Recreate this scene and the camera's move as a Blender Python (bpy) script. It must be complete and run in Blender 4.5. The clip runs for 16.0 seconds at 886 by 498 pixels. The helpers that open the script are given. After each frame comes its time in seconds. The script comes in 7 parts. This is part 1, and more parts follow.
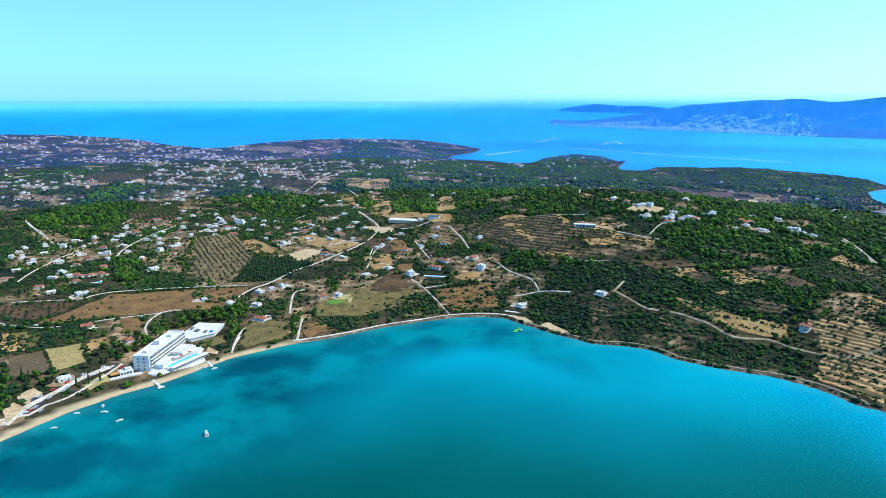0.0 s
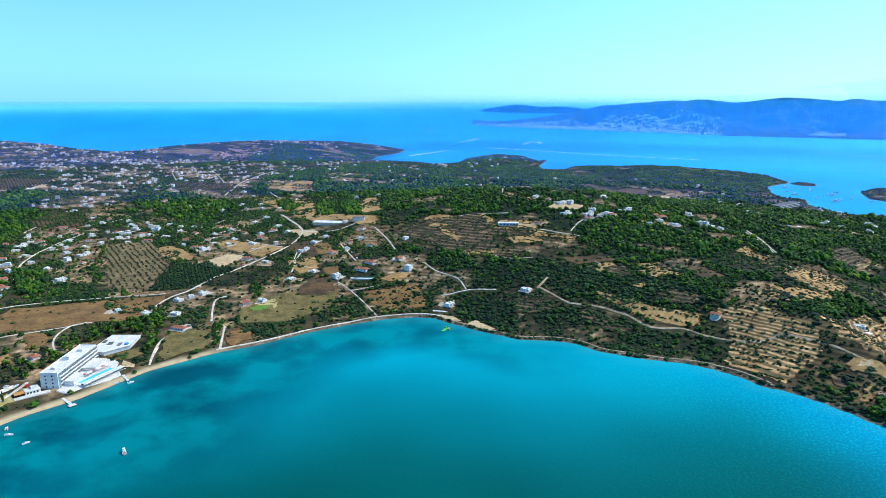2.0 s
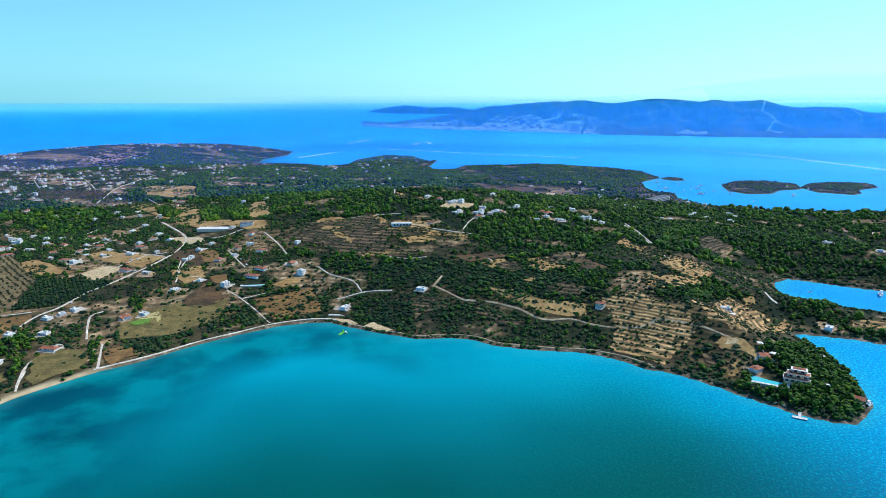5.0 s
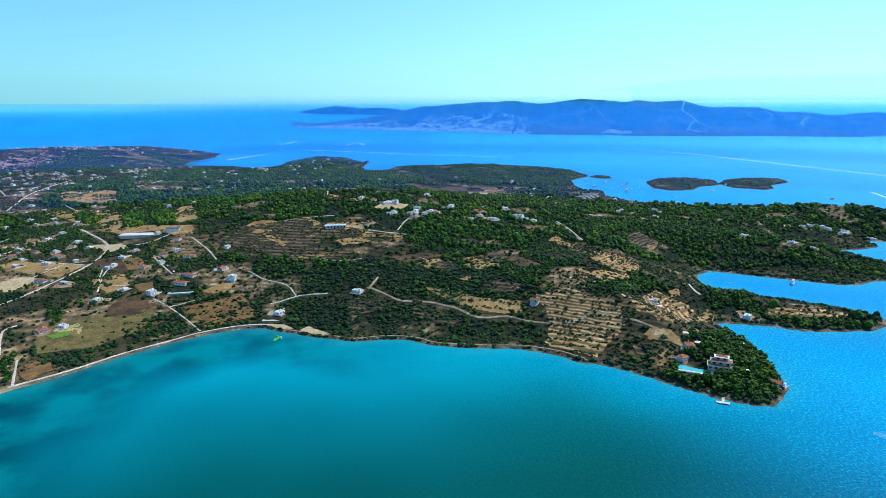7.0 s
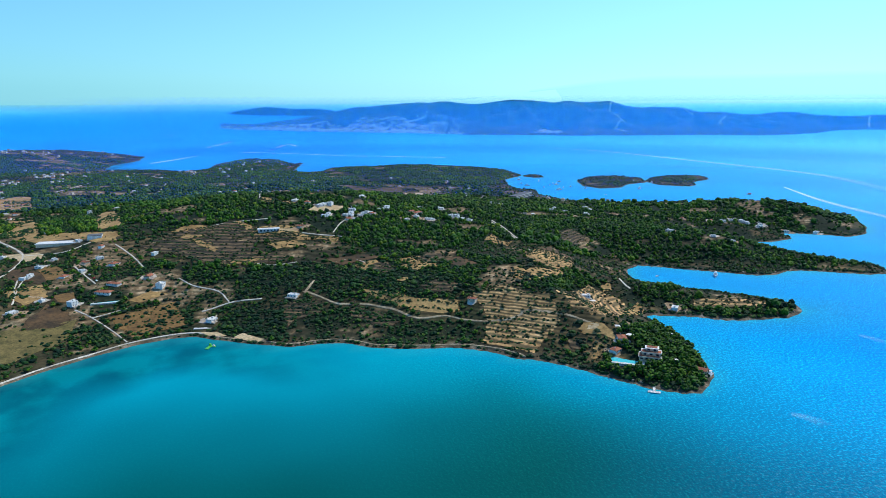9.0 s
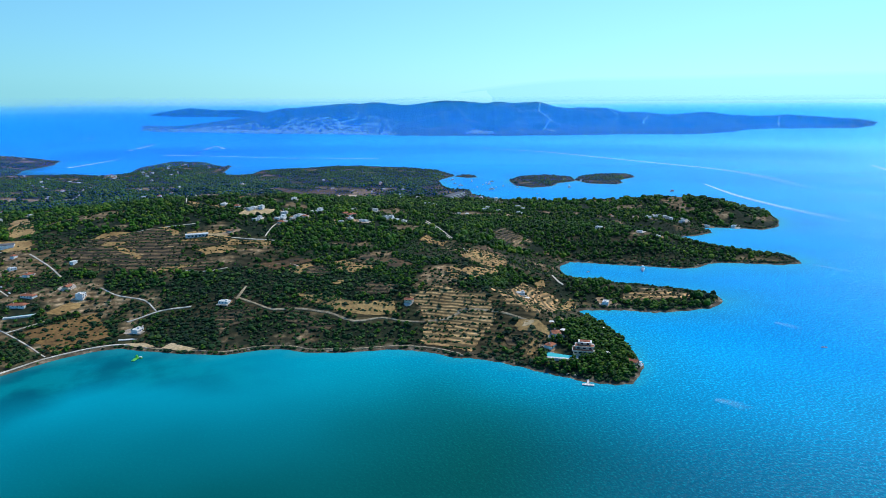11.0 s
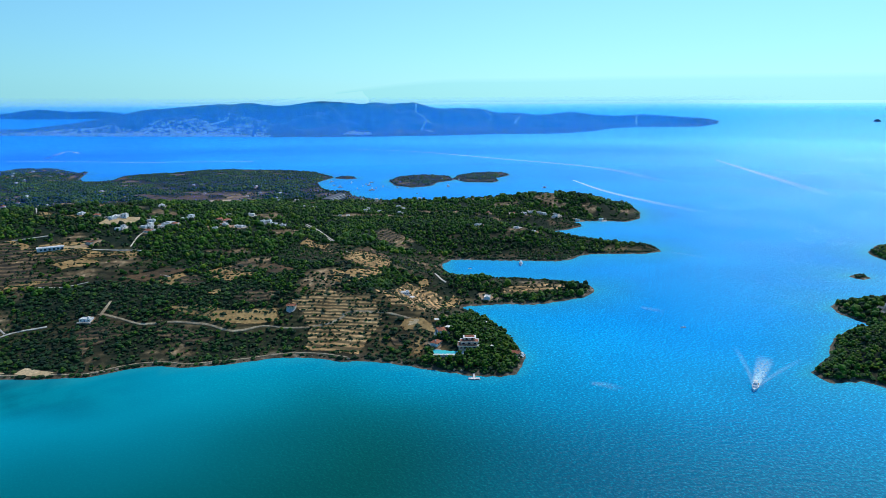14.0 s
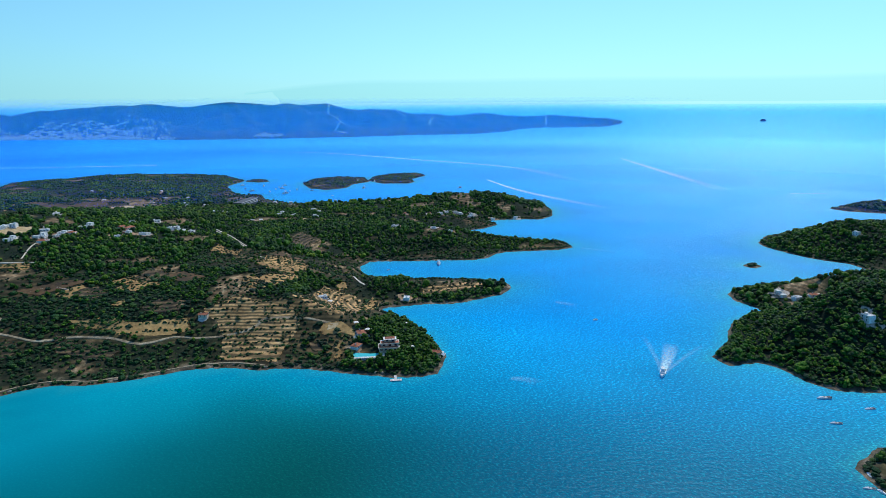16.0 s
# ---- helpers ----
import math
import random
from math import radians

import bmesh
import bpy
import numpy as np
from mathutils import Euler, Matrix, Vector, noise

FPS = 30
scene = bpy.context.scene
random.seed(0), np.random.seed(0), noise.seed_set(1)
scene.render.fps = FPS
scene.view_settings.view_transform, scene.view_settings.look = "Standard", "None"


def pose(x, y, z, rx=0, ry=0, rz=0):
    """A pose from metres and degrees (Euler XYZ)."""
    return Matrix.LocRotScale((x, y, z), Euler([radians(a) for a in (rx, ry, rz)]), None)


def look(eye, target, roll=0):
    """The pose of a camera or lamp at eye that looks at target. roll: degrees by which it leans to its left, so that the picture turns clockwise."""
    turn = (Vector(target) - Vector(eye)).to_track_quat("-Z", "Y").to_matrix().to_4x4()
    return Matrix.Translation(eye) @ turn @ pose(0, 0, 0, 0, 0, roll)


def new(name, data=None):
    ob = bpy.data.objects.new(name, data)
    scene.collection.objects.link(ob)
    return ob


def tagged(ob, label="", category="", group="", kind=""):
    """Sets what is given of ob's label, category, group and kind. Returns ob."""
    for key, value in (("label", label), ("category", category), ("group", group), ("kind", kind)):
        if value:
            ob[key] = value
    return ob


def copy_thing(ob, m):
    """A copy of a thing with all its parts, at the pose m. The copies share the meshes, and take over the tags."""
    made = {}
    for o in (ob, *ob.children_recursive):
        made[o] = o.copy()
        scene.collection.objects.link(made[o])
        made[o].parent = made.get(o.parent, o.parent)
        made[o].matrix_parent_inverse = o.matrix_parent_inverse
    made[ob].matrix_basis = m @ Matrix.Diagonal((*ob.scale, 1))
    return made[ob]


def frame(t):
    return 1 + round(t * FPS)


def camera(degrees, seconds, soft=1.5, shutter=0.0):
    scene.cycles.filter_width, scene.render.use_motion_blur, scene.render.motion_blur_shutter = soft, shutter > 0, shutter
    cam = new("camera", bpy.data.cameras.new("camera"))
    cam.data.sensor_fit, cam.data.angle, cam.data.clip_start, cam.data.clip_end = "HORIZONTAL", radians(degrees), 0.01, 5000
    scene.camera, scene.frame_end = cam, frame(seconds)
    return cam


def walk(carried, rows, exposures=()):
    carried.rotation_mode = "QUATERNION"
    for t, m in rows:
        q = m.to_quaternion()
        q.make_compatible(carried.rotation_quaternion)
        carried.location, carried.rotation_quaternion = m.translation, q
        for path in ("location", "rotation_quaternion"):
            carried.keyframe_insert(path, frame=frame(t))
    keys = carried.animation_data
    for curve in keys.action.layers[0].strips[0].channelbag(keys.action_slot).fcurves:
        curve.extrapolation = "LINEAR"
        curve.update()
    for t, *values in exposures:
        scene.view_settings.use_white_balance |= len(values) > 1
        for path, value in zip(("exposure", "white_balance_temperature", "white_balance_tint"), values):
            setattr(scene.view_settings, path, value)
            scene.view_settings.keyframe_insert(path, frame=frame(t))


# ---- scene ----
# ---- camera: it hangs still over the bay and turns to the right ----
cam = camera(69.28, 16.0, soft=0.6)
TURN = (  # seconds, heading, tilt, lean
    (0, 0.00, -13.00, 0.00), (0.5, -1.69, -12.98, -0.01), (1, -3.39, -12.97, -0.01), (1.5, -5.10, -12.95, -0.01),
    (2, -6.75, -12.94, -0.01), (2.5, -8.39, -12.93, 0.01), (3, -10.02, -12.92, 0.02), (3.5, -11.66, -12.89, 0.00),
    (4, -13.27, -12.88, -0.02), (6.5, -20.92, -12.84, -0.07), (7, -22.34, -12.83, -0.10), (7.5, -23.76, -12.83, -0.12),
    (8, -25.21, -12.81, -0.14), (8.5, -26.67, -12.80, -0.14), (9, -28.13, -12.79, -0.18), (11.5, -35.58, -12.74, -0.23),
    (12, -37.22, -12.75, -0.19), (12.5, -39.09, -12.74, -0.20), (13, -40.97, -12.72, -0.22), (13.5, -42.87, -12.73, -0.26),
    (14, -44.75, -12.72, -0.29), (14.5, -46.63, -12.71, -0.31), (15, -48.50, -12.69, -0.31), (15.5, -50.39, -12.68, -0.32),
    (16, -52.27, -12.67, -0.32),
)
walk(cam, [(t, pose(0, 0, 210, 90 + tilt, 0, heading) @ pose(0, 0, 0, 0, 0, lean)) for t, heading, tilt, lean in TURN],
     exposures=[(0.0, -0.10, 6500, 10), (3.0, -0.23, 6500, 10), (7.0, -0.40, 6500, 10), (9.0, -0.49, 6500, 10), (12.5, -0.68, 6500, 10), (16.0, -0.75, 6500, 10)])

# ---- daylight ----
SUN_HEADING, SUN_HEIGHT = 80.0, 50.0     # degrees clockwise from straight ahead, and above the horizon
world = bpy.data.worlds.new("sky")
scene.world = world
world.use_nodes = True
wn, wl = world.node_tree.nodes, world.node_tree.links
wn.clear()
sky = wn.new("ShaderNodeTexSky")
sky.sky_type, sky.sun_disc = "NISHITA", False
sky.sun_elevation, sky.sun_rotation = radians(SUN_HEIGHT), radians(SUN_HEADING)
sky.altitude, sky.air_density, sky.dust_density, sky.ozone_density = 200, 1.0, 0.3, 3.0
tint = wn.new("ShaderNodeMix")
tint.data_type, tint.blend_type = "RGBA", "MULTIPLY"
tint.inputs[0].default_value = 1.0
tint.inputs[7].default_value = (0.67, 1.33, 1.78, 1)
back = wn.new("ShaderNodeBackground")
back.inputs["Strength"].default_value = 0.15
out = wn.new("ShaderNodeOutputWorld")
wl.new(sky.outputs[0], tint.inputs[6])
wl.new(tint.outputs[2], back.inputs["Color"])
wl.new(back.outputs[0], out.inputs["Surface"])
sun = new("sun", bpy.data.lights.new("sun", "SUN"))
sun.data.energy, sun.data.angle, sun.data.color = 5.0, radians(0.5), (0.97, 0.94, 0.84)
_a, _e = radians(SUN_HEADING), radians(SUN_HEIGHT)
sun.matrix_world = look((1000 * math.sin(_a) * math.cos(_e), 1000 * math.cos(_a) * math.cos(_e), 1000 * math.sin(_e)), (0, 0, 0))

# ---- plan of the land: heights, shores ----
EYE = 210.0          # height of the camera above the sea


def squeeze(R, near=3000.0, far=4900.0):
    """Distances past 3 km are drawn together, so that the far sea and islands keep their bearing and height in view."""
    R = np.asarray(R, float)
    d = far - near
    u = np.maximum(R - near, 0) / d
    return np.where(R > near, near + d * u / (1 + u), R)


def warp(P):
    P = np.array(P, float)
    R = np.maximum(np.hypot(P[:, 0], P[:, 1]), 1e-6)
    s = squeeze(R) / R
    P[:, 0] *= s
    P[:, 1] *= s
    P[:, 2] = EYE + s * (P[:, 2] - EYE)
    return P


def hash2(i, j, seed):
    v = np.sin(i * 127.1 + j * 311.7 + seed * 74.7) * 43758.5453
    return v - np.floor(v)


def vnoise(x, y, size, seed=0):
    x, y = np.asarray(x, float) / size, np.asarray(y, float) / size
    i, j = np.floor(x), np.floor(y)
    u, v = x - i, y - j
    u, v = u * u * (3 - 2 * u), v * v * (3 - 2 * v)
    a, b = hash2(i, j, seed), hash2(i + 1, j, seed)
    c, d = hash2(i, j + 1, seed), hash2(i + 1, j + 1, seed)
    return (a * (1 - u) + b * u) * (1 - v) + (c * (1 - u) + d * u) * v


def fbm(x, y, size, seed=0, octaves=4):
    s, amp, tot = 0.0, 1.0, 0.0
    for k in range(octaves):
        s = s + amp * vnoise(x, y, size / 2 ** k, seed + 13 * k)
        tot += amp
        amp *= 0.5
    return s / tot


def smooth(a, b, x):
    u = np.clip((np.asarray(x, float) - a) / (b - a), 0, 1)
    return u * u * (3 - 2 * u)


def inside(x, y, poly):
    """Which points lie in the polygon."""
    res = np.zeros(np.shape(x), bool)
    n = len(poly)
    for k in range(n):
        (x1, y1), (x2, y2) = poly[k], poly[(k + 1) % n]
        if y1 == y2:
            continue
        c = ((y1 > y) != (y2 > y)) & (x < (x2 - x1) * (y - y1) / (y2 - y1) + x1)
        res ^= c
    return res


def edge_distance(x, y, line, closed=False):
    best = np.full(np.shape(x), 1e9)
    pts = list(line) + ([line[0]] if closed else [])
    for (x1, y1), (x2, y2) in zip(pts, pts[1:]):
        dx, dy = x2 - x1, y2 - y1
        u = np.clip(((x - x1) * dx + (y - y1) * dy) / max(dx * dx + dy * dy, 1e-9), 0, 1)
        best = np.minimum(best, np.hypot(x - x1 - u * dx, y - y1 - u * dy))
    return best


def shore_distance(x, y):
    """Metres inland from the nearest shore; negative in the sea."""
    x, y = np.asarray(x, float), np.asarray(y, float)
    best = np.full(x.shape, -1e9)
    for poly in LANDS:
        d = edge_distance(x, y, poly, True)
        best = np.maximum(best, np.where(inside(x, y, poly), d, -d))
    return best + 3.5 + 7 * (fbm(x, y, 38, 3, 3) - 0.5) * smooth(250, 700, np.hypot(x, y))


def bareness(x, y):
    """Where the growth opens on bare soil: high on clearings, yards and worn slopes."""
    u, v = 0.82 * x - 0.57 * y, 0.57 * x + 0.82 * y
    east = smooth(60, 260, x)
    return 0.55 * fbm(x, y, 48, 95, 3) + 0.45 * fbm(u, 2.4 * v, 105, 96, 3) - 0.035 * east


def height(x, y, d=None):
    """Height of the ground above the sea."""
    x, y = np.asarray(x, float), np.asarray(y, float)
    d = shore_distance(x, y) if d is None else d
    steep = smooth(150, 500, x)                       # low beach in the west, rocky steps in the east
    h = np.where(d < 0, d * 0.12, 0.0)
    h = h + smooth(-1, 9, d) * (0.8 + 2.2 * steep) + smooth(0, 160, d) * 5
    hills = smooth(100, 400, d) * 4
    for hx, hy, hh, hs in HILLS:
        hills = hills + hh * np.exp(-((x - hx) ** 2 + (y - hy) ** 2) / (2 * hs * hs))
    h = h + hills * smooth(0, 110, d)
    h = h + smooth(20, 150, d) * (fbm(x, y, 260, 7, 3) - 0.5) * 10 + smooth(5, 60, d) * (fbm(x, y, 45, 9, 3) - 0.5) * 2.5
    return h

# ---- plan: shores, hills, roads, fields and woods, in metres from the point under the camera ----
BAY = [(-420, -600), (-430, -100), (-400, 150), (-298, 340), (-282, 371), (-272, 390), (-261, 409), (-242, 433), (-221, 453), (-197, 480), (-182,
    502), (-163, 518), (-133, 539), (-96, 556), (-56, 581), (-19, 598), (9, 610), (43, 614), (65, 607), (80, 587), (94, 573), (117, 553), (134, 539),
    (163, 534), (184, 521), (197, 502), (216, 490), (234, 479), (263, 466), (275, 455), (288, 441), (299, 418)]
CAPE = [(308, 413), (319, 396), (334, 363), (345, 341), (352, 323), (364, 308), (377, 301), (392, 309), (407, 318), (424, 342), (436, 360), (453,
    396), (462, 438), (465, 452), (480, 452), (500, 434), (513, 425), (533, 404), (562, 389), (592, 378), (617, 381), (632, 395), (621, 431), (603,
    459), (585, 487), (569, 517), (554, 547), (567, 576), (585, 600)]
COVES = [(618, 610), (646, 578), (665, 554), (689, 525), (713, 497), (730, 491), (764, 492), (779, 488), (803, 468), (836, 436), (866, 424), (882,
    453), (865, 506), (858, 549), (857, 600), (857, 643), (877, 632), (906, 619), (955, 617), (957, 643), (955, 665), (999, 643), (1033, 607), (1046,
    582), (1087, 584), (1151, 615), (1217, 674), (1222, 749), (1179, 817), (1123, 865), (1046, 909), (978, 978), (918, 1039), (886, 1088), (899,
    1146), (898, 1208), (939, 1279)]
NORTH = [(910, 1318), (938, 1398), (1002, 1510), (1103, 1577), (1148, 1735), (1095, 1829), (1000, 1962), (914, 2037), (798, 2040), (688, 2065), (618,
    1956), (551, 1975), (557, 2070), (647, 2296), (609, 2255), (601, 2488), (480, 2540), (376, 2413), (313, 2213), (225, 2213), (155, 2320), (13,
    2389), (36, 2540), (133, 2711), (167, 2905), (110, 3090), (17, 3299), (-138, 3591), (-393, 3644), (-700, 3591), (-886, 3345), (-909, 2941),
    (-956, 2741), (-1100, 2837), (-1299, 3013), (-1485, 3130), (-1725, 3391), (-2107, 3539), (-2450, 3591), (-3031, 3538), (-3556, 3391), (-3400,
    1800), (-3000, -600)]
EAST = [(544, 129), (537, 117), (557, 100), (556, 87), (552, 74), (539, 60), (537, 40), (549, 16), (565, 0), (576, -34), (577, -65), (700, -350),
    (1500, -450), (1560, -200), (1473, -119), (1444, -42), (1362, 62), (1293, 112), (1239, 124), (1169, 180), (1111, 205), (1060, 201), (1036, 187),
    (1014, 153), (995, 115), (992, 81), (967, 54), (944, 42), (905, 72), (874, 92), (825, 121), (789, 150), (764, 168), (745, 167), (727, 156), (716,
    137), (711, 118), (678, 131), (643, 136), (616, 132), (592, 128), (562, 129)]
CORNER = [(418, 12), (410, 6), (402, 0), (377, -18), (405, -55), (506, -61), (477, -16), (451, 2), (431, 9)]
POINT = [(1501, 161), (1485, 134), (1497, 71), (1563, -43), (1727, -90), (1703, 52), (1635, 118)]
ROCK = [(894, 187), (890, 178), (902, 172), (910, 177), (907, 185)]
ISLETA = [(1167, 1387), (1105, 1286), (1110, 1235), (1162, 1222), (1228, 1263), (1299, 1272), (1354, 1340), (1326, 1425), (1244, 1435)]
ISLETB = [(1321, 1291), (1293, 1208), (1335, 1154), (1378, 1169), (1396, 1207), (1513, 1242), (1543, 1301), (1491, 1346), (1402, 1338)]
REEF = [(1102, 1557), (1110, 1511), (1139, 1506), (1148, 1558)]
LANDS = [BAY + CAPE + COVES + NORTH, EAST, CORNER, POINT, ROCK, ISLETA, ISLETB, REEF]
HILLS = [(-1661, 2790, 42, 420), (-2443, 2712, 42, 420), (-592, 2790, 22, 260), (-269, 2975, 18, 240), (502, 2332, 9, 110), (149, 2587, 14, 40),
    (102, 990, 26, 200), (221, 963, 24, 180), (377, 898, 20, 220), (471, 780, 16, 180), (-122, 1649, 10, 300), (-711, 1506, 14, 350), (1063, 686, 20,
    120), (756, 549, 14, 110)]  # x, y, height, breadth
HILLS += [(556, 430, 7, 60), (895, 895, 12, 180), (930, 1903, 7, 140), (1022, 1708, 7, 110), (349, 506, 14, 130), (382, 424, 8, 70), (580, 48, 24,
    110), (597, 4, 24, 110), (763, 100, 12, 70), (1076, 92, 16, 130), (958, 20, 20, 200), (1493, 79, 14, 90), (1212, 1326, 5, 80), (1404, 1267, 4,
    70)]
ROADS, FIELDS, WOODS, CLUMPS = [], [], [], []


def road(name, width, *line):
    ROADS.append((name, width, list(line)))


def field(kind, *poly):
    FIELDS.append((kind, list(poly)))


def wood(*poly):
    WOODS.append(list(poly))


def clump(*poly):
    """Trees standing close together in open fields."""
    CLUMPS.append(list(poly))


road('beach_road', 6, (-296, 361), (-297, 393), (-283, 401), (-280, 415), (-271, 427), (-262, 466), (-260, 485))
road('plain_lane', 4, (-447, 586), (-412, 566), (-377, 559), (-350, 566), (-317, 585), (-281, 603), (-267, 612))
road('grove_lane', 4, (-442, 627), (-412, 634), (-381, 642), (-367, 661), (-322, 682), (-219, 694))
road('main_road', 7, (-220, 619), (-214, 676), (-195, 702), (-178, 740), (-156, 765), (-133, 799), (-108, 834), (-95, 868), (-93, 911), (-112, 972),
    (-139, 1043))
road('hill_lane', 5, (-158, 1117), (-160, 1254), (-209, 1399))
road('yard_road', 6, (-94, 905), (-51, 879), (-19, 893))
road('villa_lane', 4, (-36, 818), (-26, 783), (-16, 750))
road('shore_track', 5, (-152, 606), (-157, 634), (-160, 664), (-151, 673))
road('shore_track', 5, (-131, 542), (-134, 566), (-137, 593))
road('shore_track', 4, (-180, 512), (-183, 530), (-184, 549))
road('field_track', 4, (6, 614), (-5, 642), (-21, 671), (-35, 691))
road('field_track', 3, (-20, 671), (10, 679))
road('dirt_track', 3.5, (63, 718), (74, 696), (96, 674), (102, 651))
road('dirt_track', 4, (75, 650), (105, 649), (132, 637))
road('sandy_path', 6, (187, 638), (178, 627), (171, 620), (173, 621), (190, 594), (198, 585), (220, 570), (237, 546), (251, 522), (276, 512), (288,
    499), (303, 485), (322, 472), (337, 469), (335, 471), (342, 468), (361, 444), (369, 427), (373, 416))
road('terrace_track', 5, (150, 849), (160, 826), (157, 805), (147, 788), (150, 759))
road('terrace_track', 5, (159, 804), (183, 793), (215, 775), (255, 737))
road('wood_road', 5, (482, 756), (475, 715), (460, 660))
road('wood_road', 5, (444, 614), (444, 581), (445, 553))
road('wood_road', 5, (518, 552), (496, 510), (495, 494))
road('village_road', 5, (-476, 690), (-483, 732), (-487, 785), (-488, 851))
road('village_road', 5, (-403, 757), (-432, 839), (-436, 923), (-429, 1010))
road('village_road', 4, (-688, 1040), (-647, 994), (-610, 957))
road('village_road', 4, (-429, 1080), (-411, 1112), (-397, 1159))
road('village_road', 4, (-231, 904), (-206, 940), (-186, 967))
road('village_road', 4, (-166, 820), (-141, 850), (-111, 853))
road('ridge_road', 6, (-295, 1366), (-286, 1593), (-248, 1833))
road('ridge_road', 5, (-524, 1812), (-458, 1614))
road('ridge_road', 5, (-466, 1975), (-396, 1760), (-330, 1535))
road('ridge_road', 5, (-1111, 1606), (-1098, 1721), (-1023, 1806), (-981, 1912))
road('ridge_road', 5, (-1472, 2143), (-1425, 2186), (-1445, 2249))
road('wood_track', 4, (66, 1453), (111, 1557), (147, 1740), (183, 1791))
road('wood_track', 4, (199, 929), (315, 1449), (368, 1506))
road('wood_track', 4, (466, 752), (475, 745), (467, 698), (455, 656))
road('lane', 4, (-63, 738), (-89, 763), (-91, 810))
road('lane', 4, (-90, 734), (-88, 785), (-85, 808))
road('lane', 4, (249, 757), (267, 782), (283, 798))
road('lane', 4, (8, 860), (23, 811), (32, 769))
road('wood_track', 3.5, (133, 940), (156, 925), (167, 930))
road('terrace_track', 4, (71, 857), (106, 850), (136, 852), (165, 846), (194, 839))
road('terrace_track', 3, (88, 769), (116, 742), (140, 728), (160, 727))
road('terrace_track', 3, (130, 728), (160, 702), (185, 695))
road('dirt_track', 3, (217, 670), (239, 665), (249, 645))
road('shore_path', 5, (-134, 541), (-97, 558), (-57, 583), (-20, 600), (8, 612), (43, 616), (66, 609), (82, 589))
road('sandy_path', 3.5, (82, 589), (96, 575), (119, 555), (135, 541), (164, 536), (186, 523), (199, 504), (217, 492), (235, 481), (264, 468), (277,
    457), (290, 442), (301, 419))
road('wood_track', 6, (-110, 1613), (-72, 1672), (-45, 1761), (-23, 1834))
road('lane', 5, (-169, 899), (-144, 866), (-109, 835))
road('lane', 5, (-218, 955), (-182, 999))
road('lane', 5, (-255, 1001), (-231, 1057))
road('village_road', 6, (-672, 1019), (-639, 983), (-603, 945), (-550, 884), (-523, 872))
road('village_road', 5, (-528, 989), (-521, 1020), (-524, 1066), (-522, 1090))
road('lane', 5, (-182, 521), (-186, 556), (-183, 573), (-171, 588))
road('lane', 4, (-262, 537), (-276, 563), (-281, 587), (-277, 607), (-262, 611))
road('beach_road', 14, (-290, 386), (-292, 409), (-284, 435), (-277, 460), (-266, 479))
field('ploughed', (-382, 567), (-367, 617), (-360, 658), (-301, 677), (-217, 689), (-211, 666), (-216, 617), (-272, 607), (-320, 592))
field('stubble', (-213, 896), (-194, 912), (-108, 834), (-135, 808), (-185, 858))
field('pale', (-203, 810), (-181, 837), (-154, 815), (-180, 778))
field('orchard', (-243, 802), (-200, 800), (-156, 765), (-196, 705), (-244, 705), (-238, 761))
field('grove', (-364, 920), (-306, 934), (-240, 796), (-249, 708), (-291, 724))
field('ploughed', (-291, 898), (-225, 845), (-208, 819), (-244, 819))
field('straw', (-337, 509), (-316, 525), (-288, 487), (-305, 468))
field('fallow', (-358, 491), (-337, 507), (-306, 468), (-328, 452))
field('stubble', (-398, 544), (-393, 546), (-351, 507), (-367, 498))
field('stubble', (-314, 530), (-299, 540), (-285, 521), (-295, 503))
field('lawn', (-118, 632), (-117, 655), (-96, 657), (-95, 633))
field('weedy', (-136, 659), (-89, 670), (-52, 677), (-30, 669), (-49, 627), (-81, 603), (-125, 600))
field('ploughed', (-9, 669), (16, 674), (57, 680), (56, 629), (9, 620))
field('pale', (242, 845), (269, 873), (290, 866), (273, 835))
field('pale', (149, 806), (185, 808), (217, 790), (206, 774), (160, 789))
field('terrace', (314, 523), (347, 515), (359, 483), (368, 461), (365, 441), (337, 431), (309, 412), (296, 434), (284, 459), (304, 487))
field('stubble', (224, 594), (246, 574), (259, 548), (276, 533), (299, 524), (294, 510), (264, 521), (248, 539), (235, 564))
field('terrace', (376, 473), (452, 513), (473, 485), (463, 460), (385, 413), (371, 441))
field('soil', (452, 615), (486, 626), (501, 596), (450, 555))
field('soil', (-82, 663), (-62, 719), (-40, 687), (-33, 671), (-51, 658))
field('stubble', (10, 694), (30, 704), (53, 693), (23, 685))
field('weedy', (-180, 528), (-184, 562), (-170, 581), (-141, 585), (-139, 545), (-158, 537))
field('lawn', (-271, 443), (-264, 468), (-249, 458), (-262, 437))
field('weedy', (-391, 544), (-369, 553), (-343, 523), (-351, 509))
field('ploughed', (-312, 587), (-295, 589), (-275, 551), (-291, 547))
field('orchard', (-355, 569), (-337, 575), (-319, 543), (-331, 532))
field('orchard', (-27, 642), (-10, 647), (2, 618), (-17, 609))
field('orchard', (-109, 586), (-102, 601), (-88, 592), (-85, 566), (-99, 563))
field('weedy', (-222, 534), (-209, 542), (-199, 553), (-190, 535), (-198, 525), (-211, 522))
field('soil', (-135, 586), (-115, 594), (-106, 560), (-126, 552))
field('soil', (-111, 853), (-72, 849), (-54, 809), (-67, 781), (-98, 812))
field('pale', (-121, 935), (-76, 904), (-66, 872), (-88, 874))
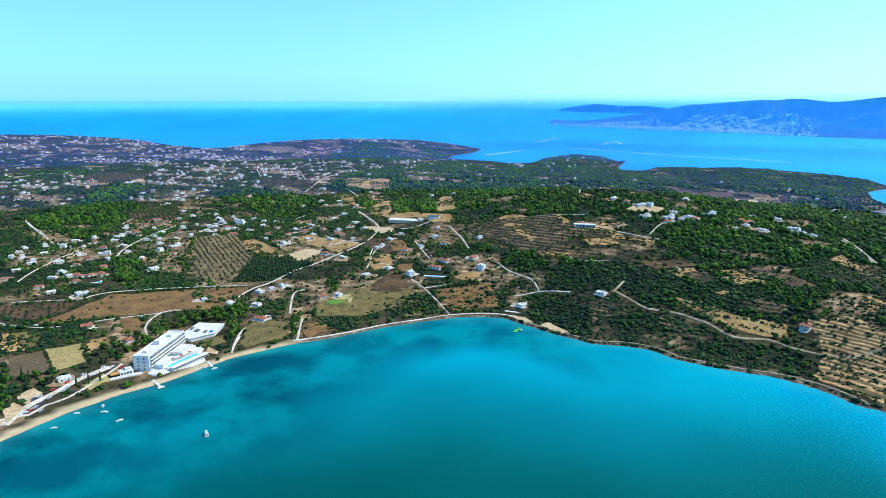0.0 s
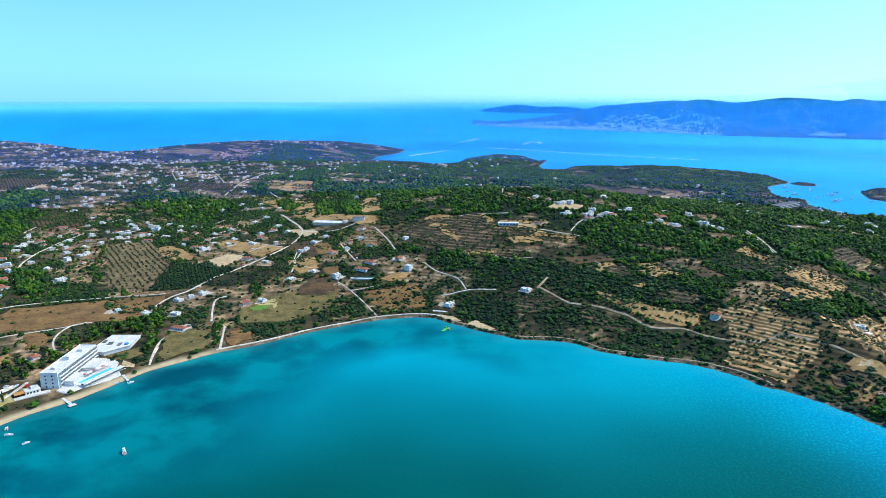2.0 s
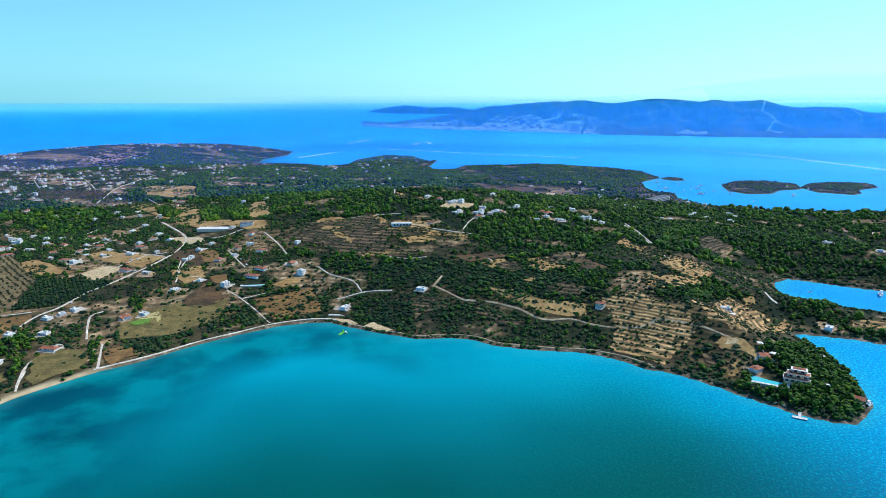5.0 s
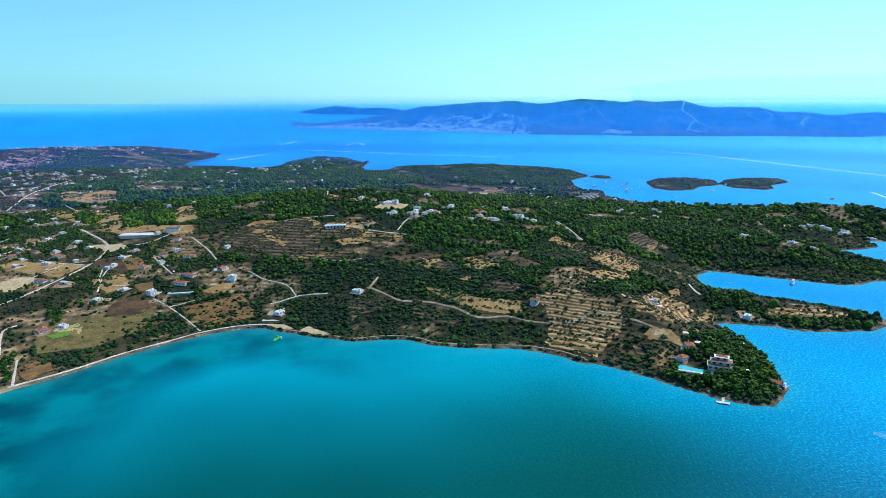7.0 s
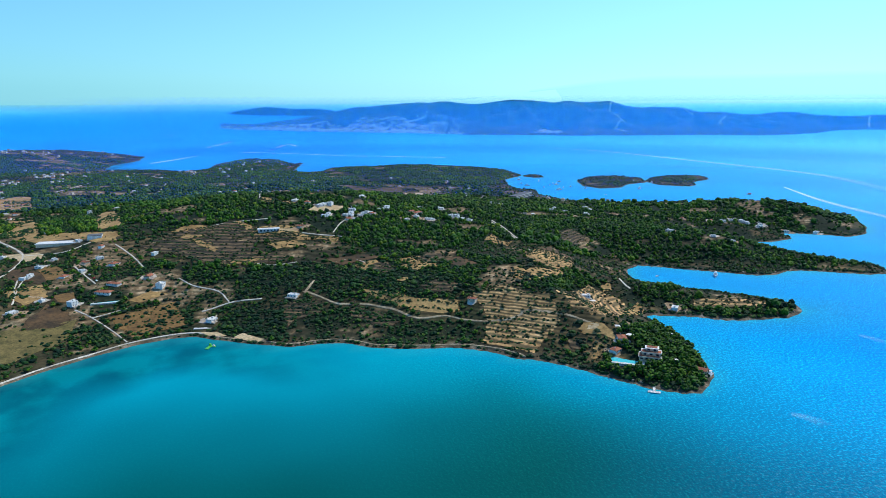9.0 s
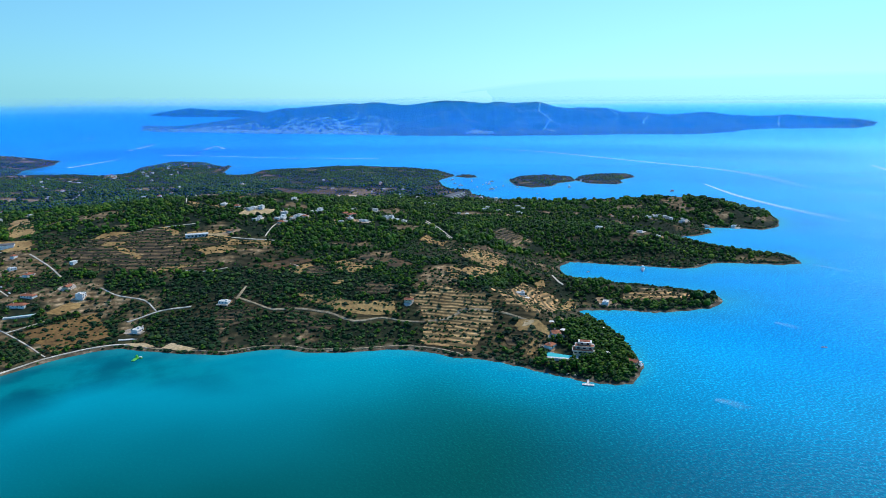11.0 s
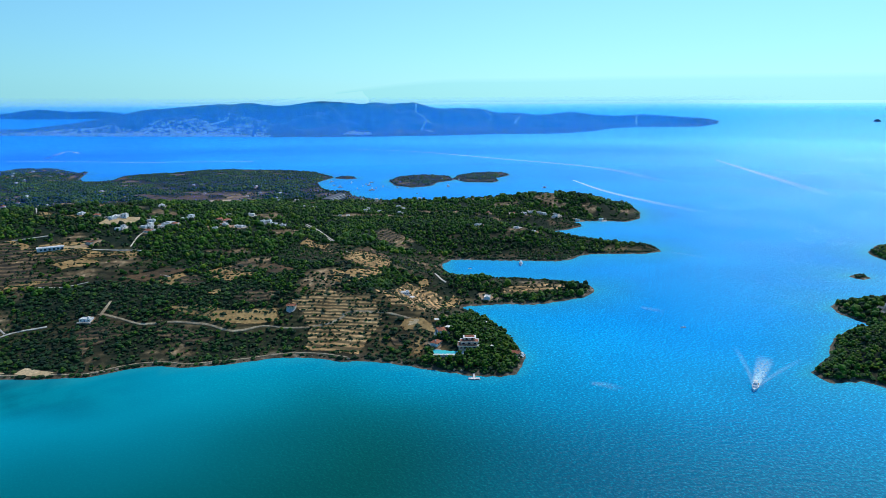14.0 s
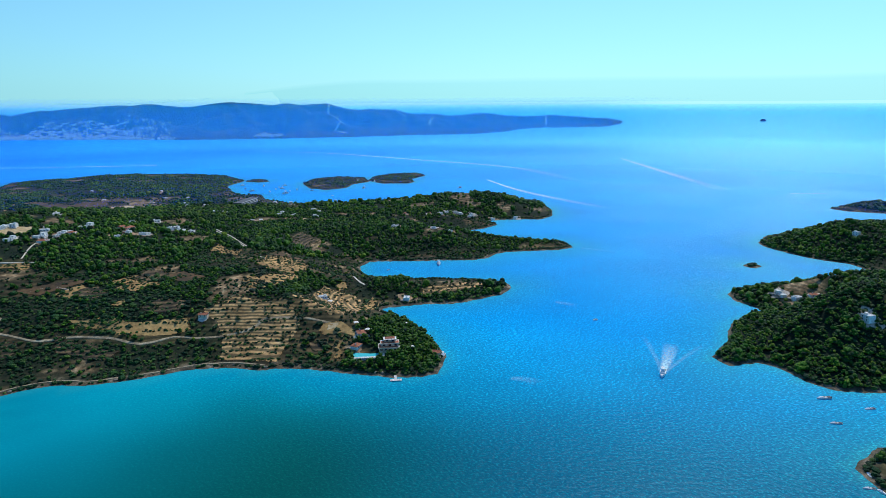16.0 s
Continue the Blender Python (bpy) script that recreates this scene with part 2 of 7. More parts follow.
field('stubble', (371, 536), (409, 547), (427, 535), (398, 512), (367, 515))
field('soil', (-471, 603), (-441, 562), (-420, 578), (-387, 576), (-371, 608), (-376, 628), (-426, 620))
field('stubble', (-102, 777), (-67, 786), (-56, 736), (-82, 723))
field('stubble', (67, 855), (100, 854), (112, 821), (84, 820))
field('stubble', (129, 849), (153, 847), (158, 818), (132, 807))
field('stubble', (166, 798), (214, 771), (258, 729), (209, 755), (168, 784))
field('stubble', (165, 815), (201, 811), (224, 792), (191, 803))
field('stubble', (281, 634), (305, 637), (320, 619), (294, 611))
field('stubble', (234, 648), (260, 647), (266, 626), (239, 630))
field('stubble', (128, 827), (161, 826), (167, 796), (136, 793))
field('stubble', (168, 764), (203, 759), (213, 734), (174, 743))
field('stubble', (74, 818), (101, 815), (112, 790), (79, 796))
field('soil', (214, 682), (259, 672), (270, 648), (225, 654))
field('stubble', (277, 616), (304, 616), (318, 590), (287, 594))
field('soil', (322, 615), (346, 608), (354, 575), (326, 575))
field('soil', (-556, 1114), (-547, 1175), (-485, 1153), (-445, 1076), (-487, 1041), (-522, 1068))
field('soil', (-905, 1605), (-771, 1494), (-738, 1591), (-796, 1733), (-952, 1871), (-966, 1736))
field('pale', (-779, 1589), (-746, 1596), (-707, 1517), (-740, 1519))
field('soil', (-460, 1584), (-315, 1513), (-288, 1440), (-308, 1415), (-412, 1447))
field('quarry', (-533, 2419), (-530, 2666), (-427, 2546), (-405, 2223), (-463, 2261))
field('stubble', (-230, 1325), (-184, 1332), (-155, 1253), (-91, 1221), (-69, 985), (-113, 1017), (-155, 1133))
field('stubble', (-117, 1018), (-70, 997), (-20, 948), (13, 914), (13, 873), (-15, 886), (-37, 932), (-80, 953))
field('stubble', (-18, 1049), (-4, 1159), (17, 1205), (18, 941), (-8, 950))
field('stubble', (-242, 1542), (-202, 1589), (-130, 1571), (-115, 1387), (-157, 1372), (-215, 1438))
field('stubble', (-289, 892), (-271, 905), (-219, 830), (-224, 818), (-248, 821))
field('ploughed', (-76, 839), (-53, 833), (-38, 777), (-66, 792))
field('ploughed', (-56, 738), (-36, 738), (-35, 706), (-53, 715))
field('hillside', (31, 833), (66, 857), (153, 850), (166, 811), (213, 776), (203, 761), (157, 771), (144, 739), (179, 714), (164, 704), (110, 729),
    (61, 788))
field('stubble', (67, 855), (94, 870), (120, 852), (114, 840), (88, 849))
field('stubble', (83, 839), (108, 826), (103, 816), (85, 820), (75, 833))
field('stubble', (89, 822), (116, 774), (112, 766), (91, 800))
field('stubble', (156, 806), (172, 812), (190, 797), (217, 775), (205, 765), (180, 782), (158, 795))
field('stubble', (109, 725), (120, 732), (146, 730), (160, 718), (141, 720))
field('stubble', (148, 853), (157, 851), (165, 815), (157, 812))
field('stubble', (221, 765), (238, 741), (254, 726), (237, 727))
field('pale', (240, 847), (267, 867), (281, 861), (300, 850), (282, 830), (254, 835))
field('stubble', (224, 1029), (350, 1487), (384, 1445), (255, 974), (232, 976), (213, 953))
field('stubble', (194, 928), (209, 960), (225, 911), (209, 902))
field('stubble', (279, 961), (440, 1437), (463, 1388), (310, 928), (281, 929))
field('soil', (521, 1487), (570, 1443), (637, 1406), (610, 1332), (555, 1308), (513, 1390))
field('pale', (595, 1299), (640, 1284), (598, 1209), (446, 961))
field('stubble', (222, 905), (253, 902), (248, 882), (222, 886))
field('hillside', (245, 637), (263, 639), (273, 630), (269, 606), (252, 609))
field('hillside', (295, 628), (329, 644), (335, 613), (310, 599))
field('hillside', (273, 564), (293, 562), (306, 547), (321, 536), (296, 537), (277, 549))
field('stubble', (257, 585), (271, 589), (276, 580), (259, 577))
field('hillside', (209, 587), (199, 563), (222, 519), (234, 524), (220, 554))
field('hillside', (141, 609), (157, 618), (184, 592), (177, 582), (149, 582), (138, 568))
field('pale', (67, 612), (80, 604), (88, 585), (79, 591))
field('pale', (90, 581), (99, 586), (108, 574), (119, 561), (112, 557), (101, 568))
field('green_lawn', (-122, 635), (-115, 643), (-104, 641), (-104, 632), (-115, 628))
field('stubble', (-311, 520), (-298, 538), (-288, 526), (-290, 503), (-297, 504))
field('ploughed', (-307, 581), (-298, 590), (-277, 554), (-291, 546))
field('orchard', (-357, 569), (-342, 581), (-320, 547), (-335, 536))
field('weedy', (-183, 573), (-172, 590), (-147, 583), (-139, 547), (-172, 520), (-182, 534))
field('ploughed', (-134, 579), (-114, 588), (-107, 561), (-122, 547))
field('stubble', (423, 590), (455, 618), (476, 602), (492, 584), (454, 545), (425, 541), (413, 559))
field('stubble', (365, 540), (381, 551), (378, 530), (388, 525), (430, 542), (436, 533), (400, 512), (368, 506), (360, 523))
field('hillside', (551, 693), (594, 712), (590, 675), (556, 659), (535, 665))
field('stubble', (411, 664), (437, 684), (425, 650), (441, 643), (423, 623), (411, 642))
field('stubble', (361, 421), (370, 423), (379, 410), (380, 396), (378, 388), (372, 386), (370, 398), (360, 412))
field('pale', (366, 414), (374, 417), (376, 409), (372, 406))
field('terrace', (532, 447), (548, 441), (594, 414), (614, 405), (589, 398), (550, 417), (520, 433))
field('stubble', (465, 509), (481, 512), (472, 498), (461, 497))
field('stubble', (384, 428), (441, 474), (426, 452), (384, 421))
field('stubble', (452, 461), (485, 471), (479, 458), (441, 437))
field('hillside', (346, 417), (357, 406), (348, 394), (337, 400))
field('stubble', (353, 396), (361, 390), (346, 374), (340, 379))
field('pale', (-307, 425), (-303, 439), (-290, 431), (-291, 412))
field('pale', (-304, 403), (-303, 417), (-293, 408), (-292, 390))
field('pale', (-205, 524), (-190, 516), (-191, 504), (-202, 509))
wood((-265, 1400), (-227, 1791), (-46, 2197), (213, 2093), (537, 1995), (622, 1695), (566, 1369), (382, 829), (311, 837), (209, 883), (136, 867), (90,
    866), (32, 988), (16, 1098), (-50, 1276), (-156, 1316))
wood((-560, 909), (-723, 1059), (-715, 1210), (-747, 1446), (-709, 1488), (-590, 1219), (-517, 1032), (-495, 926))
wood((-460, 1316), (-413, 1443), (-256, 1285), (-207, 1085), (-275, 1085), (-394, 1149))
wood((-524, 733), (-493, 771), (-469, 710), (-489, 681))
wood((-1234, 1788), (-1045, 1874), (-904, 1758), (-956, 1583), (-1111, 1606))
wood((-541, 2028), (-354, 2824), (39, 2803), (125, 2539), (-162, 2206), (-414, 2106))
wood((281, 2194), (471, 2492), (946, 3532), (595, 2181), (366, 1926))
wood((33, 960), (165, 933), (298, 856), (862, 1423), (741, 948), (795, 880), (901, 801), (695, 609), (595, 649), (528, 669), (436, 673), (336, 599),
    (262, 655), (260, 746), (205, 817), (61, 883))
wood((658, 1950), (1453, 3238), (1870, 3520), (1122, 1670), (977, 1402), (776, 1351), (629, 1507))
wood((276, 706), (366, 698), (356, 626), (385, 556), (308, 543), (261, 598), (242, 670))
wood((509, 888), (586, 843), (1042, 1118), (1181, 1064), (889, 670), (812, 520), (889, 439), (755, 491), (641, 585), (580, 632), (445, 641), (437,
    735))
wood((1167, 1051), (1317, 997), (1499, 920), (1255, 677), (1080, 580), (999, 643), (925, 698))
wood((373, 518), (457, 546), (473, 516), (374, 464), (368, 501))
wood((519, 480), (620, 393), (613, 381), (562, 389), (503, 433), (497, 460))
wood((396, 408), (448, 398), (424, 334), (377, 301), (354, 325), (335, 364), (366, 363))
wood((486, 511), (559, 500), (511, 456), (480, 478))
wood((530, 128), (670, 151), (712, 117), (825, -32), (684, -101), (563, -93), (528, 8), (525, 54), (548, 93))
wood((744, 164), (766, 151), (842, 89), (723, 43), (626, 31), (702, 110), (725, 153))
wood((1088, 206), (1251, 109), (1019, 35), (977, 55), (999, 122))
wood((1496, 154), (1592, 48), (1511, 43))
wood((415, 8), (430, 5), (476, -32), (447, -57), (387, -13))
wood((1166, 1381), (1250, 1343), (1310, 1301), (1158, 1222))
wood((1333, 1279), (1482, 1248), (1340, 1158))
wood((52, 762), (129, 727), (183, 681), (164, 649), (109, 681), (63, 726))
wood((700, 150), (765, 172), (810, 130), (850, 90), (780, 30), (690, 40), (630, 90), (600, 130))
wood((985, 120), (1060, 205), (1170, 185), (1290, 115), (1200, 40), (1000, 40))
clump((-174, 1252), (-149, 1251), (-118, 1142), (-129, 1084), (-155, 1147))
clump((-91, 1126), (-77, 1202), (-57, 1113), (-54, 972), (-76, 990))
clump((-50, 1105), (-41, 1198), (-14, 1099), (-10, 948), (-33, 949))
clump((-130, 695), (-118, 699), (-113, 659), (-122, 659))
clump((-422, 796), (-381, 784), (-348, 705), (-371, 700))
clump((-148, 594), (-142, 598), (-133, 553), (-140, 549))
SCRUB = [[(90, 583), (131, 629), (165, 603), (219, 567), (275, 510), (297, 482), (281, 458), (217, 493), (135, 545)], [(116, 730), (297, 631), (327,
    541), (308, 520), (276, 534), (228, 598), (130, 657)], [(-63, 738), (11, 777), (53, 780), (63, 726), (-15, 695)], [(330, 426), (347, 357), (347,
    343), (313, 404)]]
ISLAND_SHORE = [(8.89, 6200), (10.68, 5698), (16.33, 5174), (22.95, 4825), (30.04, 4481), (37.43, 4386), (43.40, 4444), (49.75, 4639), (55.39, 4803),
    (58.09, 5249), (58.96, 5732), (60.69, 6045), (66.44, 6404), (67.96, 7511)]  # bearing, distance
ISLAND_CREST = [(8.90, -1), (12.29, 22), (16.01, 82), (18.39, 125), (20.85, 190), (24.49, 212), (28.48, 228), (32.08, 218), (35.01, 231), (39.43,
    225), (42.13, 220), (44.34, 183), (47.75, 173), (49.68, 135), (53.45, 124), (56.65, 125), (59.31, 93), (61.88, 94), (64.37, 71), (66.37, 59),
    (67.95, 3)]  # bearing, height
ISLE_SHORE = [(9.69, 14765), (12.37, 12905), (19.6, 11525)]
ISLE_CREST = [(9.70, 17), (12.04, 123), (13.04, 154), (15.25, 114), (17.35, 118), (18.39, 96), (19.6, 40)]
PLAIN_HOUSES = [('B', -442, 674), ('B', -329, 561), ('B', -275, 529), ('A', -249, 641), ('A', -216, 622), ('A', -199, 669), ('A', -188, 677), ('A',
    -178, 684), ('A', -190, 625), ('C', -177, 589), ('A', -288, 453), ('A', -388, 656), ('E', -420, 658), ('A', -111, 653), ('B', -127, 649), ('D',
    -80, 811), ('B', -46, 789), ('A', -64, 728), ('A', -88, 709)]
VILLA_HOUSES = [('C', 1, 736), ('C', -9, 717), ('B', 35, 737), ('A', 44, 708), ('A', -37, 702), ('E', -125, 779), ('C', -151, 804), ('B', -25, 821),
    ('A', 81, 629), ('B', -129, 646), ('A', -28, 796), ('A', -10, 825), ('B', 4, 796), ('A', -32, 912), ('B', 308, 516), ('A', 160, 621)]
VILLAGE_HOUSES = [('A', -383, 657), ('C', -423, 717), ('C', -410, 722), ('C', -400, 726), ('B', -414, 697), ('A', -447, 707), ('A', -448, 729), ('A',
    -431, 716), ('B', -449, 761), ('B', -450, 788), ('A', -474, 812), ('B', -464, 853), ('B', -493, 888), ('A', -479, 956), ('B', -465, 955), ('A',
    -449, 978), ('A', -399, 882), ('A', -420, 833), ('A', -352, 755), ('A', -558, 821), ('A', -550, 794), ('D', -535, 793), ('A', -569, 850), ('C',
    -479, 1056)]
HILLSIDE_HOUSES = [('A', -531, 1361), ('D', -484, 1254), ('A', -524, 1252), ('A', -567, 1242), ('A', -522, 1204), ('A', -488, 1410), ('C', -397,
    1307), ('B', -323, 1318), ('A', -330, 1222), ('A', -254, 1155), ('A', -377, 1062), ('D', -322, 1008), ('B', -380, 1007), ('C', -313, 934), ('A',
    -315, 1053), ('A', -290, 1023), ('A', -432, 1089), ('B', -234, 880), ('A', -220, 867), ('A', -222, 947), ('B', -224, 917), ('B', -178, 938),
    ('A', -235, 1235), ('A', -174, 1003)]
WOOD_HOUSES = [('A', -262, 1400), ('A', -194, 1523), ('A', -176, 1545), ('B', -158, 1441), ('A', 265, 860), ('A', 288, 791), ('B', 321, 805), ('B',
    218, 793), ('B', 373, 777), ('A', 354, 763), ('A', 272, 864), ('A', 292, 807), ('D', 316, 810), ('C', 383, 792), ('A', 403, 824), ('A', 384,
    761), ('A', 432, 768), ('A', 310, 842), ('D', 652, 1030), ('A', 604, 920), ('E', 707, 1139), ('D', 712, 821), ('A', 749, 856), ('A', 670, 862)]
SHORE_HOUSES = [('A', 945, 713), ('D', 952, 704), ('A', 976, 687), ('A', 989, 648), ('A', 1023, 619), ('A', 833, 674), ('B', 1335, 976), ('A', 506,
    442), ('B', 378, 384), ('B', 364, 376), ('A', 423, 483), ('B', 403, 321), ('A', 751, 599), ('A', 900, 702), ('A', 966, 682), ('A', 759, 573), ('D', 739, 118), ('A', 731, 100), ('A', 613, 31), ('A', 1057, 81), ('B', 730, 85)]
MIDDLE_HOUSES = [('A', -153, 923), ('B', -138, 935), ('A', -156, 872), ('A', -114, 916), ('B', -149, 900), ('A', -71, 837), ('A', -57, 856), ('E',
    -190, 882), ('A', -203, 969), ('B', -226, 993), ('A', -160, 1028), ('A', -132, 954), ('A', -75, 1007), ('B', -133, 1444), ('A', -423, 1821),
    ('A', -479, 1734), ('B', -463, 1759), ('A', -585, 1828), ('B', -550, 1765), ('A', -678, 1911), ('A', -811, 2037)]
CLEARING_HOUSES = [('A', 302, 829), ('A', 311, 808), ('B', 377, 799), ('A', 370, 768), ('A', 388, 759), ('B', 284, 792), ('A', 433, 759), ('A', 681, 1166), ('B', 598, 1269), ('A', 605, 941), ('A', 348, 912), ('A', 761, 883), ('A', 931, 712), ('A', 957, 699), ('B', 880, 711), ('A', 724, 653), ('A', 241, 896), ('B', 253, 878), ('A', 280, 859), ('D', 292, 811), ('A', 304, 804), ('B', 368, 771), ('A', 386, 760), ('A', 424, 769), ('A', 443, 751), ('A', 604, 949), ('B', 687, 1049), ('A', 693, 885), ('A', 687, 847), ('B', 842, 736)]
FAR_TOWN = [(-1805, 2515), (-1665, 3450), (-979, 2469), (-648, 2147), (-947, 2021), (-1507, 2086)]
RED_TOWN = [(-575, 2491), (-527, 2702), (-354, 2824), (-306, 2615), (-385, 2391), (-466, 2275)]
MID_TOWN = [(-489, 690), (-587, 849), (-531, 931), (-484, 1031), (-467, 1153), (-350, 1075), (-198, 986), (-112, 930), (-141, 850), (-216, 843),
    (-388, 952), (-340, 772), (-385, 721)]
UP_TOWN = [(-755, 1091), (-880, 1455), (-687, 1485), (-461, 1431), (-266, 1639), (-423, 1821), (-768, 1806), (-1063, 1597)]
POINT_TOWN = [(302, 2136), (428, 2264), (639, 2384), (579, 2141), (376, 1979)]
RIDGE_TOWN = [(251, 821), (340, 821), (434, 824), (455, 764), (414, 726), (338, 765)]
HOTEL = [(-245, 474), (-233, 473), (-228, 530)]
HALL = [(-236, 539), (-231, 575), (-206, 572), (-207, 548), (-223, 534)]
TERRACE = [(-232, 468), (-229, 492), (-224, 526), (-213, 527), (-198, 494), (-201, 485), (-217, 473), (-223, 463)]
RESTAURANT = [(-258, 461), (-244, 471)]
SHED = [(-79, 918), (-26, 904)]
WHITE_ROW = [(166, 798), (191, 792)]
POOLS = [(-7, 700), (-400, 703), (-463, 1028), (74, 622), (361, 361)]
PIERS = [(-226, 461), (-213, 447), (-195, 496), (-187, 484), (354, 323), (347, 316)]
SMALL_BOATS = [(-256, 385), (-252, 405), (-234, 407), (-218, 395), (-184, 481), (-195, 481), (-240, 416), (596, 552), (1041, 1138), (1149, 1202),
    (573, 252), (900, 102), (412, 9), (397, 2)]
DINGHIES = [(534, 431), (530, 440), (545, 415)]
CRUISERS = [(-153, 377), (660, 518), (1182, 1173), (1278, 1291), (997, 1258), (1056, 1344)]
MARINA = [(1034, 1483), (977, 1364), (997, 1317), (1037, 1345), (1066, 1369), (1034, 1285), (1062, 1292), (994, 1414), (1060, 1425), (1101, 1390),
    (1075, 1250), (1304, 1250), (407, 316)]
FAST_YACHT = [(482, 153), (592, 178)]
FLOAT = [(65, 565), (72, 574)]
LAUNCHES = [(510, 45), (472, 33), (510, 17), (397, 8), (405, -4)]
WAKE_A = [(2446, 1004), (2134, 767), (1819, 526), (1656, 401)]
WAKE_B = [(1528, 1022), (1390, 839), (1304, 679), (1241, 523)]
WAKE_C = [(1886, 2574), (1986, 2174), (1943, 1641), (1886, 1165), (1649, 788)]
WAKE_D = [(171, 2567), (275, 2711), (379, 2871)]
WAKE_E = [(490, 3391), (606, 3644), (694, 3875)]
WAKE_F = [(896, 3255), (901, 3439), (691, 2977)]
WAKE_G = [(561, 2977), (741, 2773), (889, 2567), (968, 2466), (842, 2612)]
WAKE_H = [(1218, 2255), (925, 2540)]
WAKE_I = [(512, 4876), (398, 4781)]
WAKE_J = [(1701, 274), (1733, 229), (1749, 173)]
CAPE_GROVE = [(335, 364), (359, 376), (382, 393), (449, 418), (448, 370), (414, 324), (379, 303), (354, 325)]
HOTEL_GROVE = [(-230, 543), (-205, 543), (-196, 597), (-220, 619), (-240, 595), (-260, 579), (-267, 535), (-263, 490), (-281, 468), (-304, 477),
    (-291, 534), (-271, 579)]
GARDEN_GROVE = [(-272, 500), (-268, 532), (-264, 576), (-253, 601), (-241, 592), (-239, 542), (-241, 491), (-251, 479)]
HALL_GROVE = [(-243, 598), (-220, 619), (-201, 619), (-188, 569), (-186, 528), (-199, 556), (-204, 579), (-234, 581)]
BEACH_GROVE = [(-297, 393), (-350, 473), (-325, 475), (-291, 462), (-266, 473), (-278, 439), (-289, 417)]
CROFTS = []      # places of the small village houses
PLOTS = []       # cleared ground round houses: x, y, radius


# ---- materials ----
def mat(name, rough=0.9, spec=0.3):
    m = bpy.data.materials.new(name)
    m.use_nodes = True
    b = m.node_tree.nodes["Principled BSDF"]
    b.inputs["Roughness"].default_value = rough
    b.inputs["Specular IOR Level"].default_value = spec
    return m, m.node_tree.nodes, m.node_tree.links, b


def noise_node(n, l, size, detail=4.0, rough=0.6, coords=None):
    c = coords or n.new("ShaderNodeTexCoord").outputs["Object"]
    t = n.new("ShaderNodeTexNoise")
    t.inputs["Scale"].default_value = 1.0 / size
    t.inputs["Detail"].default_value = detail
    t.inputs["Roughness"].default_value = rough
    l.new(c, t.inputs["Vector"])
    return t.outputs["Fac"]


def ramp(n, l, fac, stops):
    r = n.new("ShaderNodeValToRGB")
    e = r.color_ramp.elements
    for k, (p, c) in enumerate(stops):
        el = e[k] if k < 2 else e.new(p)
        el.position, el.color = p, (*c, 1)
    l.new(fac, r.inputs["Fac"])
    return r.outputs["Color"]


def mix(n, l, fac, a, b, mode="MIX"):
    m = n.new("ShaderNodeMix")
    m.data_type, m.blend_type = "RGBA", mode
    for sock, v in ((m.inputs[0], fac), (m.inputs[6], a), (m.inputs[7], b)):
        if isinstance(v, (int, float)):
            sock.default_value = v
        elif isinstance(v, tuple):
            sock.default_value = (*v, 1)
        else:
            l.new(v, sock)
    return m.outputs[2]


def attr(n, name):
    a = n.new("ShaderNodeAttribute")
    a.attribute_name = name
    return a.outputs["Fac"]


def bump(n, l, b, fac, strength, dist):
    k = n.new("ShaderNodeBump")
    k.inputs["Strength"].default_value, k.inputs["Distance"].default_value = strength, dist
    l.new(fac, k.inputs["Height"])
    l.new(k.outputs[0], b.inputs["Normal"])


def speckled(name, c1, c2, size, c3=None, rough=0.9, fine=None, depth=0.0, ragged=False, ledges=False):
    """Two colours mingled by noise, with a finer grain over them."""
    m, n, l, b = mat(name, rough)
    a = noise_node(n, l, size)
    col = ramp(n, l, a, [(0.36, c1), (0.64, c2)] + ([(0.72, c3)] if c3 else []))
    f = noise_node(n, l, fine or size / 7)
    col = mix(n, l, 0.75, col, ramp(n, l, f, [(0.28, (0.40, 0.42, 0.42)), (0.72, (1.45, 1.42, 1.36))]), "MULTIPLY")
    if ledges:                                     # broken steps along the contours
        step = n.new("ShaderNodeTexWave")
        step.bands_direction, step.inputs["Scale"].default_value = "Z", 0.17
        step.inputs["Distortion"].default_value, step.inputs["Detail"].default_value, step.inputs["Detail Scale"].default_value = 4.0, 3.0, 0.25
        l.new(n.new("ShaderNodeTexCoord").outputs["Object"], step.inputs["Vector"])
        col = mix(n, l, 0.9, col, ramp(n, l, step.outputs["Fac"], [(0.12, (0.40, 0.48, 0.45)), (0.55, (0.95, 0.95, 0.95)), (0.9, (2.0, 1.9, 1.75))]), "MULTIPLY")
    l.new(col, b.inputs["Base Color"])
    if depth:
        bump(n, l, b, f, 0.6, depth)
    if ragged:                                     # worn borders, where the soil thins out among the weeds
        k = n.new("ShaderNodeMath")
        k.operation = "ADD"
        l.new(attr(n, "edge"), k.inputs[0])
        l.new(noise_node(n, l, 6.0, 4.0, 0.7), k.inputs[1])
        r = n.new("ShaderNodeMapRange")
        r.inputs["From Min"].default_value, r.inputs["From Max"].default_value = 0.62, 0.80
        l.new(k.outputs[0], r.inputs["Value"])
        l.new(r.outputs[0], b.inputs["Alpha"])
    return m


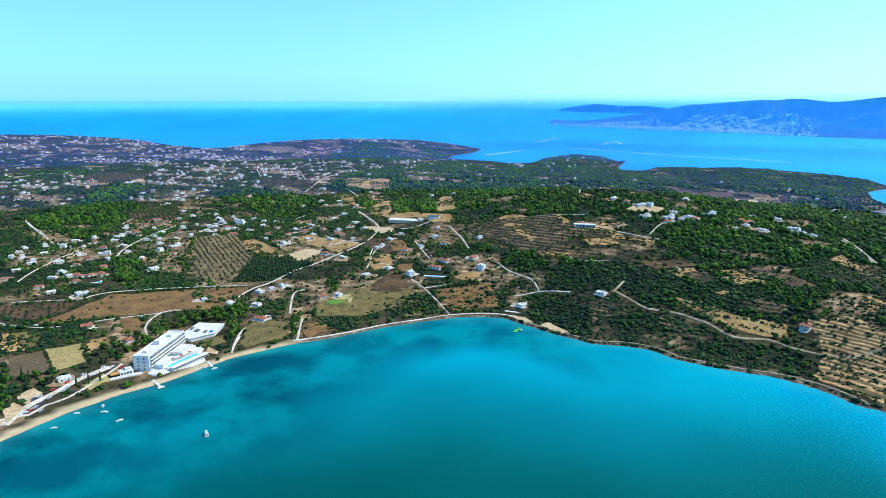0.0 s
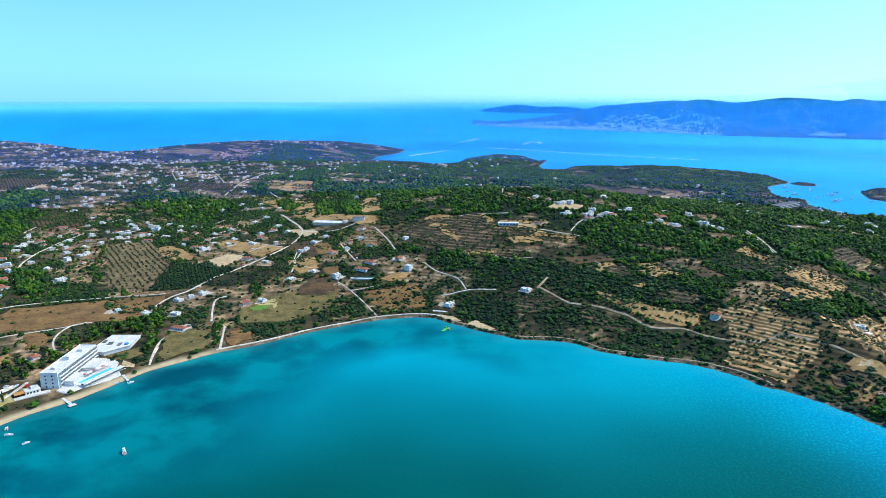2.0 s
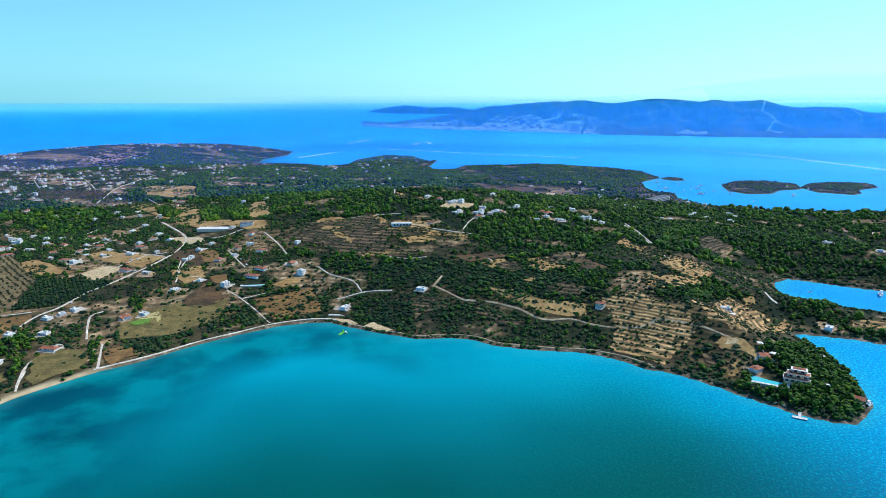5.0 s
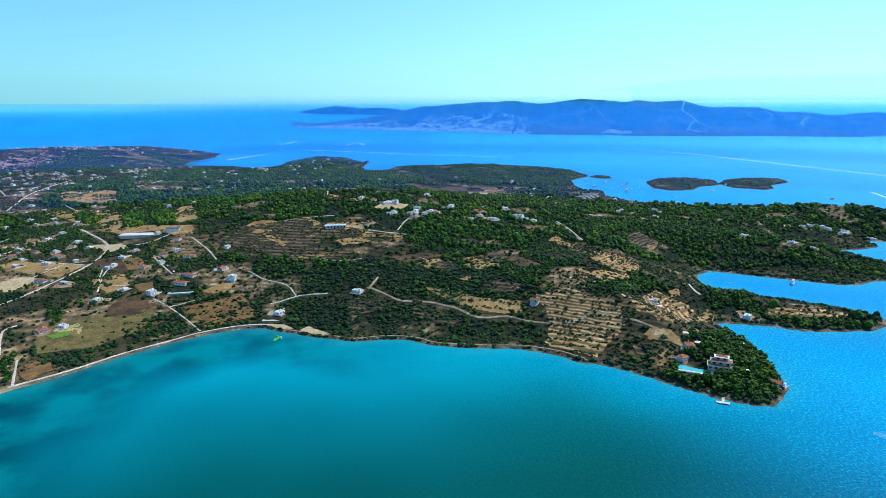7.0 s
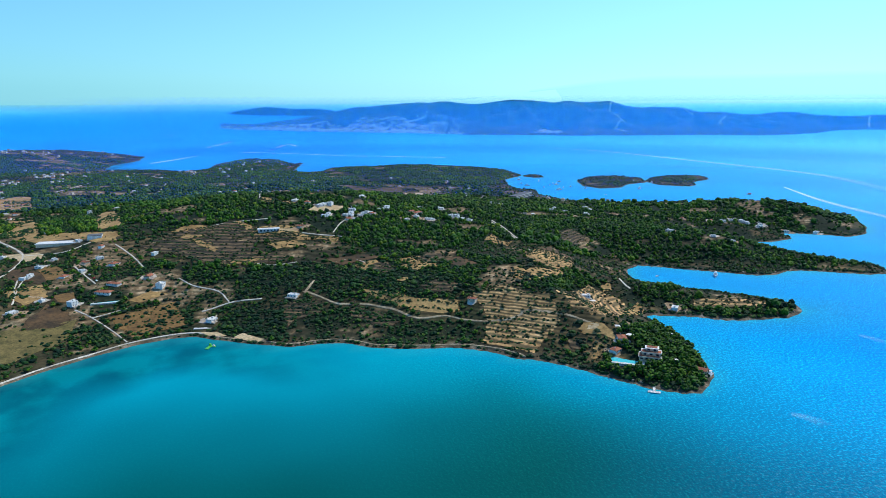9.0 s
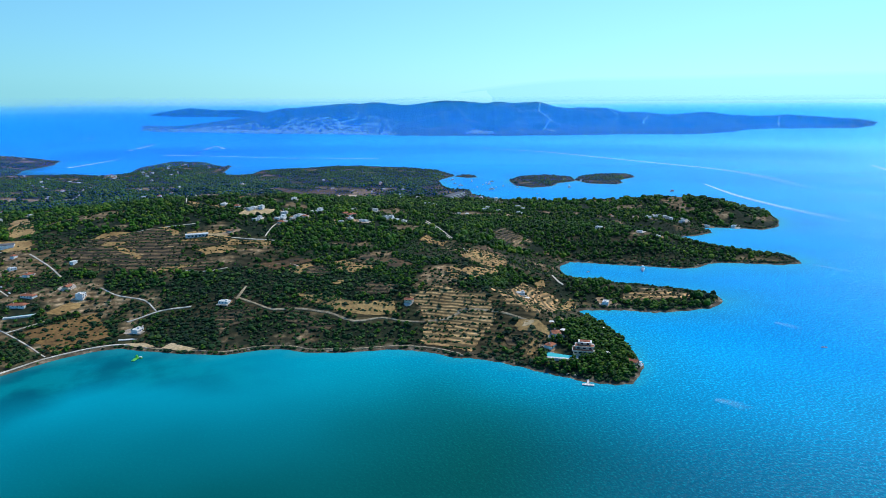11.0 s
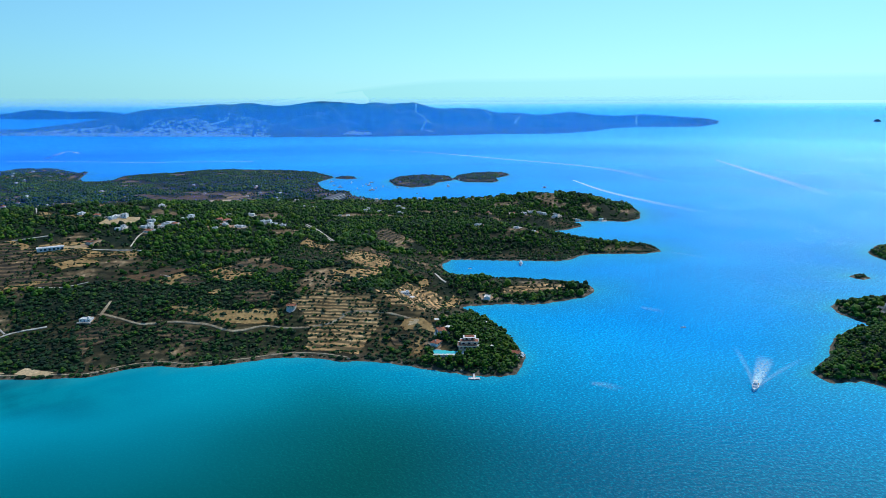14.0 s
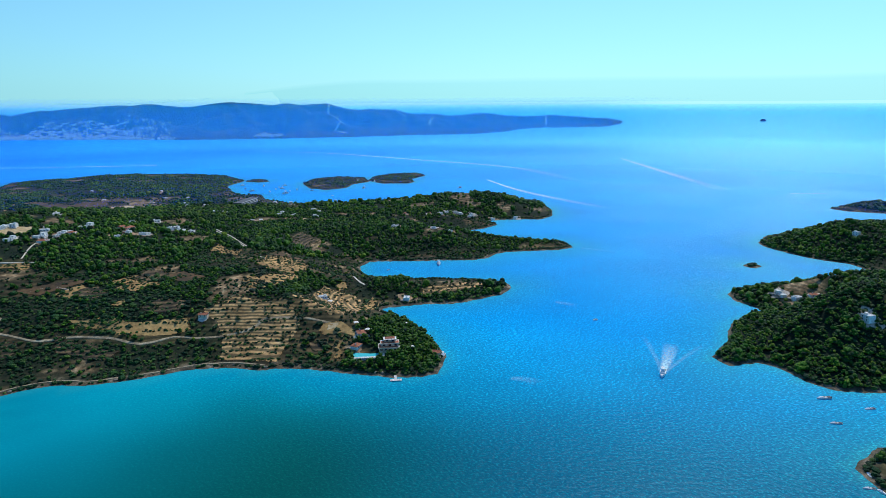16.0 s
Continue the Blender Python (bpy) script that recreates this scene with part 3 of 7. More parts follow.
def leafy(name, dark, light, dry):
    """Foliage: each clump with its own green, mottled by leaf clusters."""
    m, n, l, b = mat(name, 0.75, 0.2)
    g = n.new("ShaderNodeNewGeometry")
    col = ramp(n, l, g.outputs["Random Per Island"], [(0.0, dark), (0.75, light), (1.0, dry)])
    big = noise_node(n, l, 160.0)
    col = mix(n, l, 0.6, col, ramp(n, l, big, [(0.34, (0.42, 0.55, 0.70)), (0.66, (1.75, 1.50, 0.75))]), "MULTIPLY")
    f = noise_node(n, l, 1.1, 3.0, 0.7)
    col = mix(n, l, 0.9, col, ramp(n, l, f, [(0.3, (0.35, 0.38, 0.4)), (0.68, (1.5, 1.45, 1.2))]), "MULTIPLY")
    l.new(col, b.inputs["Base Color"])
    bump(n, l, b, f, 1.0, 1.2)
    return m


def ground_material():
    m, n, l, b = mat("dry_ground", 0.95, 0.15)
    a, f, g = noise_node(n, l, 70.0), noise_node(n, l, 9.0, 5.0, 0.7), noise_node(n, l, 230.0)
    soil = ramp(n, l, a, [(0.36, (0.020, 0.026, 0.014)), (0.54, (0.062, 0.047, 0.025)), (0.70, (0.28, 0.18, 0.085))])
    herb = ramp(n, l, f, [(0.35, (0.016, 0.032, 0.012)), (0.65, (0.070, 0.068, 0.028))])
    col = mix(n, l, ramp(n, l, g, [(0.42, (0, 0, 0)), (0.62, (0.75, 0.75, 0.75))]), soil, herb)
    ledges = n.new("ShaderNodeTexWave")                # old terrace steps along the contours; dark bands paint in scrub and wall shade
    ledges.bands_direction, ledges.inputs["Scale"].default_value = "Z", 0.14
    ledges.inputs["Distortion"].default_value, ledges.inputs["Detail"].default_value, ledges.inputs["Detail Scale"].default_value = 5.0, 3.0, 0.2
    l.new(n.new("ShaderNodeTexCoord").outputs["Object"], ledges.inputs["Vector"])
    clear = ramp(n, l, f, [(0.3, (0.10, 0.066, 0.034)), (0.5, (0.22, 0.145, 0.078)), (0.68, (0.46, 0.33, 0.20))])
    col = mix(n, l, attr(n, "bare"), col, clear)
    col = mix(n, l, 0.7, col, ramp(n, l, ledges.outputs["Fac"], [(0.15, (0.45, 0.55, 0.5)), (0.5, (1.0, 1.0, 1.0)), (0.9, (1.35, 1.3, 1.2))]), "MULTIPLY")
    # forest floor colour, painted near black partly for the shade under growth
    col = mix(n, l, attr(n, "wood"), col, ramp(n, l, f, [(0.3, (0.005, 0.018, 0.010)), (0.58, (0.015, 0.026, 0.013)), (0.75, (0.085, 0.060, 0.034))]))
    col = mix(n, l, 0.8, col, ramp(n, l, f, [(0.28, (0.5, 0.5, 0.5)), (0.72, (1.4, 1.4, 1.35))]), "MULTIPLY")
    rock = ramp(n, l, f, [(0.35, (0.04, 0.035, 0.025)), (0.54, (0.16, 0.125, 0.085)), (0.68, (0.46, 0.37, 0.27))])
    col = mix(n, l, attr(n, "rock"), col, rock)
    sand = ramp(n, l, f, [(0.3, (0.48, 0.36, 0.19)), (0.7, (0.62, 0.49, 0.29))])
    col = mix(n, l, attr(n, "beach"), col, sand)
    l.new(col, b.inputs["Base Color"])
    bump(n, l, b, f, 0.7, 1.0)
    return m


def sea_material():
    m, n, l, b = mat("sea_water", 0.14, 0.16)
    big, mid = noise_node(n, l, 420.0, 3.0), noise_node(n, l, 60.0, 4.0, 0.55)
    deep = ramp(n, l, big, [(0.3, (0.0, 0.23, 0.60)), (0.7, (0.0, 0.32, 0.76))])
    # far water painted paler: haze and sun-side sheen put into the colour
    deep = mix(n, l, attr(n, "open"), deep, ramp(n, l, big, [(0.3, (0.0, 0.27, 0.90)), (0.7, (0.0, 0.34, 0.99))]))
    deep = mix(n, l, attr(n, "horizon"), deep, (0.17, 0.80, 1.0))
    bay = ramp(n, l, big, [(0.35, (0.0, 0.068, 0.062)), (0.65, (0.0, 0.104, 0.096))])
    # bay colour lightens away from the camera, graded to fit its view
    bay = mix(n, l, attr(n, "bay_far"), bay, ramp(n, l, big, [(0.35, (0.0, 0.25, 0.33)), (0.65, (0.0, 0.36, 0.47))]))
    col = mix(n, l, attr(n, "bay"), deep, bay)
    col = mix(n, l, attr(n, "shelf"), col, ramp(n, l, mid, [(0.42, (0.0, 0.052, 0.075)), (0.50, (0.0, 0.10, 0.115)), (0.59, (0.0, 0.18, 0.19))]))
    col = mix(n, l, attr(n, "shallow"), col, (0.04, 0.36, 0.36))
    c = n.new("ShaderNodeTexCoord").outputs["Object"]
    mp = n.new("ShaderNodeMapping")
    mp.inputs["Scale"].default_value = (1.0, 0.66, 1.0)
    mp.inputs["Rotation"].default_value = (0, 0, 0.5)
    l.new(c, mp.inputs["Vector"])
    w = noise_node(n, l, 3.0, 3.0, 0.58, mp.outputs[0])
    gust = noise_node(n, l, 140.0, 3.0)
    waves = n.new("ShaderNodeBump")
    waves.inputs["Distance"].default_value = 1.3
    calm = n.new("ShaderNodeMath")
    calm.operation = "MULTIPLY_ADD"
    calm.inputs[2].default_value = 0.03
    l.new(attr(n, "wind"), calm.inputs[1])
    l.new(gust, calm.inputs[0])
    l.new(calm.outputs[0], waves.inputs["Strength"])
    crest = n.new("ShaderNodeMath")                    # light flecks on the ripples, put into the colour
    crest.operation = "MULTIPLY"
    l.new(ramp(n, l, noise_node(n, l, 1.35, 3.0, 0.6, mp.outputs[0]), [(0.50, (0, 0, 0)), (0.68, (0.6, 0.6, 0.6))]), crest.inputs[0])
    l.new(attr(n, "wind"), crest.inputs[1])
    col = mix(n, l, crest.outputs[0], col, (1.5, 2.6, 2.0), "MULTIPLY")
    l.new(w, waves.inputs["Height"])
    body, shine, both, fres, lim = [n.new(k) for k in ("ShaderNodeBsdfDiffuse", "ShaderNodeBsdfGlossy", "ShaderNodeMixShader", "ShaderNodeFresnel", "ShaderNodeMapRange")]
    n.remove(b)
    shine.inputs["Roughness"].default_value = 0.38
    # blue skylight put into the glossy colour as a cyan tint
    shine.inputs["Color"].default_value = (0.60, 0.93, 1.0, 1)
    fres.inputs["IOR"].default_value = 1.33
    lim.inputs["From Min"].default_value, lim.inputs["To Min"].default_value, lim.inputs["To Max"].default_value = 0.15, 0.009, 0.28
    l.new(fres.outputs[0], lim.inputs["Value"])
    l.new(lim.outputs[0], both.inputs[0])
    for node in (body, shine):
        l.new(waves.outputs[0], node.inputs["Normal"])
    l.new(col, body.inputs["Color"])
    l.new(body.outputs[0], both.inputs[1])
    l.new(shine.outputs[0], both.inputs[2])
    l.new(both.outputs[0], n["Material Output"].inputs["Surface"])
    return m


M_GROUND, M_SEA = ground_material(), sea_material()
M_PINE = leafy("pine_foliage", (0.004, 0.024, 0.011), (0.046, 0.145, 0.009), (0.13, 0.20, 0.015))
M_SCRUB = leafy("scrub_foliage", (0.004, 0.024, 0.014), (0.016, 0.066, 0.016), (0.05, 0.105, 0.02))
M_OLIVE = leafy("olive_foliage", (0.035, 0.05, 0.022), (0.065, 0.08, 0.035), (0.10, 0.10, 0.05))
M_ROAD = speckled("pale_road", (0.50, 0.43, 0.34), (0.78, 0.70, 0.58), 14.0, fine=2.0)
M_PATH = speckled("sandy_path", (0.26, 0.19, 0.11), (0.52, 0.41, 0.26), 7.0, fine=1.6)
M_FIELD = {
    "grove": speckled("grove_floor", (0.11, 0.085, 0.035), (0.25, 0.18, 0.080), 12.0, fine=2.2, depth=0.4, ragged=True),
    "ploughed": speckled("ploughed_soil", (0.15, 0.080, 0.026), (0.27, 0.15, 0.048), 18.0, fine=3.0, depth=0.3, ragged=True),
    "stubble": speckled("stubble", (0.27, 0.155, 0.052), (0.50, 0.31, 0.115), 22.0, fine=3.0, depth=0.3, ragged=True),
    "pale": speckled("pale_earth", (0.48, 0.34, 0.17), (0.64, 0.48, 0.28), 16.0, fine=2.5, ragged=True),
    "orchard": speckled("orchard_grass", (0.028, 0.045, 0.014), (0.06, 0.075, 0.025), 14.0, fine=2.5, depth=0.5, ragged=True),
    "soil": speckled("brown_soil", (0.050, 0.034, 0.016), (0.15, 0.082, 0.032), 20.0, (0.10, 0.10, 0.022), fine=3.0, depth=0.4, ragged=True),
    "terrace": speckled("terraced_hillside", (0.20, 0.12, 0.048), (0.40, 0.25, 0.11), 17.0, (0.58, 0.40, 0.21), fine=3.0, depth=0.4, ragged=True, ledges=True),
    "straw": speckled("straw_field", (0.32, 0.24, 0.08), (0.42, 0.32, 0.13), 18.0, fine=2.5, ragged=True),
    "fallow": speckled("fallow_field", (0.10, 0.07, 0.035), (0.15, 0.105, 0.05), 14.0, fine=2.5, ragged=True),
    "weedy": speckled("weedy_grass", (0.10, 0.085, 0.024), (0.21, 0.155, 0.05), 10.0, fine=2.0, depth=0.4, ragged=True),
    "hillside": speckled("worn_hillside", (0.040, 0.032, 0.018), (0.12, 0.078, 0.040), 13.0, (0.34, 0.23, 0.12), fine=2.6, depth=0.5, ragged=True, ledges=True),
    "quarry": speckled("pink_rubble", (0.26, 0.15, 0.11), (0.50, 0.33, 0.26), 24.0, fine=5.0, depth=0.6, ragged=True),
    "green_lawn": speckled("watered_lawn", (0.09, 0.19, 0.02), (0.15, 0.27, 0.04), 8.0, fine=1.5, ragged=True),
    "lawn": speckled("dry_lawn", (0.36, 0.30, 0.10), (0.50, 0.40, 0.18), 12.0, fine=2.0, ragged=True),
}
M_FIELD_YARD = speckled("trodden_earth", (0.26, 0.16, 0.085), (0.46, 0.31, 0.18), 9.0, fine=2.0)
M_PAVED_YARD = speckled("dusty_yard", (0.42, 0.34, 0.26), (0.66, 0.57, 0.47), 8.0, fine=1.6)
M_ISLAND = speckled("island_scrub", (0.003, 0.022, 0.022), (0.075, 0.11, 0.085), 46.0, (0.45, 0.40, 0.33), fine=10.0, depth=40.0)


def shape(name, verts, faces, material, warped=True, attrs=None, smooth_faces=False):
    """One mesh object out of arrays of corners and of faces with the same number of corners."""
    me = bpy.data.meshes.new(name)
    v = warp(verts) if warped else np.asarray(verts, float)
    f = np.asarray(faces, np.int32)
    k = f.shape[1]
    me.vertices.add(len(v))
    me.vertices.foreach_set("co", v.astype(np.float32).ravel())
    me.loops.add(f.size)
    me.loops.foreach_set("vertex_index", f.ravel())
    me.polygons.add(len(f))
    me.polygons.foreach_set("loop_start", np.arange(0, f.size, k, dtype=np.int32))
    me.polygons.foreach_set("use_smooth", np.full(len(f), smooth_faces))
    for key, values in (attrs or {}).items():
        me.attributes.new(key, "FLOAT", "POINT").data.foreach_set("value", np.asarray(values, np.float32).ravel())
    me.materials.append(material)
    me.update(calc_edges=True)
    return new(name, me)


def lattice(nu, nv, closed=False):
    """Faces of a grid of nu rows by nv columns of corners."""
    i, j = np.meshgrid(np.arange(nu - 1), np.arange(nv if closed else nv - 1), indexing="ij")
    j2 = (j + 1) % nv
    return np.stack([i * nv + j, i * nv + j2, (i + 1) * nv + j2, (i + 1) * nv + j], -1).reshape(-1, 4)


# ---- ground ----
STEP, GX, GY = 8.0, -2600.0, -460.0
NX, NY = 535, 525
_gx, _gy = np.meshgrid(GX + STEP * np.arange(NX), GY + STEP * np.arange(NY), indexing="ij")
GD = shore_distance(_gx, _gy)
GH = height(_gx, _gy, GD)


def sample(grid, x, y):
    u, v = (np.asarray(x, float) - GX) / STEP, (np.asarray(y, float) - GY) / STEP
    i, j = np.clip(u.astype(int), 0, NX - 2), np.clip(v.astype(int), 0, NY - 2)
    u, v = u - i, v - j
    return (grid[i, j] * (1 - u) + grid[i + 1, j] * u) * (1 - v) + (grid[i, j + 1] * (1 - u) + grid[i + 1, j + 1] * u) * v


def ground_z(x, y):
    return sample(GH, np.atleast_1d(x), np.atleast_1d(y))


def in_any(x, y, polys):
    res = np.zeros(np.shape(x), bool)
    for p in polys:
        res |= inside(x, y, p)
    return res


def build_ground():
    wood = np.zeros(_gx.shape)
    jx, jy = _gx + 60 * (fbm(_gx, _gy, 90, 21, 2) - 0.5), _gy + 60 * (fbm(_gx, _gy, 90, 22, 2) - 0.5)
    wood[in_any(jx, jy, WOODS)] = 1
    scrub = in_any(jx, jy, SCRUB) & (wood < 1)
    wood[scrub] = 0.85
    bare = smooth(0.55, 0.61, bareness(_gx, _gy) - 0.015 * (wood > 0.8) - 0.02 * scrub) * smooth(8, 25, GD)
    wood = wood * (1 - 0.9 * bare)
    west = 1 - smooth(0, 80, _gx)
    wide = 3 + 3 * (1 - smooth(-200, -80, _gx))
    beach = smooth(-6, 0, GD) * (1 - smooth(wide, wide + 4, GD)) * west * (_gy < 640) * (1 - 0.85 * smooth(-150, -110, _gx))
    rock = smooth(-12, -2, GD) * (1 - smooth(3, 8, GD)) * (1 - np.clip(beach, 0, 1)) * 0.9
    fs = lattice(NX, NY)
    keep = (GD.ravel()[fs] > -30).any(1)
    fs = fs[keep]
    used = np.unique(fs)
    index = np.zeros(NX * NY, np.int32)
    index[used] = np.arange(len(used))
    v = np.stack([_gx.ravel(), _gy.ravel(), GH.ravel()], -1)[used]
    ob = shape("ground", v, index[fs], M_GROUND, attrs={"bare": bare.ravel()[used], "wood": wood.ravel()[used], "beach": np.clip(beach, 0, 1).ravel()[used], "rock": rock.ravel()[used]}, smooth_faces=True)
    return tagged(ob, "dry brown Mediterranean land with rocky shores", "ground", kind="structure")


def build_sea():
    rings = np.concatenate([[0.001], np.geomspace(60, 3000, 140), np.geomspace(3100, 60000, 36), np.geomspace(75000, 4.0e6, 14)])
    seg = 360
    a = np.arange(seg) * 2 * np.pi / seg
    R, A = np.meshgrid(rings, a, indexing="ij")
    x, y = R * np.sin(A), R * np.cos(A)
    near = (R < 3000) & (y > -700)
    d = np.full(x.shape, -900.0)
    d[near] = shore_distance(x[near], y[near])
    wob = 160 * (fbm(x, y, 240, 31, 3) - 0.5)
    bay = (1 - 0.25 * smooth(120, 330, x - 0.6 * (y - 150))) * (1 - smooth(255, 590, x + 0.25 * (y - 300) + 0.8 * wob)) * (1 - smooth(560, 760, R))
    reach = 95 + 110 * (1 - smooth(-120, 60, x))
    shelf = smooth(0, 1, (d + 90 * (fbm(x, y, 60, 33, 3) - 0.5) + reach) / (reach - 15)) * (0.8 + 0.15 * (1 - smooth(-150, 0, x))) * (1 - 0.85 * smooth(40, 190, x))
    shallow = smooth(-12, -2, d) * 0.3 + smooth(-75, 0, d) * 0.22 * smooth(350, 520, x)
    # open and horizon lighten far water in place of haze and glitter
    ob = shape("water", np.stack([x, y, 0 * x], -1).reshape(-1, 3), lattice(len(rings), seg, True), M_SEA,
               attrs={"open": smooth(620, 2900, R + 0.8 * wob), "horizon": np.clip(0.62 * smooth(5000, 30000, R) + 0.75 * smooth(10, 70, np.degrees(A)) * (A < np.pi) * smooth(1300, 6000, R), 0, 1), "bay_far": smooth(290, 520, R + 0.6 * wob - 45 * smooth(80, 240, x)), "bay": bay, "wind": 0.12 + 1.4 * smooth(20, 430, x - 0.35 * (y - 150) + 0.5 * wob), "shelf": shelf, "shallow": shallow}, smooth_faces=True)
    return tagged(ob, "turquoise bay opening into a deep blue rippled sea", "sea", kind="structure")


build_ground()
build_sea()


def spline(pts, step):
    """Points every step metres along a soft curve through pts."""
    P = np.array([(2 * pts[0][0] - pts[1][0], 2 * pts[0][1] - pts[1][1]), *pts, (2 * pts[-1][0] - pts[-2][0], 2 * pts[-1][1] - pts[-2][1])], float)
    res = []
    for k in range(1, len(P) - 2):
        n = max(2, int(np.hypot(*(P[k + 1] - P[k])) / step))
        u = (np.arange(n) / n)[:, None]
        p0, p1, p2, p3 = P[k - 1:k + 3]
        res.append(0.5 * (2 * p1 + (p2 - p0) * u + (2 * p0 - 5 * p1 + 4 * p2 - p3) * u ** 2 + (3 * p1 - p0 - 3 * p2 + p3) * u ** 3))
    return np.concatenate(res + [P[-2:-1]])


def ribbon(name, line, width, material, lift=0.4, flat=False):
    c = spline(line, 7.0)
    d = np.gradient(c, axis=0)
    nrm = np.stack([-d[:, 1], d[:, 0]], -1) / np.maximum(np.hypot(d[:, 0], d[:, 1]), 1e-6)[:, None]
    w = width / 2 * (0.8 + 0.5 * vnoise(c[:, 0], c[:, 1], 25, 5))
    rows = []
    for s, drop in ((-1.12, -0.5), (-1, 0), (-0.35, 0.06), (0.35, 0.06), (1, 0), (1.12, -0.5)):
        p = c + nrm * (w * s)[:, None]
        rows.append(np.concatenate([p, (ground_z(p[:, 0], p[:, 1]) + lift + drop)[:, None]], 1))
    return shape(name, np.stack(rows, 1).reshape(-1, 3), lattice(len(c), len(rows)), material)


def build_roads():
    for name, width, line in ROADS:
        ob = ribbon(name, line, width * 0.34, M_PATH if name == "sandy_path" else M_ROAD)
        tagged(ob, "pale dusty country road without markings", "road", kind="structure")


def patch(name, poly, material, lift=0.25, soft=12.0):
    """A field that lies on the ground, with uneven borders."""
    P = np.array(list(poly) + [poly[0]], float)
    c = []
    for p, q in zip(P, P[1:]):
        k = max(1, int(np.hypot(*(q - p)) / 9.0))
        c.append(p + (q - p) * (np.arange(k) / k)[:, None])
    c = np.concatenate(c)
    m = c.mean(0)
    c = c + 7.0 * np.stack([vnoise(c[:, 0], c[:, 1], 14, 41) - 0.5, vnoise(c[:, 0], c[:, 1], 14, 42) - 0.5], -1)
    span = np.hypot(*(c - m).T).max()
    n = max(3, int(span / 7))
    rings = [m + (c - m) * k / n for k in range(1, n + 1)] + [m + (c - m) * 1.02]
    v = np.concatenate(rings)
    z = ground_z(v[:, 0], v[:, 1]) + lift
    z[-len(c):] -= 0.7
    v = np.concatenate([np.column_stack([v, z]), [[m[0], m[1], ground_z(*m)[0] + lift]]])
    rim = np.repeat([min(1.0, (n - k) * span / n / soft) for k in range(1, n + 1)] + [0.0], len(c))
    f = lattice(len(rings), len(c), True)
    k = np.arange(len(c))
    last = len(v) - 1
    cap = np.stack([np.full(len(c), last), k, (k + 1) % len(c), np.full(len(c), last)], -1)
    me = bpy.data.meshes.new(name)
    me.from_pydata(warp(v).tolist(), [], f.tolist() + cap[:, :3].tolist())
    me.attributes.new("edge", "FLOAT", "POINT").data.foreach_set("value", np.append(rim, 1.0).astype(np.float32))
    me.materials.append(material)
    return new(name, me)


FIELD_WORDS = {"grove": "dry olive grove floor with thin grass", "hillside": "worn brown hillside with broken ledges", "quarry": "pinkish rubble slope above the village", "green_lawn": "small bright green watered lawn",
               "terrace": "open terraced hillside with dry soil and olives", "ploughed": "long brown ploughed field with worn furrows", "stubble": "dry tan stubble field between trees", "pale": "bare pale earth plot, freshly levelled",
               "orchard": "dark green orchard in dense rows", "soil": "brown bare field with scattered weeds", "straw": "yellow straw field, mown short",
               "fallow": "dark fallow field beside the beach", "weedy": "weedy green and yellow rough grass", "lawn": "yellowed dry lawn round a house"}


def build_fields():
    for k, (kind, poly) in enumerate(FIELDS):
        tagged(patch("field", poly, M_FIELD[kind], 0.25 + 0.005 * k, soft=10.0 if kind in ("stubble", "soil", "terrace", "lawn", "hillside", "quarry") else 5.0), FIELD_WORDS[kind], "field", "fields on the plain")


build_roads()
build_fields()

# ---- far islands ----
def profile(az, pts):
    return np.interp(az, [p[0] for p in pts], [p[1] for p in pts])


def island_height(az, u, x, y, crest, rough, ragged, ends):
    """Height of a far island's slope: u runs from the shore (0) over the crest (1) down to the far side (2)."""
    rise = np.where(u < 1, smooth(0, 1, np.maximum(u, 0)) * 0.55 + 0.45 * np.maximum(u, 0), smooth(0, 1, 2 - u))
    gul = np.abs(fbm(x, y, 560, 61, 5) - 0.5) * 3.4
    lump = fbm(x, y, 300, 63, 5) - 0.5
    mid = np.sin(np.pi * np.clip(u, 0, 1))
    z = profile(az, crest) * np.maximum(rise * (1 - rough * gul * mid) + ragged * lump * np.sin(np.pi * np.clip(u * 0.62, 0, 1)), 0) + np.where(u <= 0, -4, 3)
    end = np.minimum(smooth(0, 0.9, az - ends[0]), smooth(0, 0.9, ends[1] - az))
    return z * end - 3 * (1 - end)


def island_place(az, u, shore, depth, back_depth):
    R0 = profile(az, shore) * (1 + 0.012 * (vnoise(az, 0 * az, 1.2, 51) - 0.5) + 0.006 * (vnoise(az, 0 * az, 0.35, 52) - 0.5))
    dist = R0 + np.where(u < 1, u * depth, depth + (u - 1) * back_depth)
    return dist * np.sin(np.radians(az)), dist * np.cos(np.radians(az))


def far_island(name, shore, crest, depth, back_depth, rough, material, n=260, m=36, ragged=0.1):
    """An island seen across the sea: shore distances and crest heights along its bearings, with gullied slopes between them."""
    A, U = np.meshgrid(np.linspace(shore[0][0], shore[-1][0], n), np.linspace(-0.04, 2, m), indexing="ij")
    x, y = island_place(A, U, shore, depth, back_depth)
    z = island_height(A, U, x, y, crest, rough, ragged, (shore[0][0], shore[-1][0]))
    return shape(name, np.stack([x, y, z], -1).reshape(-1, 3), lattice(n, m), material, smooth_faces=True)


ISLAND = (900, 700, 1.15, 0.34)        # depth before and behind the crest, gullies, knolls
tagged(far_island("hilly_island", ISLAND_SHORE, ISLAND_CREST, ISLAND[0], ISLAND[1], ISLAND[2], M_ISLAND, 620, 70, ISLAND[3]), "long hilly scrub-covered island across the strait", "island", kind="structure")
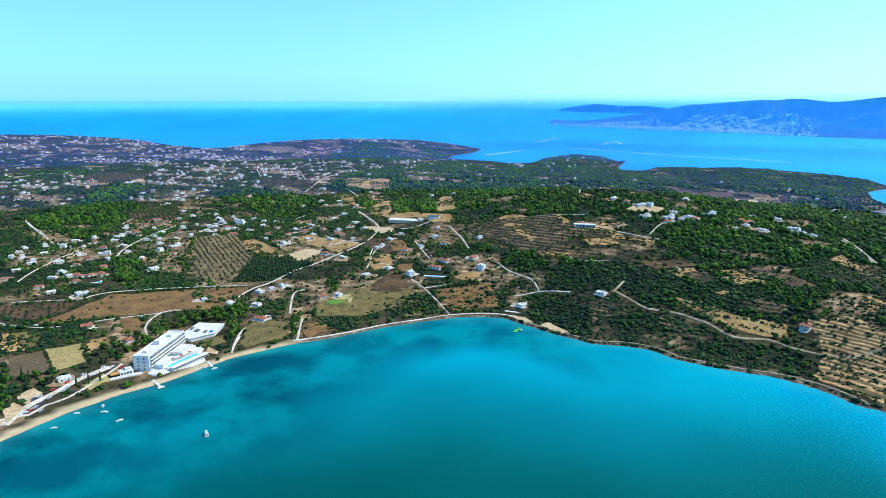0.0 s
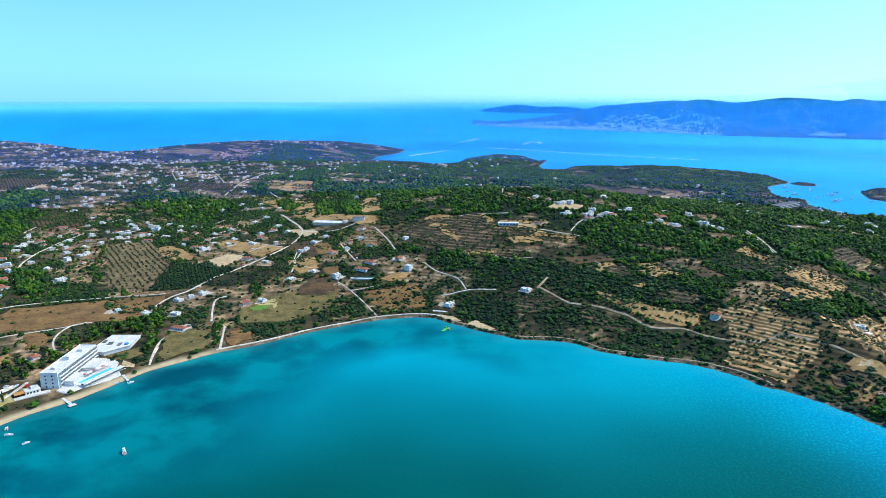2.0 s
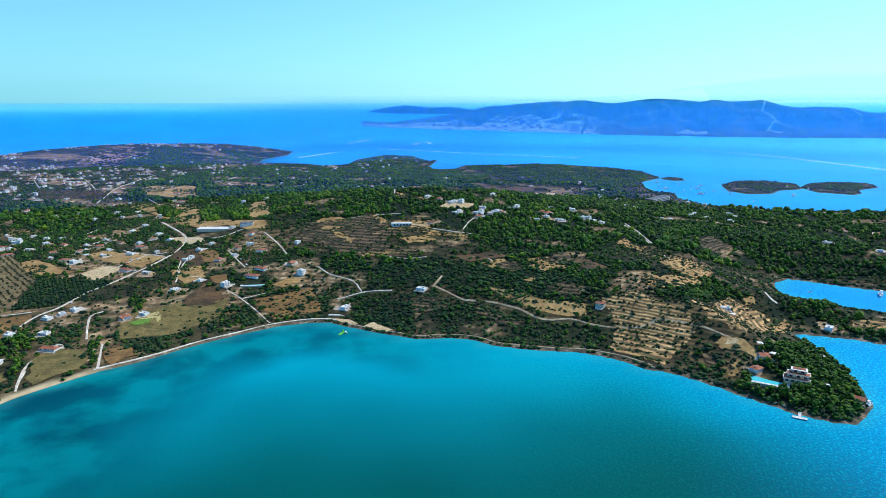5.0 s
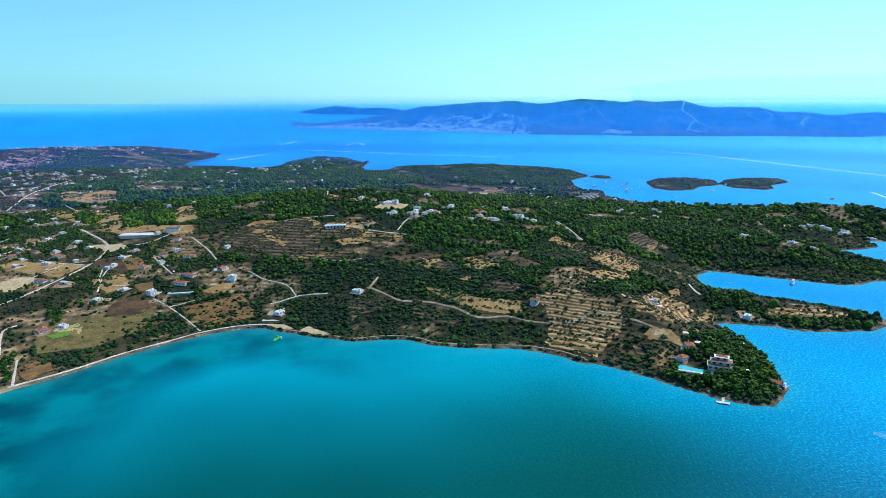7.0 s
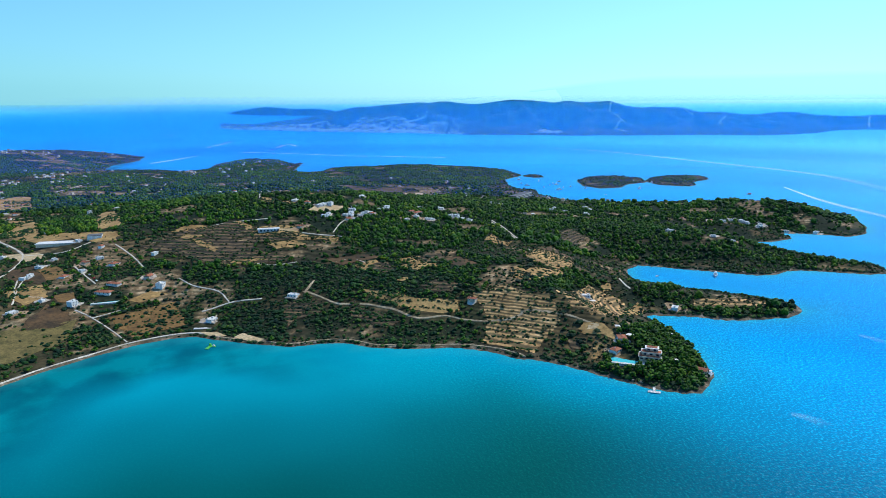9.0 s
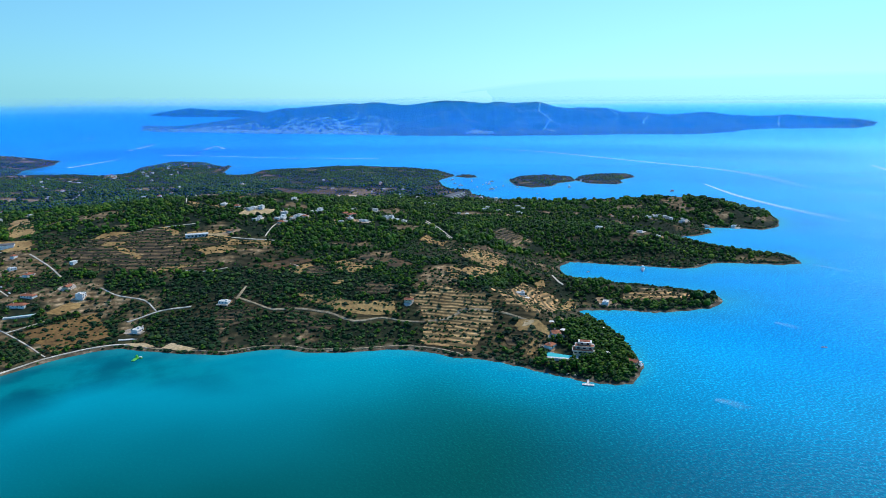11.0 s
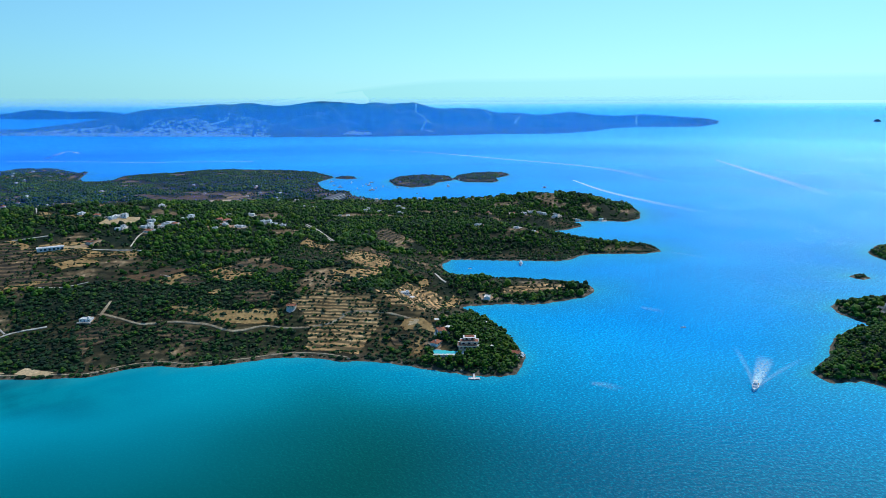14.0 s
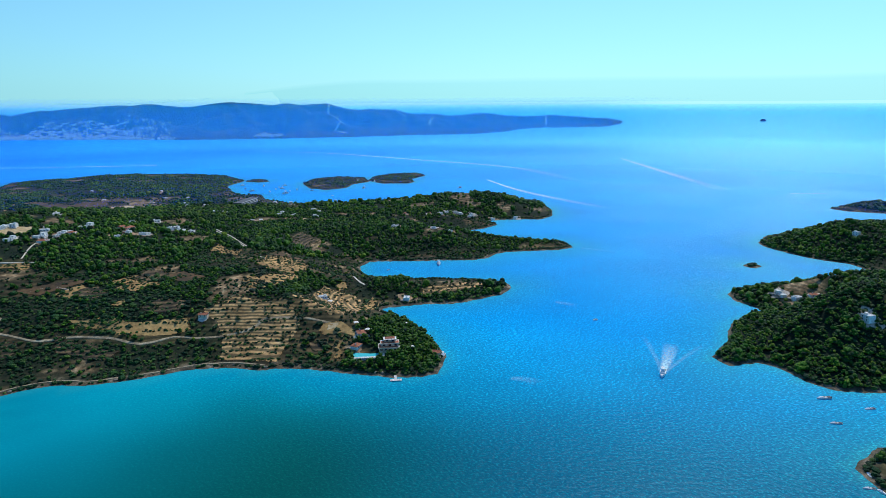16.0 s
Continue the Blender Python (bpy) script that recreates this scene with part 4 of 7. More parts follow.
tagged(far_island("low_island", ISLE_SHORE, ISLE_CREST, 400, 400, 0.25, M_ISLAND, 120, 20), "low dark island far out at sea", "island", kind="structure")


def rock_islet(x, y, size, tall):
    """A bare rock far out in the strait."""
    a = np.arange(28) * 2 * np.pi / 28
    rows = []
    for rad, up in ((1.0, -0.2), (0.93, 0.25), (0.7, 0.7), (0.4, 0.95), (0.1, 1.0)):
        q = size * rad * (0.75 + 0.5 * vnoise(6 * np.cos(a) + 20, 6 * np.sin(a) + 20, 2.0, 71))
        rows.append(np.stack([x + q * np.cos(a), y + q * np.sin(a), tall * up * (0.7 + 0.6 * vnoise(9 * np.cos(a) + 40, 9 * np.sin(a), 2.0, 73))], -1))
    ob = shape("rock_islet", np.concatenate(rows), lattice(5, 28, True), M_ISLAND, smooth_faces=False)
    return tagged(ob, "small bare rock islet far out in the strait", "islet", kind="structure")


rock_islet(8440, 1731, 34, 24)


# ---- tinted sheets that stand in for haze over far land and sea ----
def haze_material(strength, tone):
    m, n, l, b = mat("haze_sheet", 1.0, 0.0)
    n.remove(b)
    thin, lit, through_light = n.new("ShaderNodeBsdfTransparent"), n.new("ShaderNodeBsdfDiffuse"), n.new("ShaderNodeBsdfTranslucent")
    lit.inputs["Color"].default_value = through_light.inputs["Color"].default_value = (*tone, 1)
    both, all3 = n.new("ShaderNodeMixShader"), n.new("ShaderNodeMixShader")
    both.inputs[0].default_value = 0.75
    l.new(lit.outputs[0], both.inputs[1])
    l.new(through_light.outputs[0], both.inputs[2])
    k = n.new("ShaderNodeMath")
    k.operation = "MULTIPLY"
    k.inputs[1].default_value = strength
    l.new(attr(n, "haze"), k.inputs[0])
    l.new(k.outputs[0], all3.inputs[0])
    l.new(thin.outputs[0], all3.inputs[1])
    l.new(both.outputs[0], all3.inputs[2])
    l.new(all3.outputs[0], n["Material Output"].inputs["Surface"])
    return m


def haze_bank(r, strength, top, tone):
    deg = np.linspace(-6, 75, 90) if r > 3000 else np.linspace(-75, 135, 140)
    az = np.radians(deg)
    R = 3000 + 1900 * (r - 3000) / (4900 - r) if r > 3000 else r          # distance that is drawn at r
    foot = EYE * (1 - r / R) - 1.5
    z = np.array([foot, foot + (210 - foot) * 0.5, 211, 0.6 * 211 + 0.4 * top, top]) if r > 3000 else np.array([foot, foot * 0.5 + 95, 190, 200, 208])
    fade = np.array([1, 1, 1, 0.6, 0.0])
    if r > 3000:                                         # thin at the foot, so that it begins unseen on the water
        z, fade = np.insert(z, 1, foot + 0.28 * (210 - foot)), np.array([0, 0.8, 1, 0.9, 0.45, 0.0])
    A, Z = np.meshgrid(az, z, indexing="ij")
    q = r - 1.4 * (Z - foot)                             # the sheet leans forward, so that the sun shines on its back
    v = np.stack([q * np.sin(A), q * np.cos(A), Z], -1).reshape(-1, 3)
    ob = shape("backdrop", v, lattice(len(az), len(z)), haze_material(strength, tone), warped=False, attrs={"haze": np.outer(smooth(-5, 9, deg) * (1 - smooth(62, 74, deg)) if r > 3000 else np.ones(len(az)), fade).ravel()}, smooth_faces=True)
    return tagged(ob, "thin blue sheet standing in for haze before the horizon", "haze", kind="structure")


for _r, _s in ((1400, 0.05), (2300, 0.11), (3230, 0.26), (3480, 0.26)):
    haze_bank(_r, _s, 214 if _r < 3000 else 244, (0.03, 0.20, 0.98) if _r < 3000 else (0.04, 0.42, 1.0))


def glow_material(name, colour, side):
    """Glowing see-through sheet that stands for bright hazy air, paler towards the sun."""
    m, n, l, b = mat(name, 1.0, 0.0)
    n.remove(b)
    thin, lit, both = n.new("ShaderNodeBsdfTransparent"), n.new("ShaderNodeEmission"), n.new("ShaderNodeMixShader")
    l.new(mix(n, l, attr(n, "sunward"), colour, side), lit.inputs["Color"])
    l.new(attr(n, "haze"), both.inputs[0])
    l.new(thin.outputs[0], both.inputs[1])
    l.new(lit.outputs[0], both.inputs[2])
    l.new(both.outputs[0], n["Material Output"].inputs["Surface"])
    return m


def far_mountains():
    """Mountains that barely show beyond the horizon, drawn as a glowing see-through sheet."""
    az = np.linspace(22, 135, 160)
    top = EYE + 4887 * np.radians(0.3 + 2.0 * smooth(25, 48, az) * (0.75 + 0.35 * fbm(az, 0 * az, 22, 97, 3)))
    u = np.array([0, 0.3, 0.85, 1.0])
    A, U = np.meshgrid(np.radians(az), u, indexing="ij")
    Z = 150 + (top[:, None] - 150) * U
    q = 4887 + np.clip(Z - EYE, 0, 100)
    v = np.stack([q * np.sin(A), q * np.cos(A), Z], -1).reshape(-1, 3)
    m = glow_material("far_mountain_glow", (0.32, 1.00, 1.15), (0.50, 1.36, 1.50))
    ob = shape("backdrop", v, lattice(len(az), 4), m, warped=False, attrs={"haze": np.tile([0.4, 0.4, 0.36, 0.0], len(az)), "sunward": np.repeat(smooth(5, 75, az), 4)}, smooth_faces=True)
    return tagged(ob, "pale mountains drawn as a faint glowing sheet beyond the sea", "mountains", kind="structure")


def horizon_glow():
    """A pale glowing haze sheet that hides the line where sea and sky meet."""
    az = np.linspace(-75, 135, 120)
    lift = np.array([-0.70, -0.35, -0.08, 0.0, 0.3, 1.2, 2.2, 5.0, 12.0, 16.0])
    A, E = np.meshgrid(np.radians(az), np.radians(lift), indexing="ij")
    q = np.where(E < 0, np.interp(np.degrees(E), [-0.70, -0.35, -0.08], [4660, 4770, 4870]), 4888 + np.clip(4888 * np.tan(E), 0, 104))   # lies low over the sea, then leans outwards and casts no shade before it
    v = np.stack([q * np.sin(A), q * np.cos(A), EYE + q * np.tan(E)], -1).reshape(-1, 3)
    # the sheet's own glow also brightens the low sky
    m = glow_material("horizon_glow", (0.29, 0.87, 1.10), (0.80, 1.62, 1.72))
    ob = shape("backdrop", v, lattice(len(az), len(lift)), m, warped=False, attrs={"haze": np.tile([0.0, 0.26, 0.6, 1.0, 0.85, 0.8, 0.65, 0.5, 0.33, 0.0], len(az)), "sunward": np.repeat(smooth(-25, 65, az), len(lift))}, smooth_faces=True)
    return tagged(ob, "glowing pale cyan sheet standing for haze over the horizon", "haze", kind="structure")


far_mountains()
horizon_glow()

# ---- trees and scrub ----
rng = np.random.default_rng(11)


def ico():
    g = (1 + 5 ** 0.5) / 2
    v = np.array([(-1, g, 0), (1, g, 0), (-1, -g, 0), (1, -g, 0), (0, -1, g), (0, 1, g), (0, -1, -g), (0, 1, -g), (g, 0, -1), (g, 0, 1), (-g, 0, -1), (-g, 0, 1)], float)
    f = np.array([(0, 11, 5), (0, 5, 1), (0, 1, 7), (0, 7, 10), (0, 10, 11), (1, 5, 9), (5, 11, 4), (11, 10, 2), (10, 7, 6), (7, 1, 8),
                  (3, 9, 4), (3, 4, 2), (3, 2, 6), (3, 6, 8), (3, 8, 9), (4, 9, 5), (2, 4, 11), (6, 2, 10), (8, 6, 7), (9, 8, 1)])
    return v / np.linalg.norm(v[0]), f


ICO_V, ICO_F = ico()


def clumps(spec, seed):
    """A crown of ragged clumps: each (x, y, z, radius, flatness), in crown radii."""
    r = np.random.default_rng(seed)
    V, Fs = [], []
    for x, y, z, rad, flat in spec:
        v = ICO_V * rad * r.uniform(0.72, 1.25, (12, 1)) * (1, 1, flat) + (x, y, z)
        Fs.append(ICO_F + 12 * len(V))
        V.append(v)
    return np.concatenate(V), np.concatenate(Fs)


PINES = [clumps([(0.1, 0, 1.0, 0.5, 0.75)] + [(0.52 * math.cos(a + q), 0.52 * math.sin(a + q), 0.62 - 0.12 * (q > 2), 0.5 - 0.03 * q, 0.72) for q in (0, 1.4, 2.7, 3.9, 5.1)], s) for s, a in enumerate((0.2, 1.4, 2.5, 3.6, 4.9))]
LOW_PINES = [clumps([(0, 0, 0.75, 0.85, 0.8), (0.42 * math.cos(a), 0.4 * math.sin(a), 0.4, 0.6, 0.7)], 20 + s) for s, a in enumerate((0.3, 1.7, 2.9, 4.4))]
FAR_PINES = [clumps([(0, 0, 0.6, 0.95, 0.85)], 30 + s) for s in range(5)]
BUSHES = [clumps([(0, 0, 0.35, 1.0, 0.62)], 40 + s) for s in range(5)]
OCT_F = np.array([(0, 2, 4), (2, 1, 4), (1, 3, 4), (3, 0, 4), (2, 0, 5), (1, 2, 5), (3, 1, 5), (0, 3, 5)])
OCT_V = np.array([(-1, 0, 0), (1, 0, 0), (0, -1, 0), (0, 1, 0), (0, 0, 1), (0, 0, -1)], float)
FAR_BUSHES = [(OCT_V * np.random.default_rng(50 + s).uniform(0.75, 1.25, (6, 1)) * (1, 1, 0.7) + (0, 0, 0.3), OCT_F) for s in range(5)]
OLIVES = [clumps([(0.25, 0.1, 0.75, 0.75, 0.75), (-0.35, -0.1, 0.65, 0.65, 0.75)], 60 + s) for s in range(4)]


def plant(name, kinds, x, y, size, tall, material, label, category):
    """Sets copies of the crowns at the places given, all in one mesh."""
    if not len(x):
        return None
    V, Fs, base = [], [], 0
    z = ground_z(x, y)
    pick = rng.integers(0, len(kinds), len(x))
    turn = rng.uniform(0, 2 * np.pi, len(x))
    for k, (v, f) in enumerate(kinds):
        s = np.where(pick == k)[0]
        if not len(s):
            continue
        c, sn = np.cos(turn[s])[:, None], np.sin(turn[s])[:, None]
        px, py, pz = v[:, 0][None], v[:, 1][None], v[:, 2][None]
        r = size[s][:, None]
        P = np.stack([x[s][:, None] + r * (px * c - py * sn), y[s][:, None] + r * (px * sn + py * c), z[s][:, None] + r * tall * pz], -1)
        V.append(P.reshape(-1, 3))
        Fs.append((f[None] + (base + np.arange(len(s)) * len(v))[:, None, None]).reshape(-1, 3))
        base += len(s) * len(v)
    ob = shape(name, np.concatenate(V), np.concatenate(Fs), material)
    return tagged(ob, label, category, kind="stuff")


def scatter(x0, x1, y0, y1, step):
    gx, gy = np.meshgrid(np.arange(x0, x1, step), np.arange(y0, y1, step), indexing="ij")
    x = gx.ravel() + rng.uniform(-0.5, 0.5, gx.size) * step
    y = gy.ravel() + rng.uniform(-0.5, 0.5, gx.size) * step
    d = sample(GD, x, y)
    az = np.degrees(np.arctan2(x, y))
    ok = (d > 2.5) & (az > -40) & (az < 96)
    return x[ok], y[ok], d[ok]


def open_ground(x, y, extra=1.5):
    """True where no road, field or plot lies."""
    ok = ~in_any(x, y, [p for k, p in FIELDS])
    for name, w, line in ROADS:
        near = (x > min(p[0] for p in line) - 15) & (x < max(p[0] for p in line) + 15) & (y > min(p[1] for p in line) - 15) & (y < max(p[1] for p in line) + 15)
        k = np.where(near)[0]
        if len(k):
            ok[k] &= edge_distance(x[k], y[k], line) > w / 2 + extra
    for px, py, pr in PLOTS:
        ok &= np.hypot(x - px, y - py) > pr
    if CROFTS:
        cell = np.zeros((640, 640), bool)
        for px, py in CROFTS:
            i, j = int((px + 2560) / 6), int(py / 6)
            cell[i - 1:i + 2, j - 2:j + 2] = True
        ok &= ~cell[np.clip(((x + 2560) / 6).astype(int), 0, 639), np.clip((y / 6).astype(int), 0, 639)]
    return ok


def banks(x, y):
    """Growth that follows old terraces: long patches lying across the slope."""
    u, v = 0.82 * x - 0.57 * y, 0.57 * x + 0.82 * y
    return 0.55 * fbm(u, v * 2.6, 150, 86, 3) + 0.45 * fbm(x, y, 48, 87, 3)


def woods():
    x, y, d = scatter(-2400, 1650, -440, 3680, 5.0)
    jx, jy = x + 70 * (fbm(x, y, 70, 71, 3) - 0.5), y + 70 * (fbm(x, y, 70, 72, 3) - 0.5)
    w = in_any(jx, jy, WOODS)
    R = np.hypot(x, y)
    b = banks(x, y)
    p = np.where(w, np.where(b > 0.43 + 0.03 * (R > 1700), 0.95, 0.26), np.where(b > 0.55, 0.5, 0.10))
    p = np.where(w & ((y < 200) | (x > 400) & (R < 850)), 0.97, p)
    p = np.where((R > 2000) & ~w, p * 0.7, p)
    p = np.where(~w & (x < 250), p * 0.9, p)
    bare = bareness(x, y)
    p = np.where(w, np.where(bare > 0.585, p * 0.15, p), np.where(bare > 0.57, p * 0.15, p))
    p = np.where(R > 1200, p * 0.62, p)
    p = np.where((x < -150) & (R > 1000) & ~w, p * 0.65, p)
    p = np.where((x < 0) & (R < 1000) & ~w, np.where(b > 0.55, 0.35, 0.07), p)
    p = np.where(in_any(x, y, SCRUB) & ~w, 0.05, p)
    ok = (rng.random(len(x)) < p) & open_ground(x, y, 2.0) & (d > 2.5)
    x, y, w, R = x[ok], y[ok], w[ok], R[ok]
    thick = w & ((y < 200) | (x > 400) & (R < 850))
    size = np.clip(np.exp(rng.normal(0.88, 0.30, len(x))), 1.1, 5.2) * np.where(w, 1.0, 0.72) * (1 + 0.22 * (R > 1200)) * (1 + 0.18 * thick)
    for name, lo, hi, kinds in (("near_pine_wood", 0, 700, PINES), ("middle_pine_wood", 700, 1200, LOW_PINES), ("far_pine_wood", 1200, 1650, FAR_PINES), ("farthest_pine_wood", 1650, 9e9, FAR_BUSHES)):
        s = (R >= lo) & (R < hi)
        plant(name, kinds, x[s], y[s], size[s], 1.0, M_PINE, "dense green pine wood with uneven rounded crowns", "woodland")


def clump_trees():
    """Close stands of trees in the open fields."""
    for poly in CLUMPS:
        x, y, d = scatter(min(p[0] for p in poly), max(p[0] for p in poly), min(p[1] for p in poly), max(p[1] for p in poly), 4.6)
        ok = inside(x, y, poly) & (rng.random(len(x)) < 0.85)
        plant("tree_clump", PINES if np.hypot(*poly[0]) < 800 else LOW_PINES, x[ok], y[ok], rng.uniform(2.0, 3.8, ok.sum()), 1.25, M_PINE, "close stand of dark green trees in a dry field", "trees")


def scrubland():
    x, y, d = scatter(-1700, 1650, -440, 2300, 3.2)
    zone = in_any(x, y, SCRUB)
    thick = banks(x, y) + 0.07 * np.sin(2 * np.pi * (sample(GH, x, y) + 3 * fbm(x, y, 80, 85, 2)) / 2.6) - 0.5 * np.maximum(bareness(x, y) - 0.53, 0)
    R = np.hypot(x, y)
    p = np.where(zone, np.where(thick > 0.45, 0.95, 0.25), np.where(thick > 0.46, 0.80, 0.17))
    p = np.where(zone, np.maximum(p, 0.62), p)
    p = np.where(bareness(x, y) > 0.57, p * 0.3, p)
    p = np.where(R > 1300, p * 0.16, p)
    p = np.where(R > 850, p * 0.62, p)
    p = np.where((d < 7) & (x > 60), 0.85, p)
    soil = in_any(x, y, [q for k, q in FIELDS if k in ("soil", "stubble", "ploughed", "hillside", "weedy")])
    p = np.where(soil, np.where(thick > 0.52, 0.6, 0.03), p)
    ok = (rng.random(len(x)) < p) & (soil | open_ground(x, y, 0.6)) & ((x > 30) | (d > 12)) & (d > 1.0)
    x, y, R = x[ok], y[ok], R[ok]
    size = np.clip(np.exp(rng.normal(0.34, 0.40, len(x))), 0.5, 3.2) * (1 + 0.25 * (R > 850))
    for name, s, kinds in (("near_scrub", R < 720, BUSHES), ("far_scrub", R >= 720, FAR_BUSHES)):
        plant(name, kinds, x[s], y[s], size[s], 1.0, M_SCRUB, "dark green maquis scrub on dry slopes", "scrub")


def garden_trees():
    """Small trees in the gardens and groves between the village houses."""
    x, y, d = scatter(-2300, 150, 640, 3000, 5.2)
    R = np.hypot(x, y)
    bare = bareness(x, y)
    p = np.where(bare > 0.57, 0.07, np.where(fbm(x, y, 34, 99, 2) > 0.47, 0.5, 0.14)) * np.where(R > 1900, 0.6, 1.0)
    ok = (rng.random(len(x)) < p) & open_ground(x, y, 0.8) & ~in_any(x, y, WOODS) & (d > 12)
    x, y = x[ok], y[ok]
    size = np.clip(np.exp(rng.normal(0.55, 0.3, len(x))), 0.9, 3.2)
    cut = rng.random(len(x)) < 0.5
    for s, m, kinds in ((cut, M_PINE, FAR_BUSHES), (~cut, M_SCRUB, FAR_BUSHES)):
        plant("garden_trees", kinds, x[s], y[s], size[s], 1.25, m, "small dark trees in village gardens and groves", "trees")


def hedgerows():
    """Trees and bushes along the field borders and lanes."""
    px, py = [], []
    for line in [list(p) + [p[0]] for k, p in FIELDS] + [l for n, w, l in ROADS]:
        c = spline(line, 3.5)
        d = np.gradient(c, axis=0)
        nrm = np.stack([-d[:, 1], d[:, 0]], -1) / np.maximum(np.hypot(d[:, 0], d[:, 1]), 1e-6)[:, None]
        c = c + nrm * (rng.choice((-1, 1), len(c)) * rng.uniform(2.5, 6.0, len(c)))[:, None]
        keep = (vnoise(c[:, 0], c[:, 1], 40, 77) > 0.42) & (rng.random(len(c)) < 0.75)
        px.append(c[keep, 0])
        py.append(c[keep, 1])
    x, y = np.concatenate(px), np.concatenate(py)
    ok = (sample(GD, x, y) > 9) & open_ground(x, y, 0.8)
    x, y = x[ok], y[ok]
    big = rng.random(len(x)) < 0.4
    plant("hedge_trees", PINES, x[big], y[big], rng.uniform(1.7, 3.4, big.sum()), 1.1, M_PINE, "uneven trees lining fields and lanes", "hedgerow")
    plant("hedge_bushes", BUSHES, x[~big], y[~big], rng.uniform(1.0, 2.2, (~big).sum()), 1.0, M_SCRUB, "dark bushes lining fields and lanes", "hedgerow")


SHORE_PATH = [p for name, width, line in ROADS if name in ("shore_path", "sandy_path") for p in line]


def shore_growth():
    """Bushes that lean over the water along the rocky eastern shores."""
    x, y, d = scatter(60, 1300, -300, 1300, 2.7)
    d = shore_distance(x, y)
    ok = (d > 0.0) & (d < 5.5) & (vnoise(x, y, 26, 78) > 0.15) & (edge_distance(x, y, SHORE_PATH) > 2.2) & (np.hypot(x, y) < 1250) & (rng.random(len(x)) < 0.8)
    x, y = x[ok], y[ok]
    plant("shore_scrub", BUSHES, x, y, rng.uniform(1.0, 2.5, len(x)), 1.0, M_SCRUB, "dark scrub crowding the rocky waterline", "scrub")


def terrace_growth(poly):
    """Hedges of scrub on the old terrace edges and olives strewn between them."""
    far = 1.0 if np.hypot(*poly[0]) < 1200 else 3.0
    x, y, d = scatter(min(p[0] for p in poly), max(p[0] for p in poly), min(p[1] for p in poly), max(p[1] for p in poly), 2.2 * far)
    ok = inside(x, y, poly)
    x, y = x[ok], y[ok]
    f = (0.62 * x + 0.78 * y + 16 * (fbm(x, y, 75, 88, 2) - 0.5)) / (9.0 * far)
    edge = (np.abs(f - np.round(f)) < 0.14) & (rng.random(len(x)) < 0.92) & (vnoise(x, y, 30, 89) > 0.30)
    plant("terrace_hedge", BUSHES, x[edge], y[edge], far * rng.uniform(0.8, 1.7, edge.sum()), 1.0, M_SCRUB, "dark scrub along old terrace edges", "scrub")
    tree = ~edge & (rng.random(len(x)) < 0.06 + 0.14 * (vnoise(x, y, 24, 90) > 0.52))
    plant("olive_terrace", OLIVES, x[tree], y[tree], (0.4 + 0.6 * far) * rng.uniform(0.9, 1.9, tree.sum()), 1.0, M_OLIVE, "small olives strewn over dry terraces", "orchard")


def rows_of_trees(poly, step, size, angle, name, material, label):
    P = np.array(poly, float)
    m = P.mean(0)
    r = np.hypot(*(P - m).T).max()
    g = np.arange(-r, r, step)
    u, v = [q.ravel() for q in np.meshgrid(g, g)]
    c, s = math.cos(angle), math.sin(angle)
    x, y = m[0] + u * c - v * s, m[1] + u * s + v * c
    ok = inside(x, y, poly) & (rng.random(len(x)) < 0.88)
    x, y = x[ok] + rng.normal(0, 0.5, ok.sum()), y[ok] + rng.normal(0, 0.5, ok.sum())
    plant(name, OLIVES, x, y, rng.uniform(0.8, 1.2, len(x)) * size, 1.0, material, label, "orchard")


# ---- buildings, boats and other things ----
M_WHITE = speckled("white_render", (0.74, 0.71, 0.66), (0.84, 0.82, 0.78), 6.0, fine=0.8, rough=0.8)
M_CREAM = speckled("cream_render", (0.55, 0.45, 0.33), (0.68, 0.58, 0.44), 6.0, fine=0.8, rough=0.85)
M_TILE = speckled("terracotta_tiles", (0.33, 0.10, 0.055), (0.46, 0.18, 0.10), 3.0, fine=0.5, rough=0.85, depth=0.05)
M_CONCRETE = speckled("flat_roof_screed", (0.62, 0.62, 0.60), (0.78, 0.77, 0.74), 5.0, fine=0.7)
M_GREY = speckled("weathered_grey", (0.10, 0.11, 0.12), (0.17, 0.17, 0.18), 6.0, fine=0.8)
M_PAVING = speckled("pale_paving", (0.60, 0.58, 0.54), (0.74, 0.72, 0.68), 9.0, fine=1.2)
M_YARD = speckled("worn_terrace_paving", (0.32, 0.27, 0.22), (0.50, 0.44, 0.37), 5.0, fine=0.8)
M_TIMBER = speckled("weathered_timber", (0.22, 0.15, 0.09), (0.34, 0.25, 0.16), 2.0, fine=0.3)
M_BARK = speckled("bark", (0.07, 0.045, 0.03), (0.14, 0.095, 0.06), 1.0, fine=0.2)
M_STONE = speckled("shore_rock", (0.16, 0.13, 0.10), (0.38, 0.31, 0.23), 3.0, fine=0.6, depth=0.3)
M_HULL = speckled("white_hull", (0.78, 0.78, 0.78), (0.84, 0.84, 0.84), 3.0, fine=0.4, rough=0.35)


def plain(name, colour, rough=0.5, spec=0.4):
    m, n, l, b = mat(name, rough, spec)
    f = noise_node(n, l, 0.9)
    l.new(mix(n, l, 0.35, colour, ramp(n, l, f, [(0.3, (0.6, 0.6, 0.6)), (0.7, (1.3, 1.3, 1.3))]), "MULTIPLY"), b.inputs["Base Color"])
    return m


